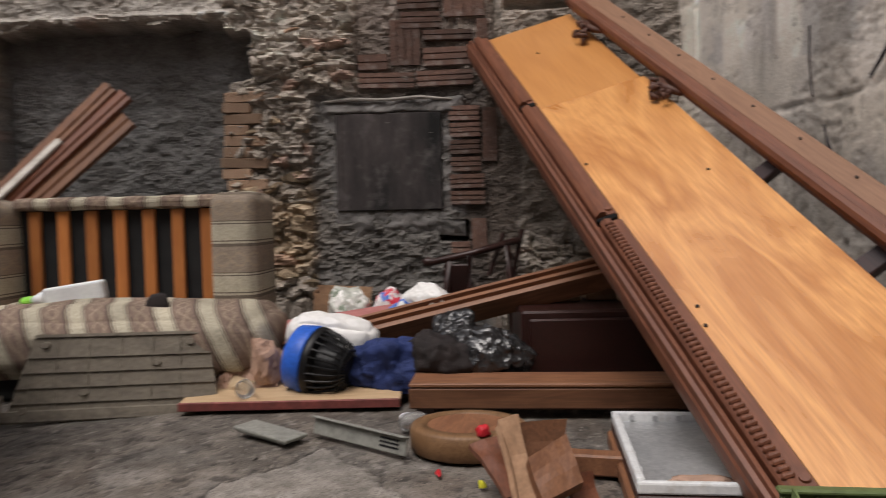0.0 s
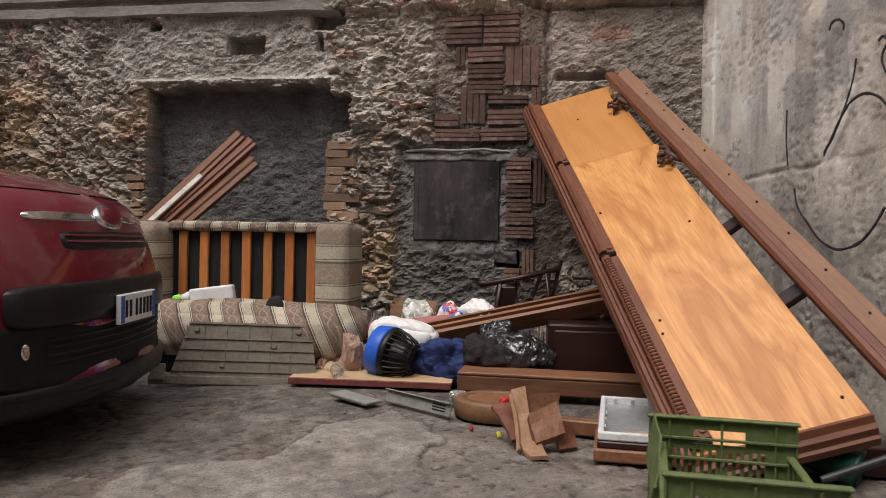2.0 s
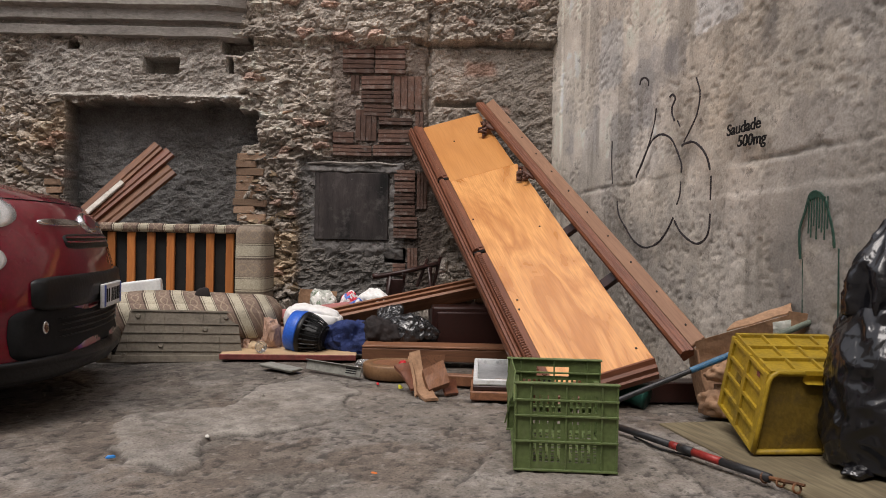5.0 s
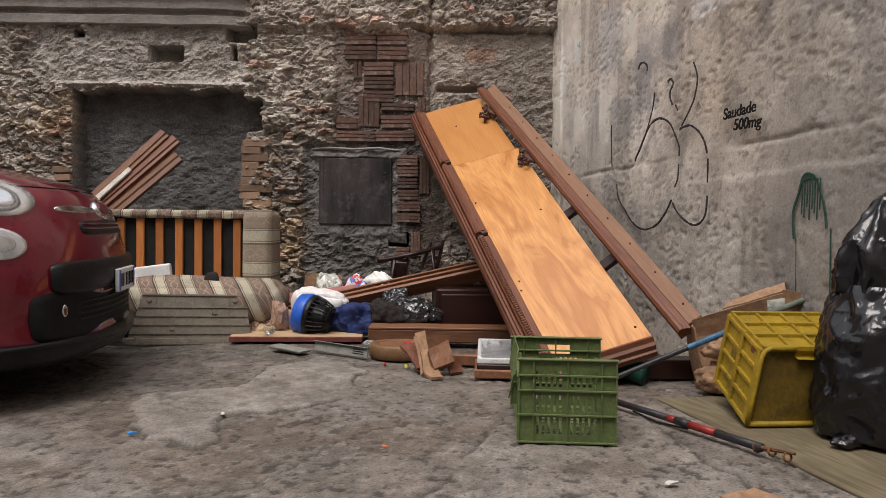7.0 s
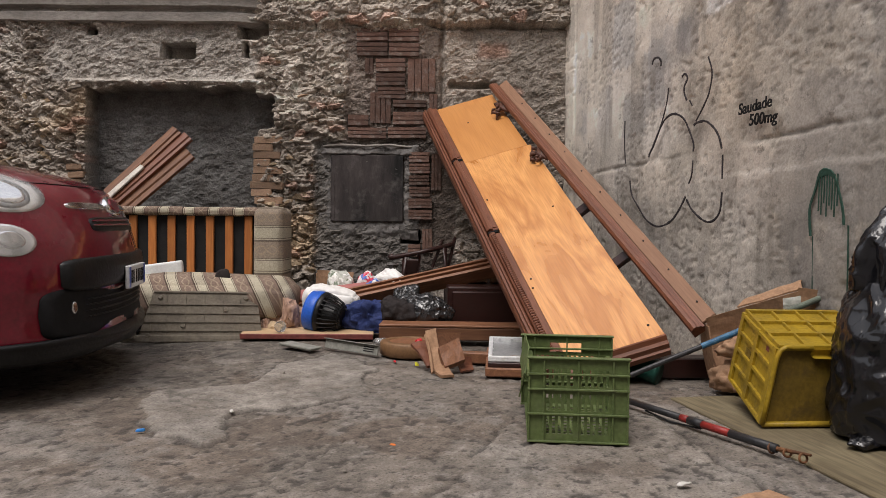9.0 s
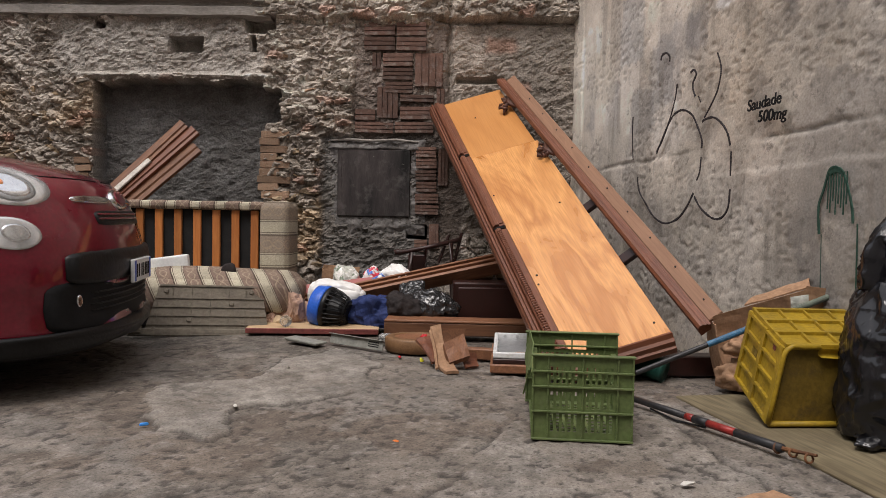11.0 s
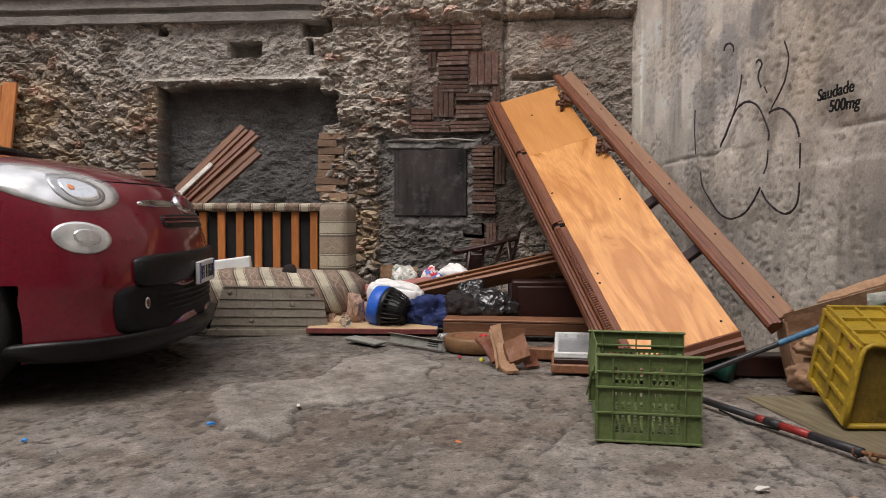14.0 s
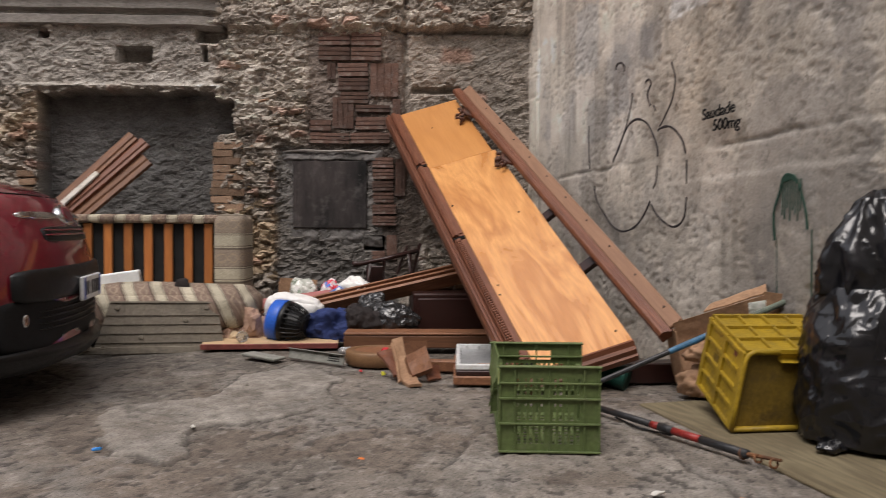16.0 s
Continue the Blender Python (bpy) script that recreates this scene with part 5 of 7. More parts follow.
# wheels
for wx_, _ in WHEELS:
    for sg in (1, -1):
        wh = new("wheel")
        wh.parent = car
        wh.matrix_basis = pose(wx_, sg * 0.775, 0.315)
        tyre = []
        bm = bmesh.new()
        prof_ = [(0.20, -0.10), (0.275, -0.105), (0.305, -0.09), (0.315, -0.06), (0.315, 0.06), (0.305, 0.09), (0.275, 0.105), (0.20, 0.10)]
        rg = [[bm.verts.new((r * math.cos(a), y, r * math.sin(a))) for a in [2 * math.pi * k / 48 for k in range(48)]] for r, y in prof_]
        for a, b in zip(rg, rg[1:] + rg[:1]):
            for k in range(48):
                bm.faces.new((a[k], a[(k + 1) % 48], b[(k + 1) % 48], b[k]))
        bmesh.ops.recalc_face_normals(bm, faces=bm.faces)
        part("tyre", bm, M_TYRE, wh, "", None, True)
        bm = bmesh.new()
        tube(bm, [(0, -0.085, 0), (0, -0.08, 0), (0, 0.08, 0), (0, 0.085, 0)], [0.17, 0.2, 0.2, 0.17], 32)
        for k in range(5):
            a = 2 * math.pi * k / 5
            box(bm, (0.03, -0.095, -0.022), (0.18, 0.095, 0.022), 0.01, 1, Matrix.Rotation(a, 4, "Y"))
        part("rim", bm, M_RIM, wh)
    part("arch_liner", boxm((wx_ - 0.42, -0.72, 0.16), (wx_ + 0.42, 0.72, 0.72), 0.02), M_INK, car)
part("underbody", boxm((-3.95, -0.70, 0.16), (-0.42, 0.70, 0.24), 0.02), M_INK, car)

# ---- leaning veneered panel with its mouldings ----
PW, PL = 0.617, 3.12
pm = frame_at((1.475, -2.737, 0.056), (-0.228, 0.833, 0.504), (0.953, 0.086, 0.289))
panel = thing("furniture_panel", "honey-orange veneered furniture panel leaning on the rubble wall", "panel", pm)
bm = bmesh.new()
box(bm, (0.02, 0.0, -0.02), (PW, 0.0 + PL * 0.69, 0.0), 0.004)
part("veneer_board", bm, M_ORANGE, panel, "glossy orange wood-grain veneer")
bm = bmesh.new()
box(bm, (0.02, PL * 0.6905, -0.022), (PW - 0.02, PL, -0.001), 0.002)
part("veneer_board", bm, M_ORANGETOP, panel, "glossy orange wood-grain veneer")
# stepped edging down the long side and across the foot
part("edge_moulding", extrude_profile([(0.0, -0.068), (0.06, -0.068), (0.06, 0.004), (0.045, 0.012), (0.04, 0.026), (0.03, 0.028), (0.026, 0.014), (0.014, 0.012), (0.01, -0.01), (0.004, -0.016), (0.0, -0.04)], PL), M_BROWN, panel, "red-brown stepped edge moulding")
bm = extrude_profile([(-0.045, -0.085), (0.02, -0.085), (0.02, -0.002), (0.0, 0.004), (-0.012, -0.018), (-0.028, -0.026), (-0.034, -0.05), (-0.045, -0.055)], PW - 0.04)
part("foot_moulding", bm, M_BROWN, panel, "red-brown stepped edge moulding", Matrix(((0, 1, 0, 0.04), (1, 0, 0, 0), (0, 0, 1, 0), (0, 0, 0, 1))))
bm = bmesh.new()
box(bm, (0.062, 0.02, -0.07), (PW - 0.02, PL - 0.03, -0.03), 0.004)
part("carcass", bm, M_BROWN, panel)
strips = ((0.05, 1.165, "ribbed"), (1.205, 2.13, ""), (2.17, 3.08, ""))
for y0, y1, kind_ in strips:
    bm = extrude_profile([(0.046, 0.0), (0.125, 0.0), (0.125, 0.022), (0.119, 0.03), (0.088, 0.032), (0.084, 0.046), (0.066, 0.05), (0.054, 0.042), (0.048, 0.036)], y1 - y0)
    st = part("applied_strip", bm, M_BROWN, panel, "dark brown applied moulding strip", pose(0, y0, 0.002))
    if kind_:
        bead = None
        for k in range(56):
            mk = pose(0.055, 0.03 + k * 0.019, 0.036)
            if bead is None:
                bead = part("bead", boxm((0, 0, 0), (0.03, 0.013, 0.02), 0.004), M_BROWN, st, "", mk)
            else:
                share("bead", bead, st, mk)
    bm = bmesh.new()
    tube(bm, [(0.104, 0.03, 0.028), (0.104, 0.03, 0.038)], [0.014, 0.011], 14)
    part("plug", bm, M_BROWN, st)
    bm = bmesh.new()
    box(bm, (0.045, -0.022, -0.002), (0.12, -0.003, 0.036), 0.008)
    part("broken_end", bm, M_INK, st, "dark broken end")
hole_ = None
for x, y in ((0.30, 2.74), (0.50, 1.32), (0.57, 0.10), (0.145, 0.62), (0.16, 0.70), (0.15, 1.6)):
    if hole_ is None:
        hole_ = part("screw", tubem([(0, 0, -0.002), (0, 0, 0.004)], 0.006, 8), M_INK, panel, "small dark screw head", pose(x, y, 0))
    else:
        share("screw", hole_, panel, pose(x, y, 0))

# ---- long rail with carved brackets ----
R0, R1 = Vector((2.19, -2.75, 0.27)), Vector((1.333, -0.15, 1.855))
rl = (R1 - R0).length
rm = frame_at(R0, R1 - R0, (0.75, -0.1, 0.6))
rail = thing("cornice_rail", "long red-brown wooden cornice rail leaning in the corner", "rail", rm @ pose(0.008, 0, 0) @ Matrix.Diagonal((0.92, 1, 0.95, 1)))
part("moulding", extrude_profile([(-0.04, -0.035), (0.02, -0.035), (0.034, 0.0), (0.02, 0.004), (0.018, 0.015), (0.004, 0.018), (0.0, 0.026), (-0.018, 0.03), (-0.034, 0.02), (-0.04, 0.0)], rl), M_BROWN, rail)
part("board", boxm((0.035, 0.03, -0.033), (0.115, rl - 0.04, -0.010), 0.004), M_RAILBOARD, rail, "flat lighter brown board")
nail = part("nail", tubem([(0, 0, -0.010), (0, 0, -0.004)], 0.005, 8), M_INK, rail, "", pose(0.085, 0.15, 0))
for k in range(9):
    share("nail", nail, rail, pose(0.085, 0.43 + k * 0.28, 0))
M_CARVED = timber("carved_dark_wood", (0.12, 0.052, 0.032), (0.075, 0.03, 0.02), (0.04, 0.017, 0.012), 0.55, 0.0, 3.0)


def carved(seed):
    """A leaf-shaped carving: curled lobes round a stem, wider at one end."""
    bm = bmesh.new()
    rs_ = random.Random(seed)
    for k in range(15):
        a = rs_.uniform(0, 2 * math.pi)
        d = rs_.uniform(0.015, 0.085)
        x, y = -d * 0.9 * abs(math.cos(a)) - 0.01, d * 1.1 * math.sin(a)
        p = Vector((x, y, rs_.uniform(0.0, 0.035)))
        q = p + Vector((-rs_.uniform(0.02, 0.045), rs_.uniform(-0.03, 0.03), rs_.uniform(-0.02, 0.02)))
        m_ = p.lerp(q, 0.5) + Vector((0, rs_.uniform(-0.012, 0.012), 0.014))
        tube(bm, [p, m_, q], [0.008, rs_.uniform(0.012, 0.018), 0.005], 7)
    tube(bm, [(0.01, -0.09, 0.005), (-0.02, 0.0, 0.02), (0.01, 0.09, 0.005)], [0.012, 0.022, 0.012], 8)
    return bm


for k, y in enumerate((rl - 0.36, rl - 1.18)):
    part("carved_bracket", carved(k + 3), M_CARVED, rail, "dark carved leaf bracket", pose(-0.05, y, -0.02), True)
for y, a in ((1.30, 0.0), (0.75, 0.0)):
    part("strut", boxm((-0.17, y - 0.035, -0.085), (-0.02, y + 0.035, -0.052), 0.004), M_DARKWOOD, rail)

# ---- sofa ----
def cushion(lo, hi, soft, cuts, bulge=0.02, seed=0):
    """A padded block: a fine rounded box with swelling faces and soft dents."""
    bm = bmesh.new()
    bmesh.ops.create_cube(bm, size=2.0)
    bmesh.ops.subdivide_edges(bm, edges=bm.edges, cuts=cuts, use_grid_fill=True)
    c = (Vector(lo) + Vector(hi)) / 2
    h = (Vector(hi) - Vector(lo)) / 2
    for v in bm.verts:
        p = v.co.copy()
        q = Vector((p.x * h.x, p.y * h.y, p.z * h.z))
        inner = Vector([max(-(h[i] - soft), min(h[i] - soft, q[i])) for i in range(3)])
        d = q - inner
        if d.length > 1e-6:
            q = inner + d.normalized() * soft
        sw = (1 - p.x ** 2) * (1 - p.y ** 2) + (1 - p.y ** 2) * (1 - p.z ** 2) + (1 - p.x ** 2) * (1 - p.z ** 2)
        q += d.normalized() * bulge * sw if d.length > 1e-6 else Vector()
        q += Vector((0, 0, 1)) * 0.012 * noise.noise(Vector((p.x * 3 + seed, p.y * 3, p.z * 2)))
        v.co = c + q
    return bm


sofa = thing("sofa", "discarded sofa with striped upholstery and bared orange back slats", "sofa", pose(0, -0.02, 0) @ Matrix.Diagonal((1, 1, 1.018, 1)))
SY = -0.75
o = part("armrest", cushion((-0.37, -0.98, 0.02), (-0.165, -0.64, 0.83), 0.045, 34, 0.008, 1), M_FABRIC, sofa, "upholstered end post in cream and brown bands", None, True)
o = part("armrest", cushion((-1.84, -0.98, 0.02), (-1.39, -0.64, 0.82), 0.07, 34, 0.01, 5), M_FABRIC, sofa, "upholstered end post in cream and brown bands", None, True)
o = part("top_roll", cushion((-1.40, SY - 0.06, 0.775), (-0.36, SY + 0.06, 0.83), 0.026, 40, 0.0, 3), M_FABRICTOP, sofa, "thin upholstered top edge", None, True)
part("back_cloth", boxm((-1.395, SY - 0.0, 0.2), (-0.365, SY + 0.05, 0.78), 0.004), M_BLACKCLOTH, sofa, "black backing cloth")
first = None
for k in range(7):
    x = -1.338 + k * 0.141
    bm = boxm((-0.028, 0.0, -0.012), (0.028, 0.52, 0.012), 0.003)
    mm = Matrix(((1, 0, 0, x + 0.034), (0, 0, -1, SY - 0.016), (0, 1, 0, 0.25), (0, 0, 0, 1)))
    part("back_slat", bm, M_SLAT, sofa, "", mm)
o = part("seat_cushion", cushion((-1.40, -1.36, 0.08), (-0.06, -0.80, 0.35), 0.11, 60, 0.03, 2), M_FABRICSEAT, sofa, "seat cushion in slanting cream and brown stripes", None, True)
part("seat_base", boxm((-1.45, -1.30, 0.0), (-0.14, -0.70, 0.12), 0.01), M_BLACKCLOTH, sofa)

bottle = thing("plastic_bottle", "white plastic detergent bottle with a lime cap lying on the sofa", "bottle", pose(-1.05, -0.99, 0.40, 0, -98, 6))
bm = bmesh.new()
box(bm, (-0.045, -0.03, -0.18), (0.045, 0.03, 0.09), 0.014, 3)
part("body", bm, M_HDPE, bottle, "", None, False)
part("shoulder", tubem([(0, 0, 0.0905), (0, 0, 0.11), (0, 0, 0.135), (0, 0, 0.1475)], [0.034, 0.032, 0.021, 0.018], 18), M_HDPE, bottle, "", None, True)
part("cap", tubem([(0, 0, 0.148), (0, 0, 0.19), (0, 0, 0.2)], [0.023, 0.021, 0.014], 14), M_LIME, bottle, "lime green cap")
bag = part("dark_rag", folded((0.05, 0.04, 0.05), 3, 10, 3), M_DARKCLOTH, None, "", pose(-0.50, -1.24, 0.35), True)
tagged(bag, "small black rag on the sofa seat", "rag")

# timber lengths behind the sofa
def lean(name, label, a, b, w, d, material, profile=None, across=(0, -1, 0.2), cat="plank"):
    a, b = Vector(a), Vector(b)
    m = frame_at(a, b - a, across)
    bm = extrude_profile(profile, (b - a).length) if profile else boxm((-w / 2, 0, -d / 2), (w / 2, (b - a).length, d / 2), 0.004)
    o = part(name, bm, material, None, "", m)
    return tagged(o, label, cat, "timber lengths behind the sofa" if cat == "moulding" else "")


MP = [(1.55 * a_, b_) for a_, b_ in [(-0.035, -0.02), (0.035, -0.02), (0.035, 0.006), (0.018, 0.01), (0.014, 0.022), (-0.01, 0.024), (-0.016, 0.012), (-0.035, 0.01)]]
lean("timber_moulding", "orange-brown timber moulding leaning in the niche", (-1.96, -0.53, 0.62), (-1.19, -0.22, 1.47), 0, 0, M_PLANK, MP, (0.6, -0.5, -0.6), "moulding")
lean("timber_moulding", "dark brown timber moulding leaning in the niche", (-1.90, -0.53, 0.60), (-1.09, -0.25, 1.42), 0, 0, M_BROWN, MP, (0.6, -0.5, -0.6), "moulding")
lean("timber_moulding", "brown grooved timber moulding leaning in the niche", (-1.87, -0.53, 0.53), (-1.08, -0.27, 1.295), 0, 0, M_PLANK, [(x * 1.6, z) for x, z in MP], (0.6, -0.5, -0.6), "moulding")
lean("white_lath", "white-painted wooden lath leaning in the niche", (-1.92, -0.58, 0.62), (-1.41, -0.36, 1.17), 0.05, 0.02, M_WHITEWOOD, None, (0.6, -0.5, -0.6), "moulding")
for k, (x, wd) in enumerate(((-3.56, 0.10), (-3.45, 0.10), (-3.33, 0.13))):
    lean("standing_plank", "orange-brown board standing against the rubble wall", (x, -0.38, 0.0), (x + 0.04, -0.11, 1.84 + 0.02 * k), wd, 0.03, M_SLAT, None, (1, 0, 0), "plank")

# ---- ribbed grey plastic cover ----
cov = thing("plastic_cover", "dirty grey ribbed plastic cover propped against the sofa", "cover", SITE @ frame_at((-0.785, -1.85, 0.012), (-0.08, 0.30, 0.95), (0.91, 0.36, 0.05)) @ Matrix.Diagonal((0.95, 0.87, 1, 1)))
def trap(bm, z0, z1, y0, y1, inset0=0.0, inset1=0.0, W=0.80, taper=0.09, hh=0.36):
    """A slab between two heights of the tapered plate."""
    def xs(y):
        t = y / hh
        return taper * t, W - taper * 0.6 * t
    vs = []
    for z in (z0, z1):
        for y in (y0, y1):
            a, b = xs(y)
            vs += [bm.verts.new((a, y, z)), bm.verts.new((b, y, z))]
    for f in ((0, 1, 3, 2), (4, 6, 7, 5), (0, 4, 5, 1), (2, 3, 7, 6), (0, 2, 6, 4), (1, 5, 7, 3)):
        bm.faces.new([vs[i] for i in f])
bm = bmesh.new()
trap(bm, -0.012, 0.0, 0.0, 0.36)
bmesh.ops.recalc_face_normals(bm, faces=bm.faces)
part("plate", bm, M_GREYPL, cov)
for y in (0.0, 0.06, 0.125, 0.19, 0.255, 0.345):
    bm = bmesh.new()
    trap(bm, 0.0, 0.007, y, y + 0.007)
    bmesh.ops.recalc_face_normals(bm, faces=bm.faces)
    part("rib", bm, M_GREYPL, cov)
for x in (0.075, 0.17, 0.29, 0.41, 0.53, 0.64):
    part("upright_rib", boxm((x, 0.012, 0.0), (x + 0.004, 0.34, 0.005), 0.001), M_GREYPL, cov)
for x, y in ((0.06, 0.03), (0.72, 0.03), (0.13, 0.31), (0.68, 0.31), (0.28, 0.1), (0.55, 0.22)):
    part("boss", tubem([(x, y, 0.0), (x, y, 0.010)], [0.017, 0.013], 14), M_GREYPL, cov)
part("flange", boxm((-0.10, -0.02, -0.01), (0.93, 0.035, 0.006), 0.006), M_GREYPL, cov)
part("bracket", boxm((-0.09, 0.0, 0.006), (-0.01, 0.10, 0.02), 0.006), M_GREYPL, cov)

# ---- boards and beams of the heap ----
def beam(name, label, a, b, w, h, material, across, profile=None, cat="plank"):
    a, b = Vector(a), Vector(b)
    m = SITE @ frame_at(a, b - a, across)
    bm = extrude_profile(profile, (b - a).length) if profile else boxm((-w / 2, 0, -h / 2), (w / 2, (b - a).length, h / 2), 0.006, 2)
    return tagged(part(name, bm, material, None, "", m), label, cat)


GR = [(-0.05, -0.055), (0.05, -0.055), (0.05, 0.04), (0.03, 0.045), (0.028, 0.03), (0.01, 0.03), (0.008, 0.05), (-0.012, 0.05), (-0.014, 0.034), (-0.032, 0.034), (-0.034, 0.055), (-0.05, 0.055)]
beam("grooved_beam", "long grooved orange-brown wooden beam across the heap", (0.02, -1.18, 0.13), (1.62, -1.02, 0.50), 0, 0, M_PLANK, (0, -0.82, -0.55), GR)
beam("pink_plank", "faded red painted plank lying through the heap", (-1.42, -1.24, 0.03), (0.66, -1.06, 0.315), 0.09, 0.03, M_PINK, (0, -0.8, -0.6))
ply = thing("floor_board", "tan plywood board with a red edge lying on the ground", "board", SITE @ frame_at((-0.19, -1.69, 0.012), (0.83, 0.10, 0.0), (-0.3, -0.9, -0.08)))
bm = bmesh.new()
box(bm, (-0.30, 0.0, 0.0), (0.0, 0.84, 0.026), 0.003)
part("top", bm, M_TAN, ply, "", pose(0, 0, 0, 0, 0, 0))
part("edge", boxm((0.001, 0.0, -0.004), (0.012, 0.84, 0.03), 0.003), M_REDEDGE, ply, "dark red edge strip")
dr = thing("long_drawer", "long brown wooden box beam lying flat", "drawer", SITE @ frame_at((0.70, -1.72, 0.0), (1.0, 0.03, 0.0), (0, -1, 0)))
part("front", boxm((-0.03, 0.0, 0.03), (0.0, 1.05, 0.108), 0.006), M_PLANK, dr)
part("top", boxm((-0.20, 0.0, 0.109), (0.002, 1.05, 0.124), 0.004), M_PLANK, dr, "paler brown top")
part("foot", boxm((-0.18, 0.02, 0.0), (-0.035, 0.09, 0.03), 0.004), M_DARKWOOD, dr)
part("foot", boxm((-0.18, 0.96, 0.0), (-0.035, 1.03, 0.03), 0.004), M_DARKWOOD, dr)
cab = thing("broken_cabinet", "dark red-brown broken cabinet lying under the leaning panel", "cabinet", SITE @ pose(1.10, -1.32, 0.0, 0, 0, 6))
part("body", boxm((0.0, 0.0, 0.0), (0.62, 0.5, 0.33), 0.01), M_DARKWOOD, cab)
part("door", boxm((0.03, -0.024, 0.03), (0.60, -0.002, 0.30), 0.008), M_DARKWOOD, cab, "dark polished door")
for x, y, z in ((1.22, -1.02, 0.331), (1.38, -0.98, 0.331), (1.52, -1.06, 0.331)):
    o = part("broken_brick", boxm((0, 0, 0), (0.14, 0.1, 0.06), 0.01), M_BRICK, None, "", SITE @ pose(x, y, z, 0, 0, 20 * z))
    tagged(o, "loose dusty broken brick on the cabinet", "brick", "loose bricks")

# upturned chair behind the heap
chair = thing("upturned_chair", "dark red turned-wood chair lying upside down", "chair", pose(0.53, -0.27, 0.0))
part("rail", tubem([(0.0, -0.1, 0.475), (0.03, -0.1, 0.482), (0.05, -0.1, 0.48), (0.25, -0.08, 0.52), (0.5, -0.05, 0.585)], [0.022, 0.026, 0.018, 0.019, 0.018], 12), M_DARKWOOD, chair, "", None, True)
for x, z, lx in ((0.13, 0.49, 0.1), (0.24, 0.51, 0.24), (0.44, 0.56, 0.46)):
    part("leg", tubem([(x, -0.09, z), (x * 0.5 + lx * 0.5, -0.1, z * 0.6), (lx, -0.06, 0.02)], [0.018, 0.024, 0.017], 10), M_DARKWOOD, chair, "", None, True)
for x0, x1, z0, z1 in ((0.42, 0.34, 0.62, 0.40), (0.52, 0.46, 0.64, 0.38)):
    part("spindle", tubem([(x0, -0.02, z0), (x1, -0.04, z1)], 0.013, 8), M_DARKWOOD, chair)
part("seat", boxm((0.02, -0.06, 0.0), (0.5, 0.2, 0.03), 0.01), M_DARKWOOD, chair)
part("panel", boxm((0.10, -0.02, 0.10), (0.24, 0.01, 0.46), 0.006), M_DARKWOOD, chair)

def flap(bm, corners, thick=0.006, bend=0.0, cuts=6):
    """A bent board between four corners, with thickness."""
    a, b, c, d = [Vector(p) for p in corners]
    nrm = (b - a).cross(d - a).normalized()
    g = []
    for i in range(cuts + 1):
        r = []
        for j in range(cuts + 1):
            u, v = i / cuts, j / cuts
            p = (a * (1 - u) + b * u) * (1 - v) + (d * (1 - u) + c * u) * v
            p += nrm * (bend * math.sin(math.pi * v) + 0.006 * noise.noise(p * 18))
            r.append((bm.verts.new(p + nrm * thick / 2), bm.verts.new(p - nrm * thick / 2)))
        g.append(r)
    for i in range(cuts):
        for j in range(cuts):
            bm.faces.new([g[i][j][0], g[i + 1][j][0], g[i + 1][j + 1][0], g[i][j + 1][0]])
            bm.faces.new([g[i][j][1], g[i][j + 1][1], g[i + 1][j + 1][1], g[i + 1][j][1]])
    for i in range(cuts):
        for e in ((0, 0), (cuts, cuts)):
            bm.faces.new([g[i][e[0]][0], g[i + 1][e[0]][0], g[i + 1][e[0]][1], g[i][e[0]][1]])
            bm.faces.new([g[e[0]][i][0], g[e[0]][i + 1][0], g[e[0]][i + 1][1], g[e[0]][i][1]])
    bmesh.ops.recalc_face_normals(bm, faces=bm.faces)
    return bm


# ---- bags, jacket and fan ----
def heap(name, label, cat, at, size, material, seed, **kw):
    o = part(name, folded(size, seed, **kw), material, None, "", SITE @ pose(*at), True)
    return tagged(o, label, cat)


def on_beam(x):
    return 0.13 + (x - 0.02) / 1.6 * 0.37 + 0.05


scrap = thing("cardboard_scrap", "open brown cardboard carton against the rubble wall", "carton", SITE @ pose(0.05, -0.78, 0.0, 0, 8, 12))
part("side", flap(bmesh.new(), [(0, 0, 0), (0.24, 0.0, 0), (0.26, -0.02, 0.34), (-0.02, -0.02, 0.36)], 0.006, 0.02, 6), M_CARD, scrap)
part("side", flap(bmesh.new(), [(0, 0, 0), (0.0, 0.18, 0), (-0.02, 0.18, 0.36), (-0.02, 0, 0.36)], 0.006, 0.01, 6), M_CARD, scrap)
part("side", flap(bmesh.new(), [(0.24, 0, 0), (0.24, 0.18, 0), (0.26, 0.18, 0.33), (0.26, -0.02, 0.34)], 0.006, 0.01, 6), M_CARD, scrap)
part("side", flap(bmesh.new(), [(0, 0.18, 0), (0.24, 0.18, 0), (0.26, 0.19, 0.40), (-0.02, 0.19, 0.38)], 0.006, 0.01, 6), M_CARD, scrap)
sack = part("white_sack", cushion((-0.175, -0.075, 0.0), (0.175, 0.075, 0.17), 0.05, 30, 0.025, 8), M_WHITEBAG, None, "", SITE @ pose(0.285, -1.25, 0.125, 8, 9, 6), True)
tagged(sack, "crumpled white plastic sack on the heap", "bag")
heap("clear_bag", "milky see-through plastic bag lying on planks", "bag", (0.30, -0.95, 0.20, 0, 0, 0), (0.13, 0.10, 0.15), M_CLEARBAG, 12, planes=44, crease=0.05)
heap("printed_bag", "crumpled printed food bag in red and blue", "bag", (0.50, -0.97, 0.25, 0, 0, 20), (0.11, 0.09, 0.10), M_PRINTRED, 13, planes=44, crease=0.06)
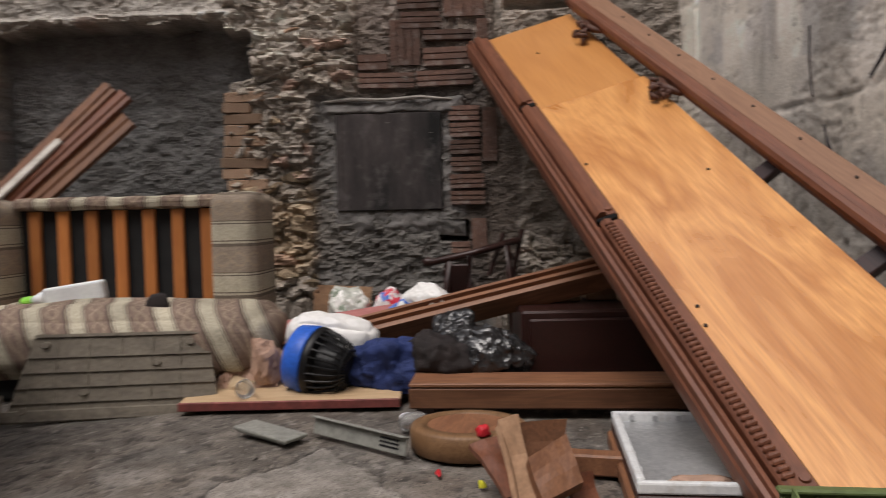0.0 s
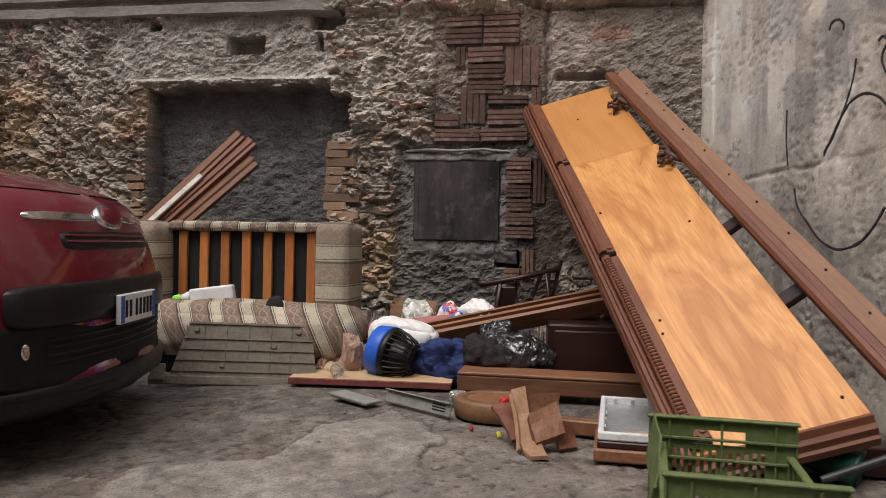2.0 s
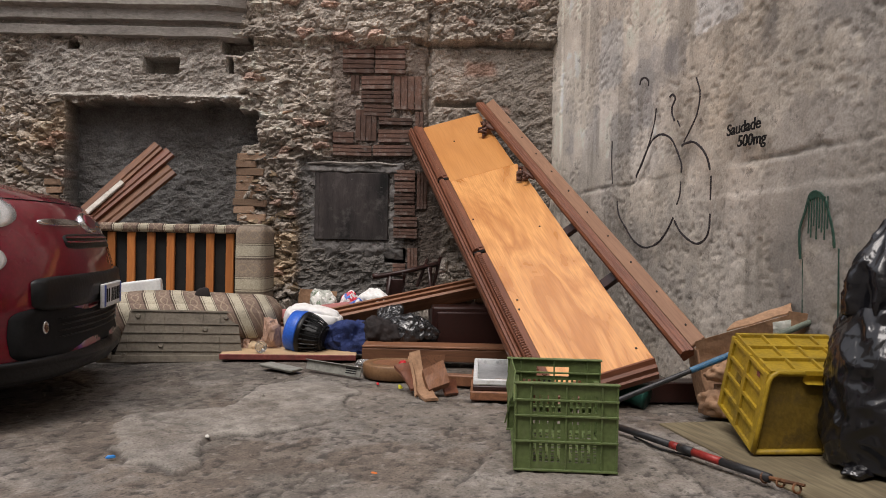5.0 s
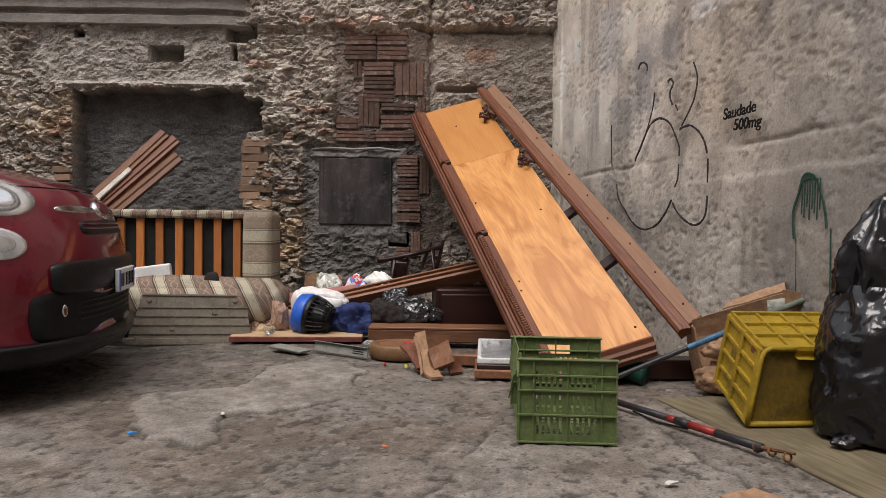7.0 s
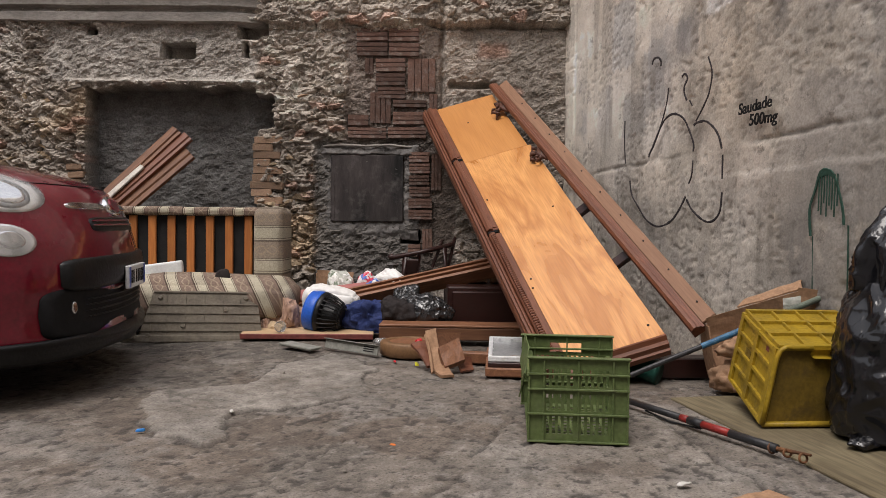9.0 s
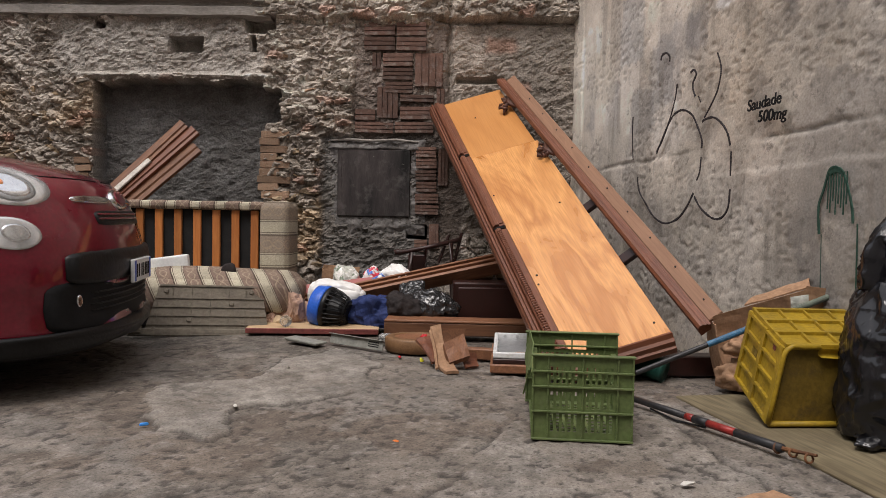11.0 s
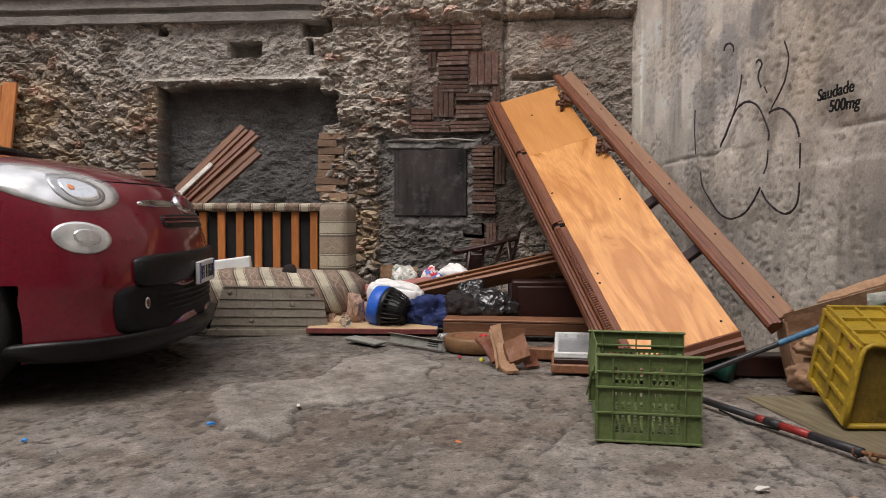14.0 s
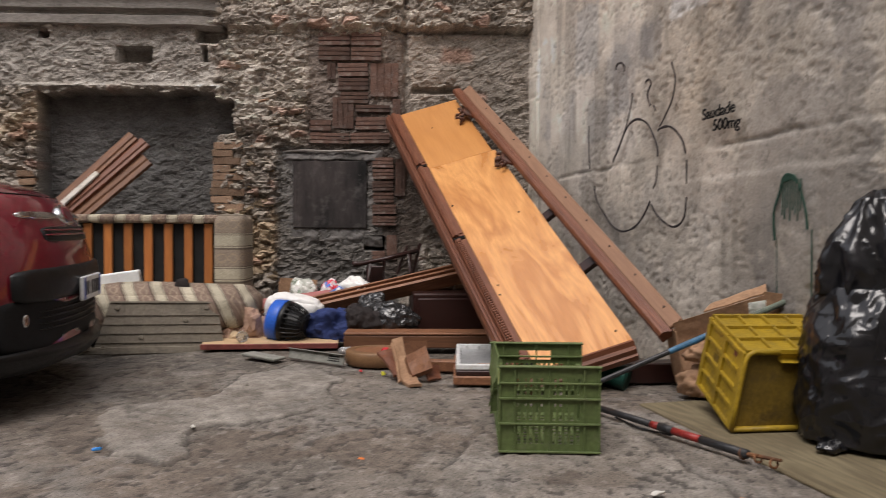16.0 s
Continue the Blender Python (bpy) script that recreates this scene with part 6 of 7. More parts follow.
heap("printed_bag", "crumpled blue and white printed plastic bag", "bag", (0.56, -1.06, 0.22, 0, 0, 0), (0.08, 0.05, 0.10), M_PRINTBAG, 14, planes=44, crease=0.06)
heap("white_bag", "crumpled white plastic carrier bag on the beam", "bag", (0.67, -1.02, 0.26, 0, 6, 0), (0.16, 0.10, 0.12), M_WHITEBAG, 15, planes=44, crease=0.07)
paper = thing("paper_bag", "torn brown paper wrapping lying by the sofa", "paper", SITE @ pose(-0.09, -1.46, 0.03))
for c4, mt in ((((0.0, 0.0, 0.0), (0.10, -0.03, 0.0), (0.09, 0.03, 0.13), (0.01, 0.02, 0.10)), M_KRAFT), (((0.08, -0.05, 0.0), (0.22, -0.02, 0.0), (0.20, 0.06, 0.17), (0.10, 0.02, 0.11)), M_KRAFT),
               (((0.01, 0.02, 0.10), (0.10, 0.02, 0.11), (0.16, 0.12, 0.13), (0.02, 0.10, 0.05)), M_KRAFT), (((0.10, 0.02, 0.11), (0.20, 0.06, 0.17), (0.22, 0.14, 0.10), (0.12, 0.12, 0.15)), M_KRAFT),
               (((0.02, -0.06, 0.0), (0.12, -0.08, 0.0), (0.13, -0.03, 0.05), (0.04, -0.02, 0.07)), M_CARDIN), (((0.20, 0.02, 0.02), (0.27, 0.0, 0.02), (0.26, 0.07, 0.14), (0.19, 0.07, 0.16)), M_KRAFT)):
    part("torn_sheet", flap(bmesh.new(), c4, 0.003, 0.018, 8), mt, paper)
for at_, sz_, sd_ in (((0.06, 0.05, 0.03), (0.10, 0.07, 0.11), 91), ((0.17, 0.02, 0.04), (0.09, 0.06, 0.13), 92), ((0.0, 0.0, 0.0), (0.06, 0.05, 0.07), 93)):
    part("crumpled_sheet", folded(sz_, sd_, 30, 4, 0.10, 0.5), M_KRAFT, paper, "", pose(*at_, 0, 12, 30 * sd_))
heap("tissue", "small crumpled white tissue", "paper", (-0.09, -1.44, 0.16, 0, 0, 20), (0.04, 0.025, 0.035), M_PAPER, 17, planes=10, level=3)
heap("tissue", "small crumpled white tissue", "paper", (-0.02, -1.50, 0.035, 0, 0, 60), (0.04, 0.03, 0.03), M_CARDIN, 18, planes=10, level=3)
heap("jacket", "crumpled royal blue jacket heaped beside the fan", "jacket", (0.59, -1.40, 0.03, 0, 0, -5), (0.25, 0.14, 0.15), M_NAVY, 21, planes=34, crease=0.13, rough=0.30)
heap("black_cloth", "crumpled dark cloth on the heap", "cloth", (0.76, -1.44, 0.09, 0, 8, -20), (0.15, 0.12, 0.13), M_DARKCLOTH, 22, planes=30, crease=0.10)
heap("black_bag", "shiny black plastic bag slumped on the drawer", "bag", (0.97, -1.42, 0.11, 0, 12, -12), (0.20, 0.13, 0.14), M_BLACKFILM, 23, planes=50, crease=0.07)
heap("black_bag", "shiny black plastic bag behind the beam", "bag", (0.82, -1.28, 0.17, 0, 6, -12), (0.14, 0.10, 0.12), M_BLACKFILM, 24, planes=50, crease=0.06)

fan = thing("fan_housing", "round blue and black plastic fan housing lying on its side", "fan", SITE @ pose(0.27, -1.46, 0.158, 0, 0, -12) @ pose(0, 0, 0, 0, 101, 0) @ Matrix.Scale(0.80, 4))
bm = tubem([(0, 0, -0.095), (0, 0, -0.087), (0, 0, 0.0), (0, 0, 0.012)], [0.15, 0.162, 0.175, 0.17], 40)
part("blue_rim", bm, M_BLUE, fan, "bright blue rim", None, True)
part("collar", tubem([(0, 0, 0.0121), (0, 0, 0.02), (0, 0, 0.05), (0, 0, 0.055)], [0.168, 0.176, 0.172, 0.165], 40), M_BLACKPL, fan, "", None, True)
part("motor_cover", tubem([(0, 0, 0.056), (0, 0, 0.09), (0, 0, 0.15), (0, 0, 0.2)], [0.115, 0.11, 0.10, 0.07], 28), M_BLACKPL, fan)
for k in range(26):
    a = 2 * math.pi * k / 26
    c_, s_ = math.cos(a), math.sin(a)
    part("grille_bar", tubem([(0.166 * c_, 0.166 * s_, 0.05), (0.155 * c_, 0.155 * s_, 0.10), (0.125 * c_, 0.125 * s_, 0.17), (0.07 * c_, 0.07 * s_, 0.21)], 0.0055, 6), M_BLACKPL, fan)
part("back_ring", tubem([(0.10 * math.cos(a), 0.10 * math.sin(a), 0.195) for a in [2 * math.pi * k / 24 for k in range(25)]], 0.006, 6), M_BLACKPL, fan)

cup = thing("clear_cup", "crushed clear plastic cup on the plywood board", "cup", SITE @ pose(0.03, -1.60, 0.075, 80, 0, 30) @ Matrix.Scale(0.85, 4))
bm = tube(bmesh.new(), [(0, 0, 0), (0, 0, 0.004), (0, 0, 0.07)], [0.03, 0.034, 0.042], 20, False)
part("wall", bm, M_CLEAR, cup, "", None, True)
part("base", tubem([(0, 0, 0), (0, 0, 0.003)], 0.03, 20), M_CLEAR, cup)
part("lip", tubem([(0.042 * math.cos(a), 0.042 * math.sin(a), 0.07) for a in [2 * math.pi * k / 24 for k in range(25)]], 0.0025, 6), M_CLEAR, cup)

# ---- loose pieces before the heap ----
st1 = thing("plastic_strip", "short grey ribbed plastic strip on the paving", "strip", SITE @ frame_at((0.165, -1.93, 0.03), (0.33, -0.17, -0.02), (0.4, 1, 0)))
part("plate", boxm((-0.05, 0, -0.006), (0.05, 0.25, 0.006), 0.003), M_PALEPL, st1)
for k in range(5):
    part("rib", boxm((-0.045 + 0.02 * k, 0.01, 0.006), (-0.039 + 0.02 * k, 0.24, 0.012), 0.001), M_PALEPL, st1)
st2 = thing("plastic_channel", "pale grey plastic channel with slots lying on the paving", "strip", SITE @ frame_at((0.42, -1.95, 0.035), (0.38, -0.25, 0.0), (0.0, 0.3, 1)))
part("web", boxm((-0.026, 0, -0.006), (0.026, 0.42, 0.004), 0.002), M_PALEPL, st2)
part("flange", boxm((0.0265, 0, -0.024), (0.032, 0.42, 0.006), 0.002), M_PALEPL, st2)
for k in range(3):
    part("slot", boxm((-0.012 + 0.012 * k, 0.31, -0.0075), (-0.006 + 0.012 * k, 0.39, -0.0062), 0.0), M_INK, st2)
gl = part("glass_jar", tubem([(0, 0, 0), (0.0, 0.02, 0), (0, 0.10, 0), (0, 0.13, 0)], [0.03, 0.045, 0.045, 0.03], 18), M_CLEAR, None, "", SITE @ pose(0.70, -1.90, 0.032, 0, 0, -60) @ Matrix.Scale(0.7, 4), True)
tagged(gl, "grubby clear plastic jar lying on its side", "jar")

drum = thing("round_drum", "brown curved wooden stool ring lying on the paving", "stool", SITE @ pose(0.945, -2.06, 0.0) @ Matrix.Diagonal((0.76, 0.76, 0.72, 1)))
bm = bmesh.new()
rings = []
for z, r in ((0.0, 0.225), (0.012, 0.24), (0.10, 0.24), (0.112, 0.228), (0.112, 0.17), (0.0, 0.17)):
    rings.append([bm.verts.new((r * math.cos(a), r * math.sin(a) * 0.9, z)) for a in [2 * math.pi * k / 48 for k in range(48)]])
for a, b in zip(rings, rings[1:] + rings[:1]):
    for k in range(48):
        bm.faces.new((a[k], a[(k + 1) % 48], b[(k + 1) % 48], b[k]))
part("ring", bm, M_BENTWOOD, drum, "brown bent-wood ring", None, True)
part("disc", tubem([(0, 0, 0.02), (0, 0, 0.108)], 0.168, 40), M_PLANK, drum, "brown inner disc")


split = thing("split_seat", "splintered brown wooden chair seat in torn pieces", "broken wood", SITE @ pose(1.04, -2.50, 0.0) @ Matrix.Diagonal((0.76, 0.76, 1.08, 1)))
part("slab", flap(bmesh.new(), [(0.02, 0.10, 0.17), (0.09, 0.12, 0.18), (0.18, -0.10, 0.0), (0.11, -0.12, 0.0)], 0.022, 0.03), M_CARD, split, "pale bare inner board")
part("slab", flap(bmesh.new(), [(0.09, 0.14, 0.16), (0.26, 0.20, 0.16), (0.24, 0.12, 0.03), (0.10, 0.06, 0.03)], 0.014, 0.01), M_PLANK, split)
part("slab", flap(bmesh.new(), [(0.12, -0.02, 0.10), (0.25, 0.08, 0.14), (0.30, -0.02, 0.05), (0.17, -0.10, 0.02)], 0.03, 0.0), M_PLANK, split, "tan block")
part("slab", flap(bmesh.new(), [(-0.08, 0.1, 0.11), (0.02, 0.16, 0.12), (0.12, -0.02, 0.02), (0.05, -0.06, 0.02)], 0.014, -0.01), M_BROWN, split, "dark varnished piece")
part("slab", flap(bmesh.new(), [(0.25, 0.02, 0.06), (0.34, 0.10, 0.05), (0.36, 0.04, 0.0), (0.28, -0.04, 0.0)], 0.014, 0.01), M_BROWN, split, "dark varnished piece")
part("slab", flap(bmesh.new(), [(0.10, -0.11, 0.02), (0.19, -0.07, 0.03), (0.24, -0.19, 0.0), (0.16, -0.21, 0.0)], 0.014, 0.01), M_CARD, split, "pale bare inner board")
part("splinter", flap(bmesh.new(), [(0.015, 0.095, 0.155), (0.03, 0.09, 0.165), (0.10, -0.13, 0.012), (0.085, -0.13, 0.0)], 0.012, 0.015), M_CARD, split, "torn splintered edge")
red = part("red_scrap", crumple((0.02, 0.018, 0.022), 31, 3, 0.3, 3, 0.4, 0.3), M_REDBIT, None, "", SITE @ pose(1.0, -2.20, 0.081), True)
tagged(red, "small red plastic scrap", "litter")
o = part("wood_offcut", boxm((-0.16, -0.03, 0), (0.16, 0.03, 0.06), 0.006), M_PLANK, None, "", SITE @ pose(1.30, -2.27, 0.0, 0, 0, -8))
tagged(o, "short orange-brown timber offcut", "wood")

# drawer with a white tray
base = thing("wooden_drawer", "shallow dark brown wooden drawer on the paving", "drawer", SITE @ frame_at((1.375, -2.64, 0.0), (0.0, 1.0, 0.0), (1, 0, 0)))
part("plinth", boxm((0.0, 0.0, 0.0), (0.36, 0.64, 0.045), 0.006), M_PLANK, base)
part("tray_bed", boxm((0.012, 0.012, 0.046), (0.35, 0.64, 0.07), 0.004), M_DARKWOOD, base)
tray = thing("enamel_tray", "white enamel tray with a foil bottom lying on the drawer", "tray", SITE @ pose(1.388, -2.62, 0.071))
part("bottom", boxm((0.02, 0.02, 0.0), (0.33, 0.60, 0.008), 0.002), M_SILVER, tray, "dented foil bottom with dirt")
for lo, hi in (((0.0, 0.0, 0.0), (0.34, 0.022, 0.03)), ((0.0, 0.598, 0.0), (0.34, 0.62, 0.036)), ((0.0, 0.0225, 0.0), (0.022, 0.5975, 0.034)), ((0.318, 0.0225, 0.0), (0.34, 0.5975, 0.034))):
    part("side", boxm(lo, hi, 0.006, 2), M_TRAY, tray)
for k in range(4):
    part("dimple", tubem([(0.06 + k * 0.07, 0.597, 0.02), (0.06 + k * 0.07, 0.592, 0.02)], 0.009, 10), M_SILVER, tray)
    part("dimple", tubem([(0.0225, 0.12 + k * 0.12, 0.02), (0.027, 0.12 + k * 0.12, 0.02)], 0.009, 10), M_SILVER, tray)
o = part("dirt_spill", crumple((0.07, 0.025, 0.008), 41, 3, 0.3, 3, 0.3, 0.2), M_KRAFT, None, "", SITE @ pose(1.55, -2.54, 0.0795), True)
tagged(o, "thin spill of brown dirt in the tray", "dirt")

# ---- green harvest crate ----
def perforated(w, h, thick, holes, taper=0.0):
    """One upright board in the x-z plane with rectangular holes through it: holes are (x0, x1, z0, z1)."""
    xs = sorted({0.0, w} | {round(q[k], 5) for q in holes for k in (0, 1)})
    zs = sorted({0.0, h} | {round(q[k], 5) for q in holes for k in (2, 3)})
    full = {}
    for i in range(len(xs) - 1):
        for j in range(len(zs) - 1):
            cx, cz = (xs[i] + xs[i + 1]) / 2, (zs[j] + zs[j + 1]) / 2
            full[i, j] = not any(a < cx < b and c < cz < d for a, b, c, d in holes)
    bm = bmesh.new()
    vs = {}

    def vert(i, j, k):
        if (i, j, k) not in vs:
            pull = taper * (1 - zs[j] / h)
            vs[i, j, k] = bm.verts.new((pull + xs[i] * (w - 2 * pull) / w, k * thick, zs[j]))
        return vs[i, j, k]

    for (i, j), on in full.items():
        if not on:
            continue
        for k in (0, 1):
            bm.faces.new([vert(i, j, k), vert(i + 1, j, k), vert(i + 1, j + 1, k), vert(i, j + 1, k)])
        for di, dj, e in ((-1, 0, ((i, j), (i, j + 1))), (1, 0, ((i + 1, j), (i + 1, j + 1))), (0, -1, ((i, j), (i + 1, j))), (0, 1, ((i, j + 1), (i + 1, j + 1)))):
            if not full.get((i + di, j + dj), False):
                a, b = e
                bm.faces.new([vert(*a, 0), vert(*b, 0), vert(*b, 1), vert(*a, 1)])
    bmesh.ops.recalc_face_normals(bm, faces=bm.faces)
    return bm


def slotted(name, w, h, parent, m, label="", handle=False, rows=((0.03, 0.095), (0.115, 0.175), (0.205, 0.265)), post=0.058, pitch=0.021, ribs=(0.0, 0.1, 0.19, 0.245)):
    """A slotted crate side with its raised ribs and rolled rim."""
    holes = []
    for za, zb in rows:
        if handle and zb > h - 0.09:
            continue
        x = post
        while x + pitch < w - post:
            if not (abs(x + pitch / 2 - w / 2) < 0.013):
                holes.append((x + 0.004, x + pitch - 0.006, za, zb))
            x += pitch
    if handle:
        holes.append((w * 0.31, w * 0.66, h - 0.075, h - 0.035))
        x = post
        while x + pitch < w - post:
            holes.append((x + 0.004, x + pitch - 0.006, h - 0.135, h - 0.09))
            x += pitch
    p = part(name, perforated(w, h, 0.006, holes, 0.006), M_GREEN, parent, label, m)
    for z in ribs:
        part("rib", boxm((-0.002, -0.011, z), (w + 0.002, -0.0005, z + 0.007), 0.001), M_GREEN, p)
    for x in (0.0, post - 0.006, w / 2 - 0.003, w - post, w - 0.006):
        part("upright_rib", boxm((x, -0.008, 0.008), (x + 0.006, -0.0004, h - 0.012), 0.001), M_GREEN, p)
    part("rim", boxm((-0.005, -0.012, h - 0.008), (w + 0.005, 0.010, h + 0.001), 0.003), M_GREEN, p)
    return p


CW, CD, CH = 0.352, 0.50, 0.31
crate = thing("green_crate", "worn olive-green slatted plastic harvest crate on the paving", "crate", pose(1.312, -3.672, 0.0, 0, 0, -4.0) @ Matrix.Diagonal((0.985, 1.05, 0.965, 1)))
slotted("end_panel", CW, CH, crate, None)
slotted("end_panel", CW + 0.03, CH - 0.002, crate, pose(-0.015, CD + 0.02, 0, 0, 0, 0), "end with a hand hole", True)
slotted("side_panel", CD - 0.02, CH * 0.72, crate, Matrix(((0, 1, 0, CW - 0.006), (1, 0, 0, 0.012), (0, 0, 1, 0), (0, 0, 0, 1))), "broken lower side", rows=((0.03, 0.095), (0.115, 0.175)), ribs=(0.0, 0.1))
slotted("side_panel", CD - 0.03, CH * 0.78, crate, Matrix(((0.03, 1, 0, 0.004), (1, -0.03, 0, 0.012), (0, 0, 1, 0), (0, 0, 0, 1))) @ Matrix.Scale(-1, 4, (0, 1, 0)), "broken lower side", rows=((0.03, 0.095), (0.115, 0.175)), ribs=(0.0, 0.1, 0.19))
fl = [(0.015 + 0.04 * a, 0.045 + 0.04 * a, 0.02 + 0.046 * b_, 0.055 + 0.046 * b_) for a in range(8) for b_ in range(10)]
part("floor_grid", perforated(CW, CD, 0.006, fl), M_GREEN, crate, "", Matrix(((1, 0, 0, 0), (0, 0, 1, 0.006), (0, 1, 0, 0.001), (0, 0, 0, 1))))
part("bent_flap", flap(bmesh.new(), [(-0.022, CD - 0.02, 0.20), (0.0, CD + 0.0, 0.315), (-0.008, 0.22, 0.20), (-0.03, 0.24, 0.10)], 0.005, 0.015), M_GREEN, crate, "torn bent side flap")

# ---- yellow crate on its side ----
YB = Vector((2.216, -3.452, 0.016))
ycr = thing("yellow_crate", "broken yellow plastic crate tipped on its side on a board", "crate", Matrix.Translation(YB))
Y_E, Y_C, Y_D = Vector((0, 0, 0)), Vector((0.047, -0.02, 0.29)), Vector((0.022, 0.40, 0.092))
Y_F, Y_G = Vector((0.45, 0.04, 0.0)), Vector((0.48, 0.03, 0.285))


def ymap(u, v, w):
    """Crate space to place: u across, v into depth, w up."""
    low_, up_ = Y_E.lerp(Y_F, u), Y_C.lerp(Y_G, u)
    return low_.lerp(up_, w) + Y_D * v


def ybox(name, lo, hi, label="", mt=None, bend=0.0):
    """A block in crate space, bent with the crate."""
    bm = bmesh.new()
    made = bmesh.ops.create_cube(bm, size=1.0)
    bmesh.ops.subdivide_edges(bm, edges=bm.edges, cuts=2, use_grid_fill=True)
    for v in bm.verts:
        q = [lo[k] + (v.co[k] + 0.5) * (hi[k] - lo[k]) for k in range(3)]
        v.co = ymap(*q) + Vector((0, bend * math.sin(math.pi * q[0]) * math.sin(math.pi * q[2]), 0))
    bmesh.ops.recalc_face_normals(bm, faces=bm.faces)
    return part(name, bm, mt or M_YELLOW, ycr, label)


ybox("side_panel", (0.0, 0, 0), (0.015, 1, 1))
ybox("side_panel", (0.016, 0, 0.975), (0.984, 1, 1))
ybox("side_panel", (0.016, 0, 0.0), (0.984, 1, 0.022))
ybox("side_panel", (0.985, 0, 0), (1.0, 1, 1))
ybox("bottom", (0.018, 0.02, 0.024), (0.98, 0.035, 0.972), "stained torn bottom, darkened for shade", M_YELLOWDIRTSHADE, -0.008)
for k in range(5):
    w0 = 0.0 + k * 0.237
    ybox("rib", (-0.026, 0, w0), (-0.001, 1, w0 + 0.04))
for k in range(3):
    v0 = 0.0 + k * 0.46
    ybox("upright_rib", (-0.025, v0, 0.0), (-0.0008, v0 + 0.075, 1.0))
for k in range(4):
    v0 = 0.0 + k * 0.315
    ybox("rib", (0.0, v0, 1.001), (1.0, v0 + 0.045, 1.045))
for k in range(5):
    u0 = 0.0 + k * 0.245
    ybox("upright_rib", (u0, 0.0, 1.0008), (u0 + 0.022, 1.0, 1.04))
part("rim", tubem([ymap(-0.005, -0.015, w) for w in (0.0, 0.3, 0.6, 0.88)] + [ymap(0.01, -0.015, 0.98), ymap(0.06, -0.015, 1.03)] + [ymap(u, -0.015, 1.02) for u in (0.15, 0.3)], 0.010, 8), M_YELLOW, ycr, "thick rolled rim", None, True)
part("rim", tubem([ymap(u, -0.012, 0.0) for u in (0.0, 0.5, 1.0)], 0.010, 8), M_YELLOW, ycr, "thick rolled rim", None, True)
part("torn_lip", flap(bmesh.new(), [ymap(0.3, -0.02, 1.0), ymap(0.95, -0.02, 1.0), ymap(0.95, -0.03, 0.86), ymap(0.32, -0.05, 0.9)], 0.005, 0.02, 8), M_YELLOW, ycr, "torn sagging lip")
ybox("hand_hole", (-0.0045, 0.60, 0.50), (-0.0012, 0.74, 0.62), "dirty moulded grip recess in shade-darkened colour", M_YELLOWDIRTSHADE)
ybox("logo_patch", (-0.0035, 0.20, 0.84), (-0.001, 0.27, 0.90), "faded red mark", M_REDEDGE)

mat_ = part("weathered_sheet", boxm((0.0, 0.0, 0.0), (0.9, 1.35, 0.014), 0.004), M_WEATHERED, None, "", frame_at((2.01, -2.96, 0.0), (0.205, -1.0, 0.0), (1.0, 0.205, 0.0)))
tagged(mat_, "weathered olive-brown plywood sheet lying on the ground", "board")

# ---- big black bin bag ----
def sack_mesh(profile, seed, folds, creases, squash=0.85, steps=190, turns=170):
    """A plastic sack: rings of a profile (height, radius) with upright folds and slanting creases."""
    hs_, rs_ = [p[0] for p in profile], [p[1] for p in profile]
    bm = bmesh.new()
    rows = []
    for i in range(steps + 1):
        z = hs_[0] + (hs_[-1] - hs_[0]) * i / steps
        r0 = float(np.interp(z, hs_, rs_))
        row = []
        for k in range(turns):
            a = 2 * math.pi * k / turns
            d = Vector((math.cos(a), math.sin(a), 0))
            n1 = 1 - 2 * abs(noise.noise(Vector((d.x * 2.2, d.y * 2.2, z * 1.1 + seed))))
            n2 = 1 - 2 * abs(noise.noise(Vector((d.x * 3 + z * 2.5, d.y * 3 - z * 3.5, z * 5 + seed * 2))))
            n3 = 1 - 2 * abs(noise.noise(Vector((d.x * 9, d.y * 9, z * 9 + seed * 3))))
            n4 = noise.noise(Vector((d.x * 1.3, d.y * 1.3, z * 2.0 + seed * 5)))
            n5 = 1 - 2 * abs(noise.noise(Vector((d.x * 5 - z * 6, d.y * 5 + z * 4, z * 12 + seed * 7))))
            r = r0 * (1 + folds * (n1 - 0.5) + creases * (n2 - 0.5) + 0.02 * (n3 - 0.5) + 0.035 * (n5 - 0.5) + 0.05 * n4)
            row.append(bm.verts.new((d.x * r, d.y * r * squash, z + 0.02 * n4)))
        rows.append(row)
    for a, b in zip(rows, rows[1:]):
        for k in range(turns):
            bm.faces.new((a[k], a[(k + 1) % turns], b[(k + 1) % turns], b[k]))
    bm.faces.new(rows[0][::-1])
    bm.faces.new(rows[-1])
    return bm


bag = thing("bin_bag", "tall black plastic bin bag knotted at the top", "bag", pose(2.775, -3.56, 0.014, 0, -3, -3) @ Matrix.Scale(0.95, 4))
part("sack", sack_mesh([(0.0, 0.30), (0.02, 0.345), (0.12, 0.36), (0.3, 0.345), (0.42, 0.325), (0.5, 0.295), (0.56, 0.262), (0.60, 0.235)], 3.0, 0.06, 0.06), M_BLACKBAG, bag, "", None, True)
part("neck", sack_mesh([(0.56, 0.225), (0.62, 0.228), (0.68, 0.215), (0.76, 0.18), (0.84, 0.12), (0.92, 0.07), (0.95, 0.02)], 9.0, 0.25, 0.22, 0.7, 90, 90), M_BLACKBAG, bag, "gathered twisted neck", pose(-0.03, 0.0, 0), True)
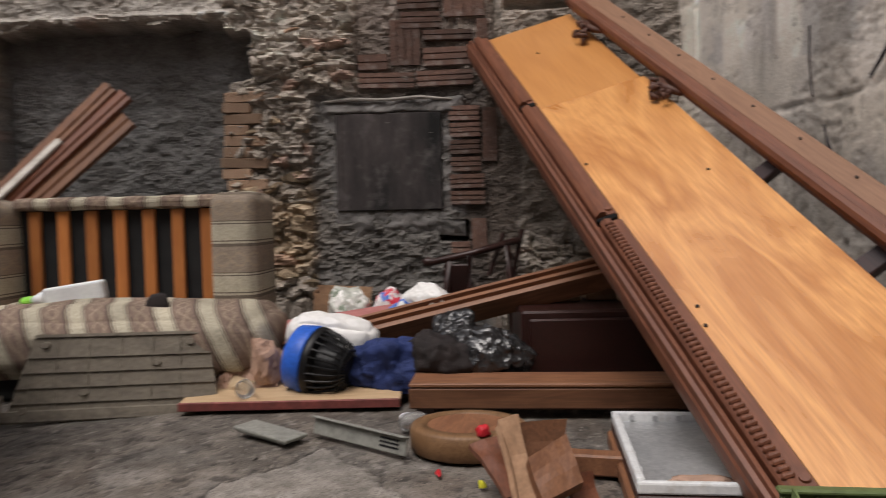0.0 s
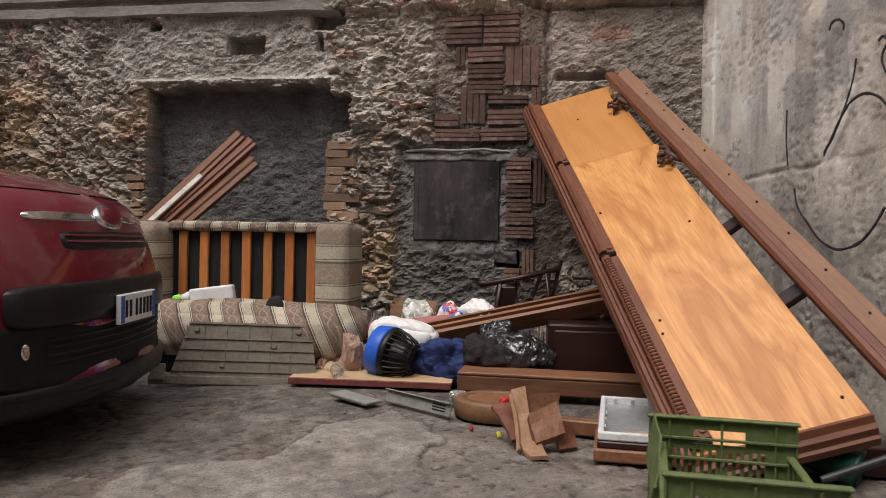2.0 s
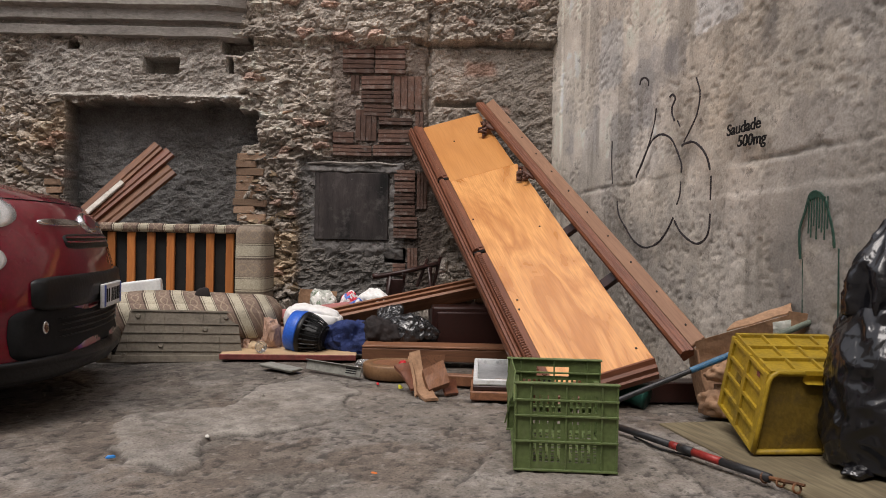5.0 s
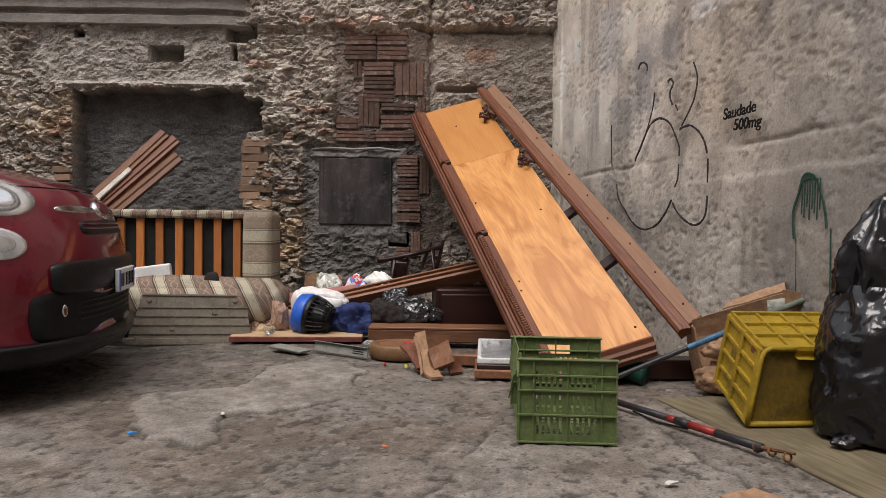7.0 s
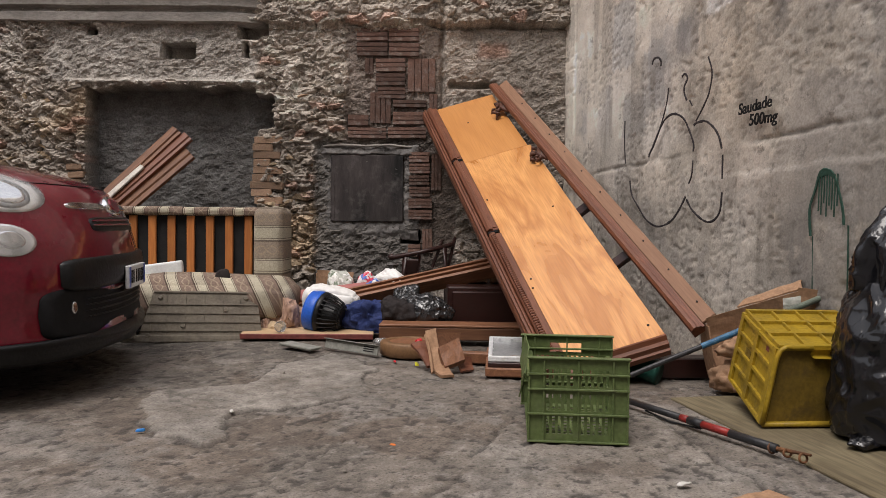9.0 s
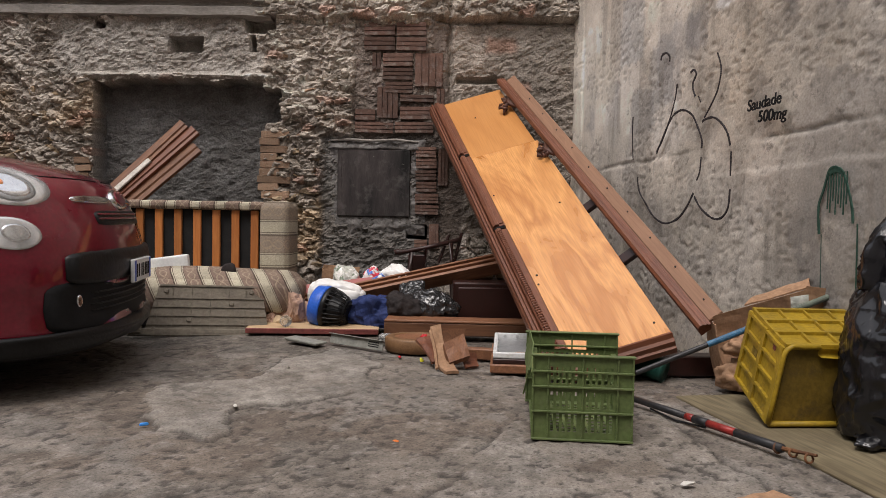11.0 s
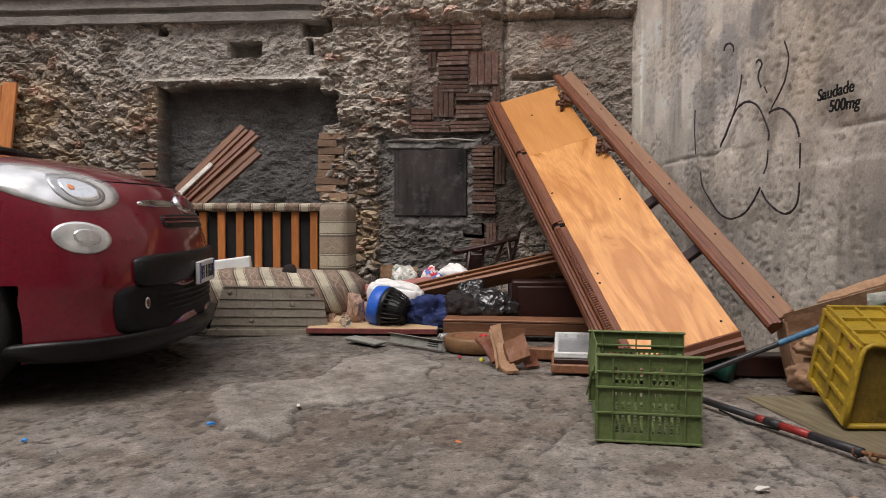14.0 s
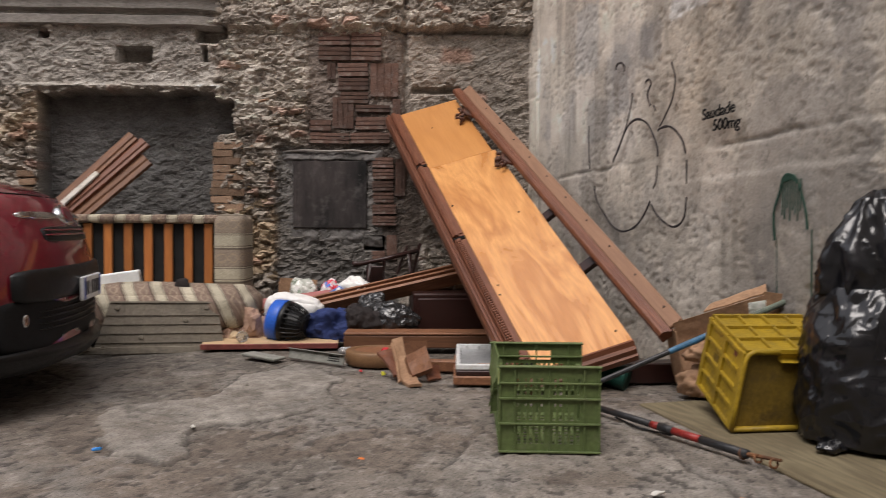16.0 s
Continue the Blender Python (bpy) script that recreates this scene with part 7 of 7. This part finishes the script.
part("corner", folded((0.09, 0.06, 0.03), 55, 26, 4, 0.05), M_BLACKBAG, bag, "", pose(-0.31, -0.16, 0.012, 0, 0, 30), True)

# ---- cardboard against the concrete wall ----
cb = thing("crushed_carton", "crushed brown cardboard carton against the concrete wall", "carton", pose(2.26, -2.76, 0.0, 0, 0, -6))
part("face", flap(bmesh.new(), [(-0.035, 0.0, 0.33), (0.36, -0.10, 0.48), (0.38, -0.10, 0.02), (0.02, 0.0, 0.02)], 0.008, 0.035, 14), M_CARD, cb)
part("flap", flap(bmesh.new(), [(0.34, -0.10, 0.49), (0.56, -0.16, 0.47), (0.56, -0.14, 0.10), (0.36, -0.10, 0.10)], 0.007, 0.02, 10), M_CARD, cb)
part("flap", flap(bmesh.new(), [(0.10, -0.02, 0.385), (0.36, -0.09, 0.485), (0.38, -0.02, 0.515), (0.20, 0.03, 0.43)], 0.007, 0.015, 8), M_CARD, cb)
part("flap", flap(bmesh.new(), [(-0.02, 0.0, 0.29), (-0.03, 0.14, 0.30), (0.02, 0.14, 0.02), (0.06, 0.0, 0.0)], 0.007, 0.01, 6), M_CARD, cb)
part("crumpled_corner", crumple((0.12, 0.08, 0.09), 61, 4, 0.3, 2.2, 0.5, 0.35), M_CARD, cb, "", pose(0.12, -0.09, 0.01), True)
part("crumpled_corner", crumple((0.10, 0.05, 0.06), 62, 4, 0.3, 2.2, 0.5, 0.35), M_CARD, cb, "", pose(0.13, -0.07, 0.16), True)
part("back", flap(bmesh.new(), [(0.0, 0.15, 0.28), (0.36, 0.02, 0.44), (0.36, 0.04, 0.0), (0.03, 0.15, 0.0)], 0.007, 0.0, 6), M_CARD, cb)
part("tape", flap(bmesh.new(), [(0.27, -0.115, 0.44), (0.34, -0.132, 0.455), (0.345, -0.134, 0.36), (0.275, -0.117, 0.35)], 0.002, 0.0, 3), M_CLEARBAG, cb, "strip of clear packing tape")

pole = thing("painted_pole", "long pole in chipped blue and grey-green paint leaning on the wall", "pole")
p0, p1 = Vector((1.84, -2.93, 0.09)), Vector((2.84, -2.93, 0.52))
for a, b, mt, r in ((0.0, 0.31, M_RODBLACK, 0.012), (0.311, 0.52, M_POLEBLUE, 0.014), (0.521, 1.0, M_POLEGREEN, 0.014)):
    part("section", tubem([p0.lerp(p1, a), p0.lerp(p1, b)], r, 12), mt, pole)
rod = thing("fishing_rod", "black and red jointed rod lying on the ground", "rod", frame_at((1.76, -3.09, 0.024), (0.40, -0.775, 0.002), (1, 0.5, 0)))
secs = ((0.0, 0.05, M_RODGREY, 0.014), (0.051, 0.36, M_RODBLACK, 0.0135), (0.361, 0.40, M_RODRED, 0.0145), (0.401, 0.47, M_RODBLACK, 0.016), (0.471, 0.60, M_RODRED, 0.0145), (0.601, 0.80, M_RODBLACK, 0.015))
for a, b, mt, r in secs:
    part("section", tubem([(0, a, 0), (0, b, 0)], r, 14), mt, rod, "", None, True)
part("tip", tubem([(0, 0.80, 0), (0.01, 0.92, -0.01)], [0.008, 0.005], 8), M_RUST, rod, "rusty tip")
for y, r in ((0.78, 0.015), (0.84, 0.011), (0.90, 0.013)):
    part("ring", tubem([(0.03 * math.cos(a) * 0.6, y + 0.004 * math.sin(a), 0.004 + r * math.sin(a)) for a in [2 * math.pi * k / 16 for k in range(17)]], 0.004, 6), M_RUST, rod)
part("guide", tubem([(0.0, 0.16, 0.018), (0.0, 0.30, 0.03), (0.0, 0.46, 0.018)], 0.004, 6), M_RODBLACK, rod)
cupg = thing("green_pot", "dark green plastic pot lying on its side", "pot", SITE @ pose(2.14, -2.61, 0.062, 100, 0, 60))
part("body", tube(bmesh.new(), [(0, 0, -0.08), (0, 0, -0.079), (0, 0, 0.08), (0, 0, 0.09)], [0.045, 0.05, 0.062, 0.066], 20), M_TEAL, cupg, "", None, True)
part("handle", tubem([(0.062, 0, -0.04), (0.10, 0, -0.02), (0.10, 0, 0.03), (0.062, 0, 0.05)], 0.008, 8), M_TEALTAPE, cupg)
low = part("dark_plank", boxm((-0.45, -0.06, 0.0), (0.32, 0.06, 0.10), 0.006), M_DARKWOOD, None, "", pose(2.02, -2.50, 0.0, 0, 0, 5))
tagged(low, "dark wooden plank under the leaning panel", "plank")

# ---- litter ----
def bit(name, label, x, y, size, material, seed, z=0.0):
    o = part(name, folded(size, seed, 9, 3, 0.12, 0.4), material, None, "", SITE @ pose(x, y, z, 0, 0, seed * 40), True)
    tagged(o, label, "litter")


bit("bottle_cap", "bright blue plastic cap on the paving", 0.158, -3.763, (0.014, 0.009, 0.007), M_BLUEBIT, 1)
bit("bottle_cap", "bright blue plastic scrap on the paving", -0.37, -4.058, (0.011, 0.008, 0.006), M_BLUEBIT, 2)
bit("pebble", "small white stone chip on the paving", 0.384, -3.455, (0.011, 0.008, 0.006), M_PAPER, 3)
bit("orange_scrap", "small orange plastic scrap on the paving", 1.079, -3.829, (0.009, 0.007, 0.004), M_ORANGEBIT, 4)
bit("paper_scrap", "crumpled white paper scrap on the paving", 1.983, -4.13, (0.024, 0.012, 0.008), M_PAPER, 5)
bit("yellow_ball", "small bright yellow plastic ball", 1.01, -2.40, (0.011, 0.011, 0.013), M_YELBIT, 6)
bit("red_strip", "small red plastic strip on the paving", 0.88, -2.30, (0.03, 0.008, 0.006), M_REDBIT, 7)
flatc = part("cardboard_piece", flap(bmesh.new(), [(0, 0, 0.008), (0.15, 0.08, 0.012), (0.26, -0.04, 0.012), (0.08, -0.16, 0.008)], 0.006, 0.004, 5), M_CARD, None, "", SITE @ pose(2.087, -4.248, 0.0) @ Matrix.Diagonal((0.78, 0.78, 1, 1)))
tagged(flatc, "flat orange-brown piece of cardboard on the paving", "cardboard")
# grit and crumbs along the heap
r2 = random.Random(11)
verts, faces = [], []
for k in range(1500):
    if r2.random() < 0.6:
        x, y = r2.uniform(-0.9, 2.3), r2.gauss(-2.35, 0.35)
    else:
        x, y = r2.uniform(-2.5, 3.2), r2.uniform(-4.9, -1.6)
    s = r2.uniform(0.0015, 0.005) * (1.9 if r2.random() < 0.06 else 1)
    b0 = len(verts)
    for dx, dy, dz in ((-1, -0.7, 0), (1, -0.8, 0), (0.8, 0.9, 0), (-0.9, 0.8, 0), (0.1, 0, 1.1)):
        verts.append((x + dx * s * r2.uniform(0.6, 1.2), y + dy * s * r2.uniform(0.6, 1.2), -0.004 + dz * s * r2.uniform(0.7, 1.2)))
    faces += [(b0, b0 + 1, b0 + 4), (b0 + 1, b0 + 2, b0 + 4), (b0 + 2, b0 + 3, b0 + 4), (b0 + 3, b0, b0 + 4), (b0 + 3, b0 + 2, b0 + 1, b0)]
me = bpy.data.meshes.new("grit")
me.from_pydata(verts, [], faces)
me.materials.append(M_GRIT)
grit = new("grit", me)
grit.matrix_basis = SITE
tagged(grit, "scattered grit and mortar crumbs on the paving", "grit", kind="stuff")

# ---- stones, bricks and hollow blocks of the back wall ----
def hollow(w, h, flutes, upright):
    """A fluted terracotta block: ribs with grooves between them."""
    bm = bmesh.new()
    n = flutes
    if upright:
        for k in range(n):
            a = w * k / n
            box(bm, (a + 0.003, -0.02, 0.0), (a + w / n - 0.004, 0.03, h))
        box(bm, (0.0, -0.008, 0.0), (w, 0.029, h))
    else:
        for k in range(n):
            a = h * k / n
            box(bm, (0.0, -0.02, a + 0.003), (w, 0.03, a + h / n - 0.004))
        box(bm, (0.0, -0.008, 0.0), (w, 0.029, h))
    return bm


BLOCKS = [
    (0.224, 2.235, 0.26, 0.11, 3, 0), (0.488, 2.235, 0.25, 0.11, 3, 0), (0.224, 2.115, 0.26, 0.11, 3, 0), (0.488, 2.115, 0.25, 0.11, 3, 0),
    (0.642, 1.827, 0.236, 0.27, 4, 1), (0.29, 1.965, 0.08, 0.13, 2, 1), (0.38, 1.985, 0.25, 0.11, 3, 0), (0.38, 1.875, 0.25, 0.10, 3, 0), (0.40, 1.77, 0.23, 0.095, 3, 0),
    (0.335, 1.567, 0.18, 0.25, 4, 1), (0.525, 1.70, 0.28, 0.06, 2, 0), (0.525, 1.556, 0.28, 0.105, 3, 0), (0.82, 1.60, 0.075, 0.21, 2, 1),
    (0.154, 1.545, 0.175, 0.09, 2, 0), (0.154, 1.444, 0.32, 0.09, 3, 0), (0.485, 1.444, 0.32, 0.09, 3, 0),
    (0.66, 1.25, 0.175, 0.085, 3, 0), (0.665, 1.155, 0.175, 0.085, 3, 0), (0.66, 1.06, 0.175, 0.085, 3, 0), (0.665, 0.965, 0.175, 0.085, 3, 0),
    (0.845, 1.02, 0.09, 0.30, 3, 1), (0.66, 0.87, 0.20, 0.08, 3, 0), (0.66, 0.78, 0.20, 0.08, 3, 0),
    (0.66, 0.47, 0.11, 0.10, 3, 0), (0.78, 0.50, 0.09, 0.20, 3, 1),
]
for x, z, w, h, n, up in BLOCKS:
    o = part("hollow_brick", hollow(w - 0.008, h, n, up), M_HOLLOW, wall_back, "", pose(x, -0.006 - 0.010 * rnd.random(), z, rnd.uniform(-1.5, 1.5), rnd.uniform(-1, 1), rnd.uniform(-2, 2)))


def stone_mesh(seed):
    bm = bmesh.new()
    bmesh.ops.create_icosphere(bm, subdivisions=2, radius=1.0)
    rs_ = random.Random(seed)
    cuts = [(Vector((rs_.uniform(-1, 1), rs_.uniform(-1, 1), rs_.uniform(-1, 1))).normalized(), rs_.uniform(0.45, 0.8)) for _ in range(9)]
    for v in bm.verts:
        p = v.co.copy()
        k = max(abs(p.x), abs(p.y), abs(p.z))
        p = p * (0.72 + 0.28 / max(k, 0.5))
        for nv, dv in cuts:
            over = p.dot(nv) - dv
            if over > 0:
                p = p - nv * over
        v.co = p * (1 + 0.15 * noise.noise(p * 1.7 + Vector((seed * 3, 0, 0))) + 0.08 * noise.noise(p * 4 + Vector((0, seed * 3, 0))))
    for f in bm.faces:
        f.smooth = False
    return bm


protos = {}
for mname, mt in (("stone", M_STONE), ("ochre", M_OCHRE), ("brick", M_BRICK)):
    for k in range(5):
        me = bpy.data.meshes.new("stone")
        b_ = stone_mesh(k + 1)
        b_.to_mesh(me)
        b_.free()
        me.materials.append(mt)
        protos[mname, k] = me


def depth_at(x, z):
    i, j = int(np.argmin(np.abs(bz - z))), int(np.argmin(np.abs(bx - x)))
    return float(Y[i, j]), float(smooth_w[i, j]), float(flatw[i, j])


r3 = random.Random(5)
count = 0
tries = 0
while count < 240 and tries < 6000:
    tries += 1
    x, z = r3.choice(((r3.uniform(-3.9, -2.08), r3.uniform(0.9, 2.3)), (r3.uniform(-0.5, 0.22), r3.uniform(0.35, 2.35))))
    y, sw, fw = depth_at(x, z)
    if sw > 0.25 or fw > 0.02:
        continue
    och = (x < -2 and z < 1.8) or (-0.5 < x < 0.0 and z < 1.4)
    kind_ = "ochre" if och and r3.random() < 0.6 else ("brick" if r3.random() < 0.05 else "stone")
    o = new("stone", protos[kind_, r3.randrange(5)])
    o.parent = wall_back
    sx = r3.uniform(0.03, 0.085)
    o.matrix_basis = pose(x, y + 0.020, z, r3.uniform(-12, 12), r3.uniform(-22, 22), r3.uniform(-15, 15)) @ Matrix.Diagonal((sx * 1.15, r3.uniform(0.022, 0.042), r3.uniform(0.018, 0.038), 1))
    count += 1

# brick jamb of the niche
me = bpy.data.meshes.new("brick")
b_ = boxm((-0.5, -0.5, -0.5), (0.5, 0.5, 0.5), 0.06)
b_.to_mesh(me)
b_.free()
me.materials.append(M_BRICK)
for k in range(9):
    z = 0.92 + k * 0.062
    w = 0.15 if k % 2 else 0.24
    o = new("brick", me)
    o.parent = wall_back
    o.matrix_basis = pose(-0.622 + w / 2 + r3.uniform(-0.01, 0.008), -0.005, z, r3.uniform(-2, 2), r3.uniform(-3, 3), r3.uniform(-4, 4)) @ Matrix.Diagonal((w * r3.uniform(0.9, 1.15), 0.11, 0.059, 1))
for k in range(5):
    o = new("brick", me)
    o.parent = wall_back
    o.matrix_basis = pose(-2.10 + r3.uniform(-0.02, 0.0), -0.004, 0.92 + k * 0.065, r3.uniform(-2, 2), r3.uniform(-3, 3), r3.uniform(-4, 4)) @ Matrix.Diagonal((0.13, 0.09, 0.05, 1))
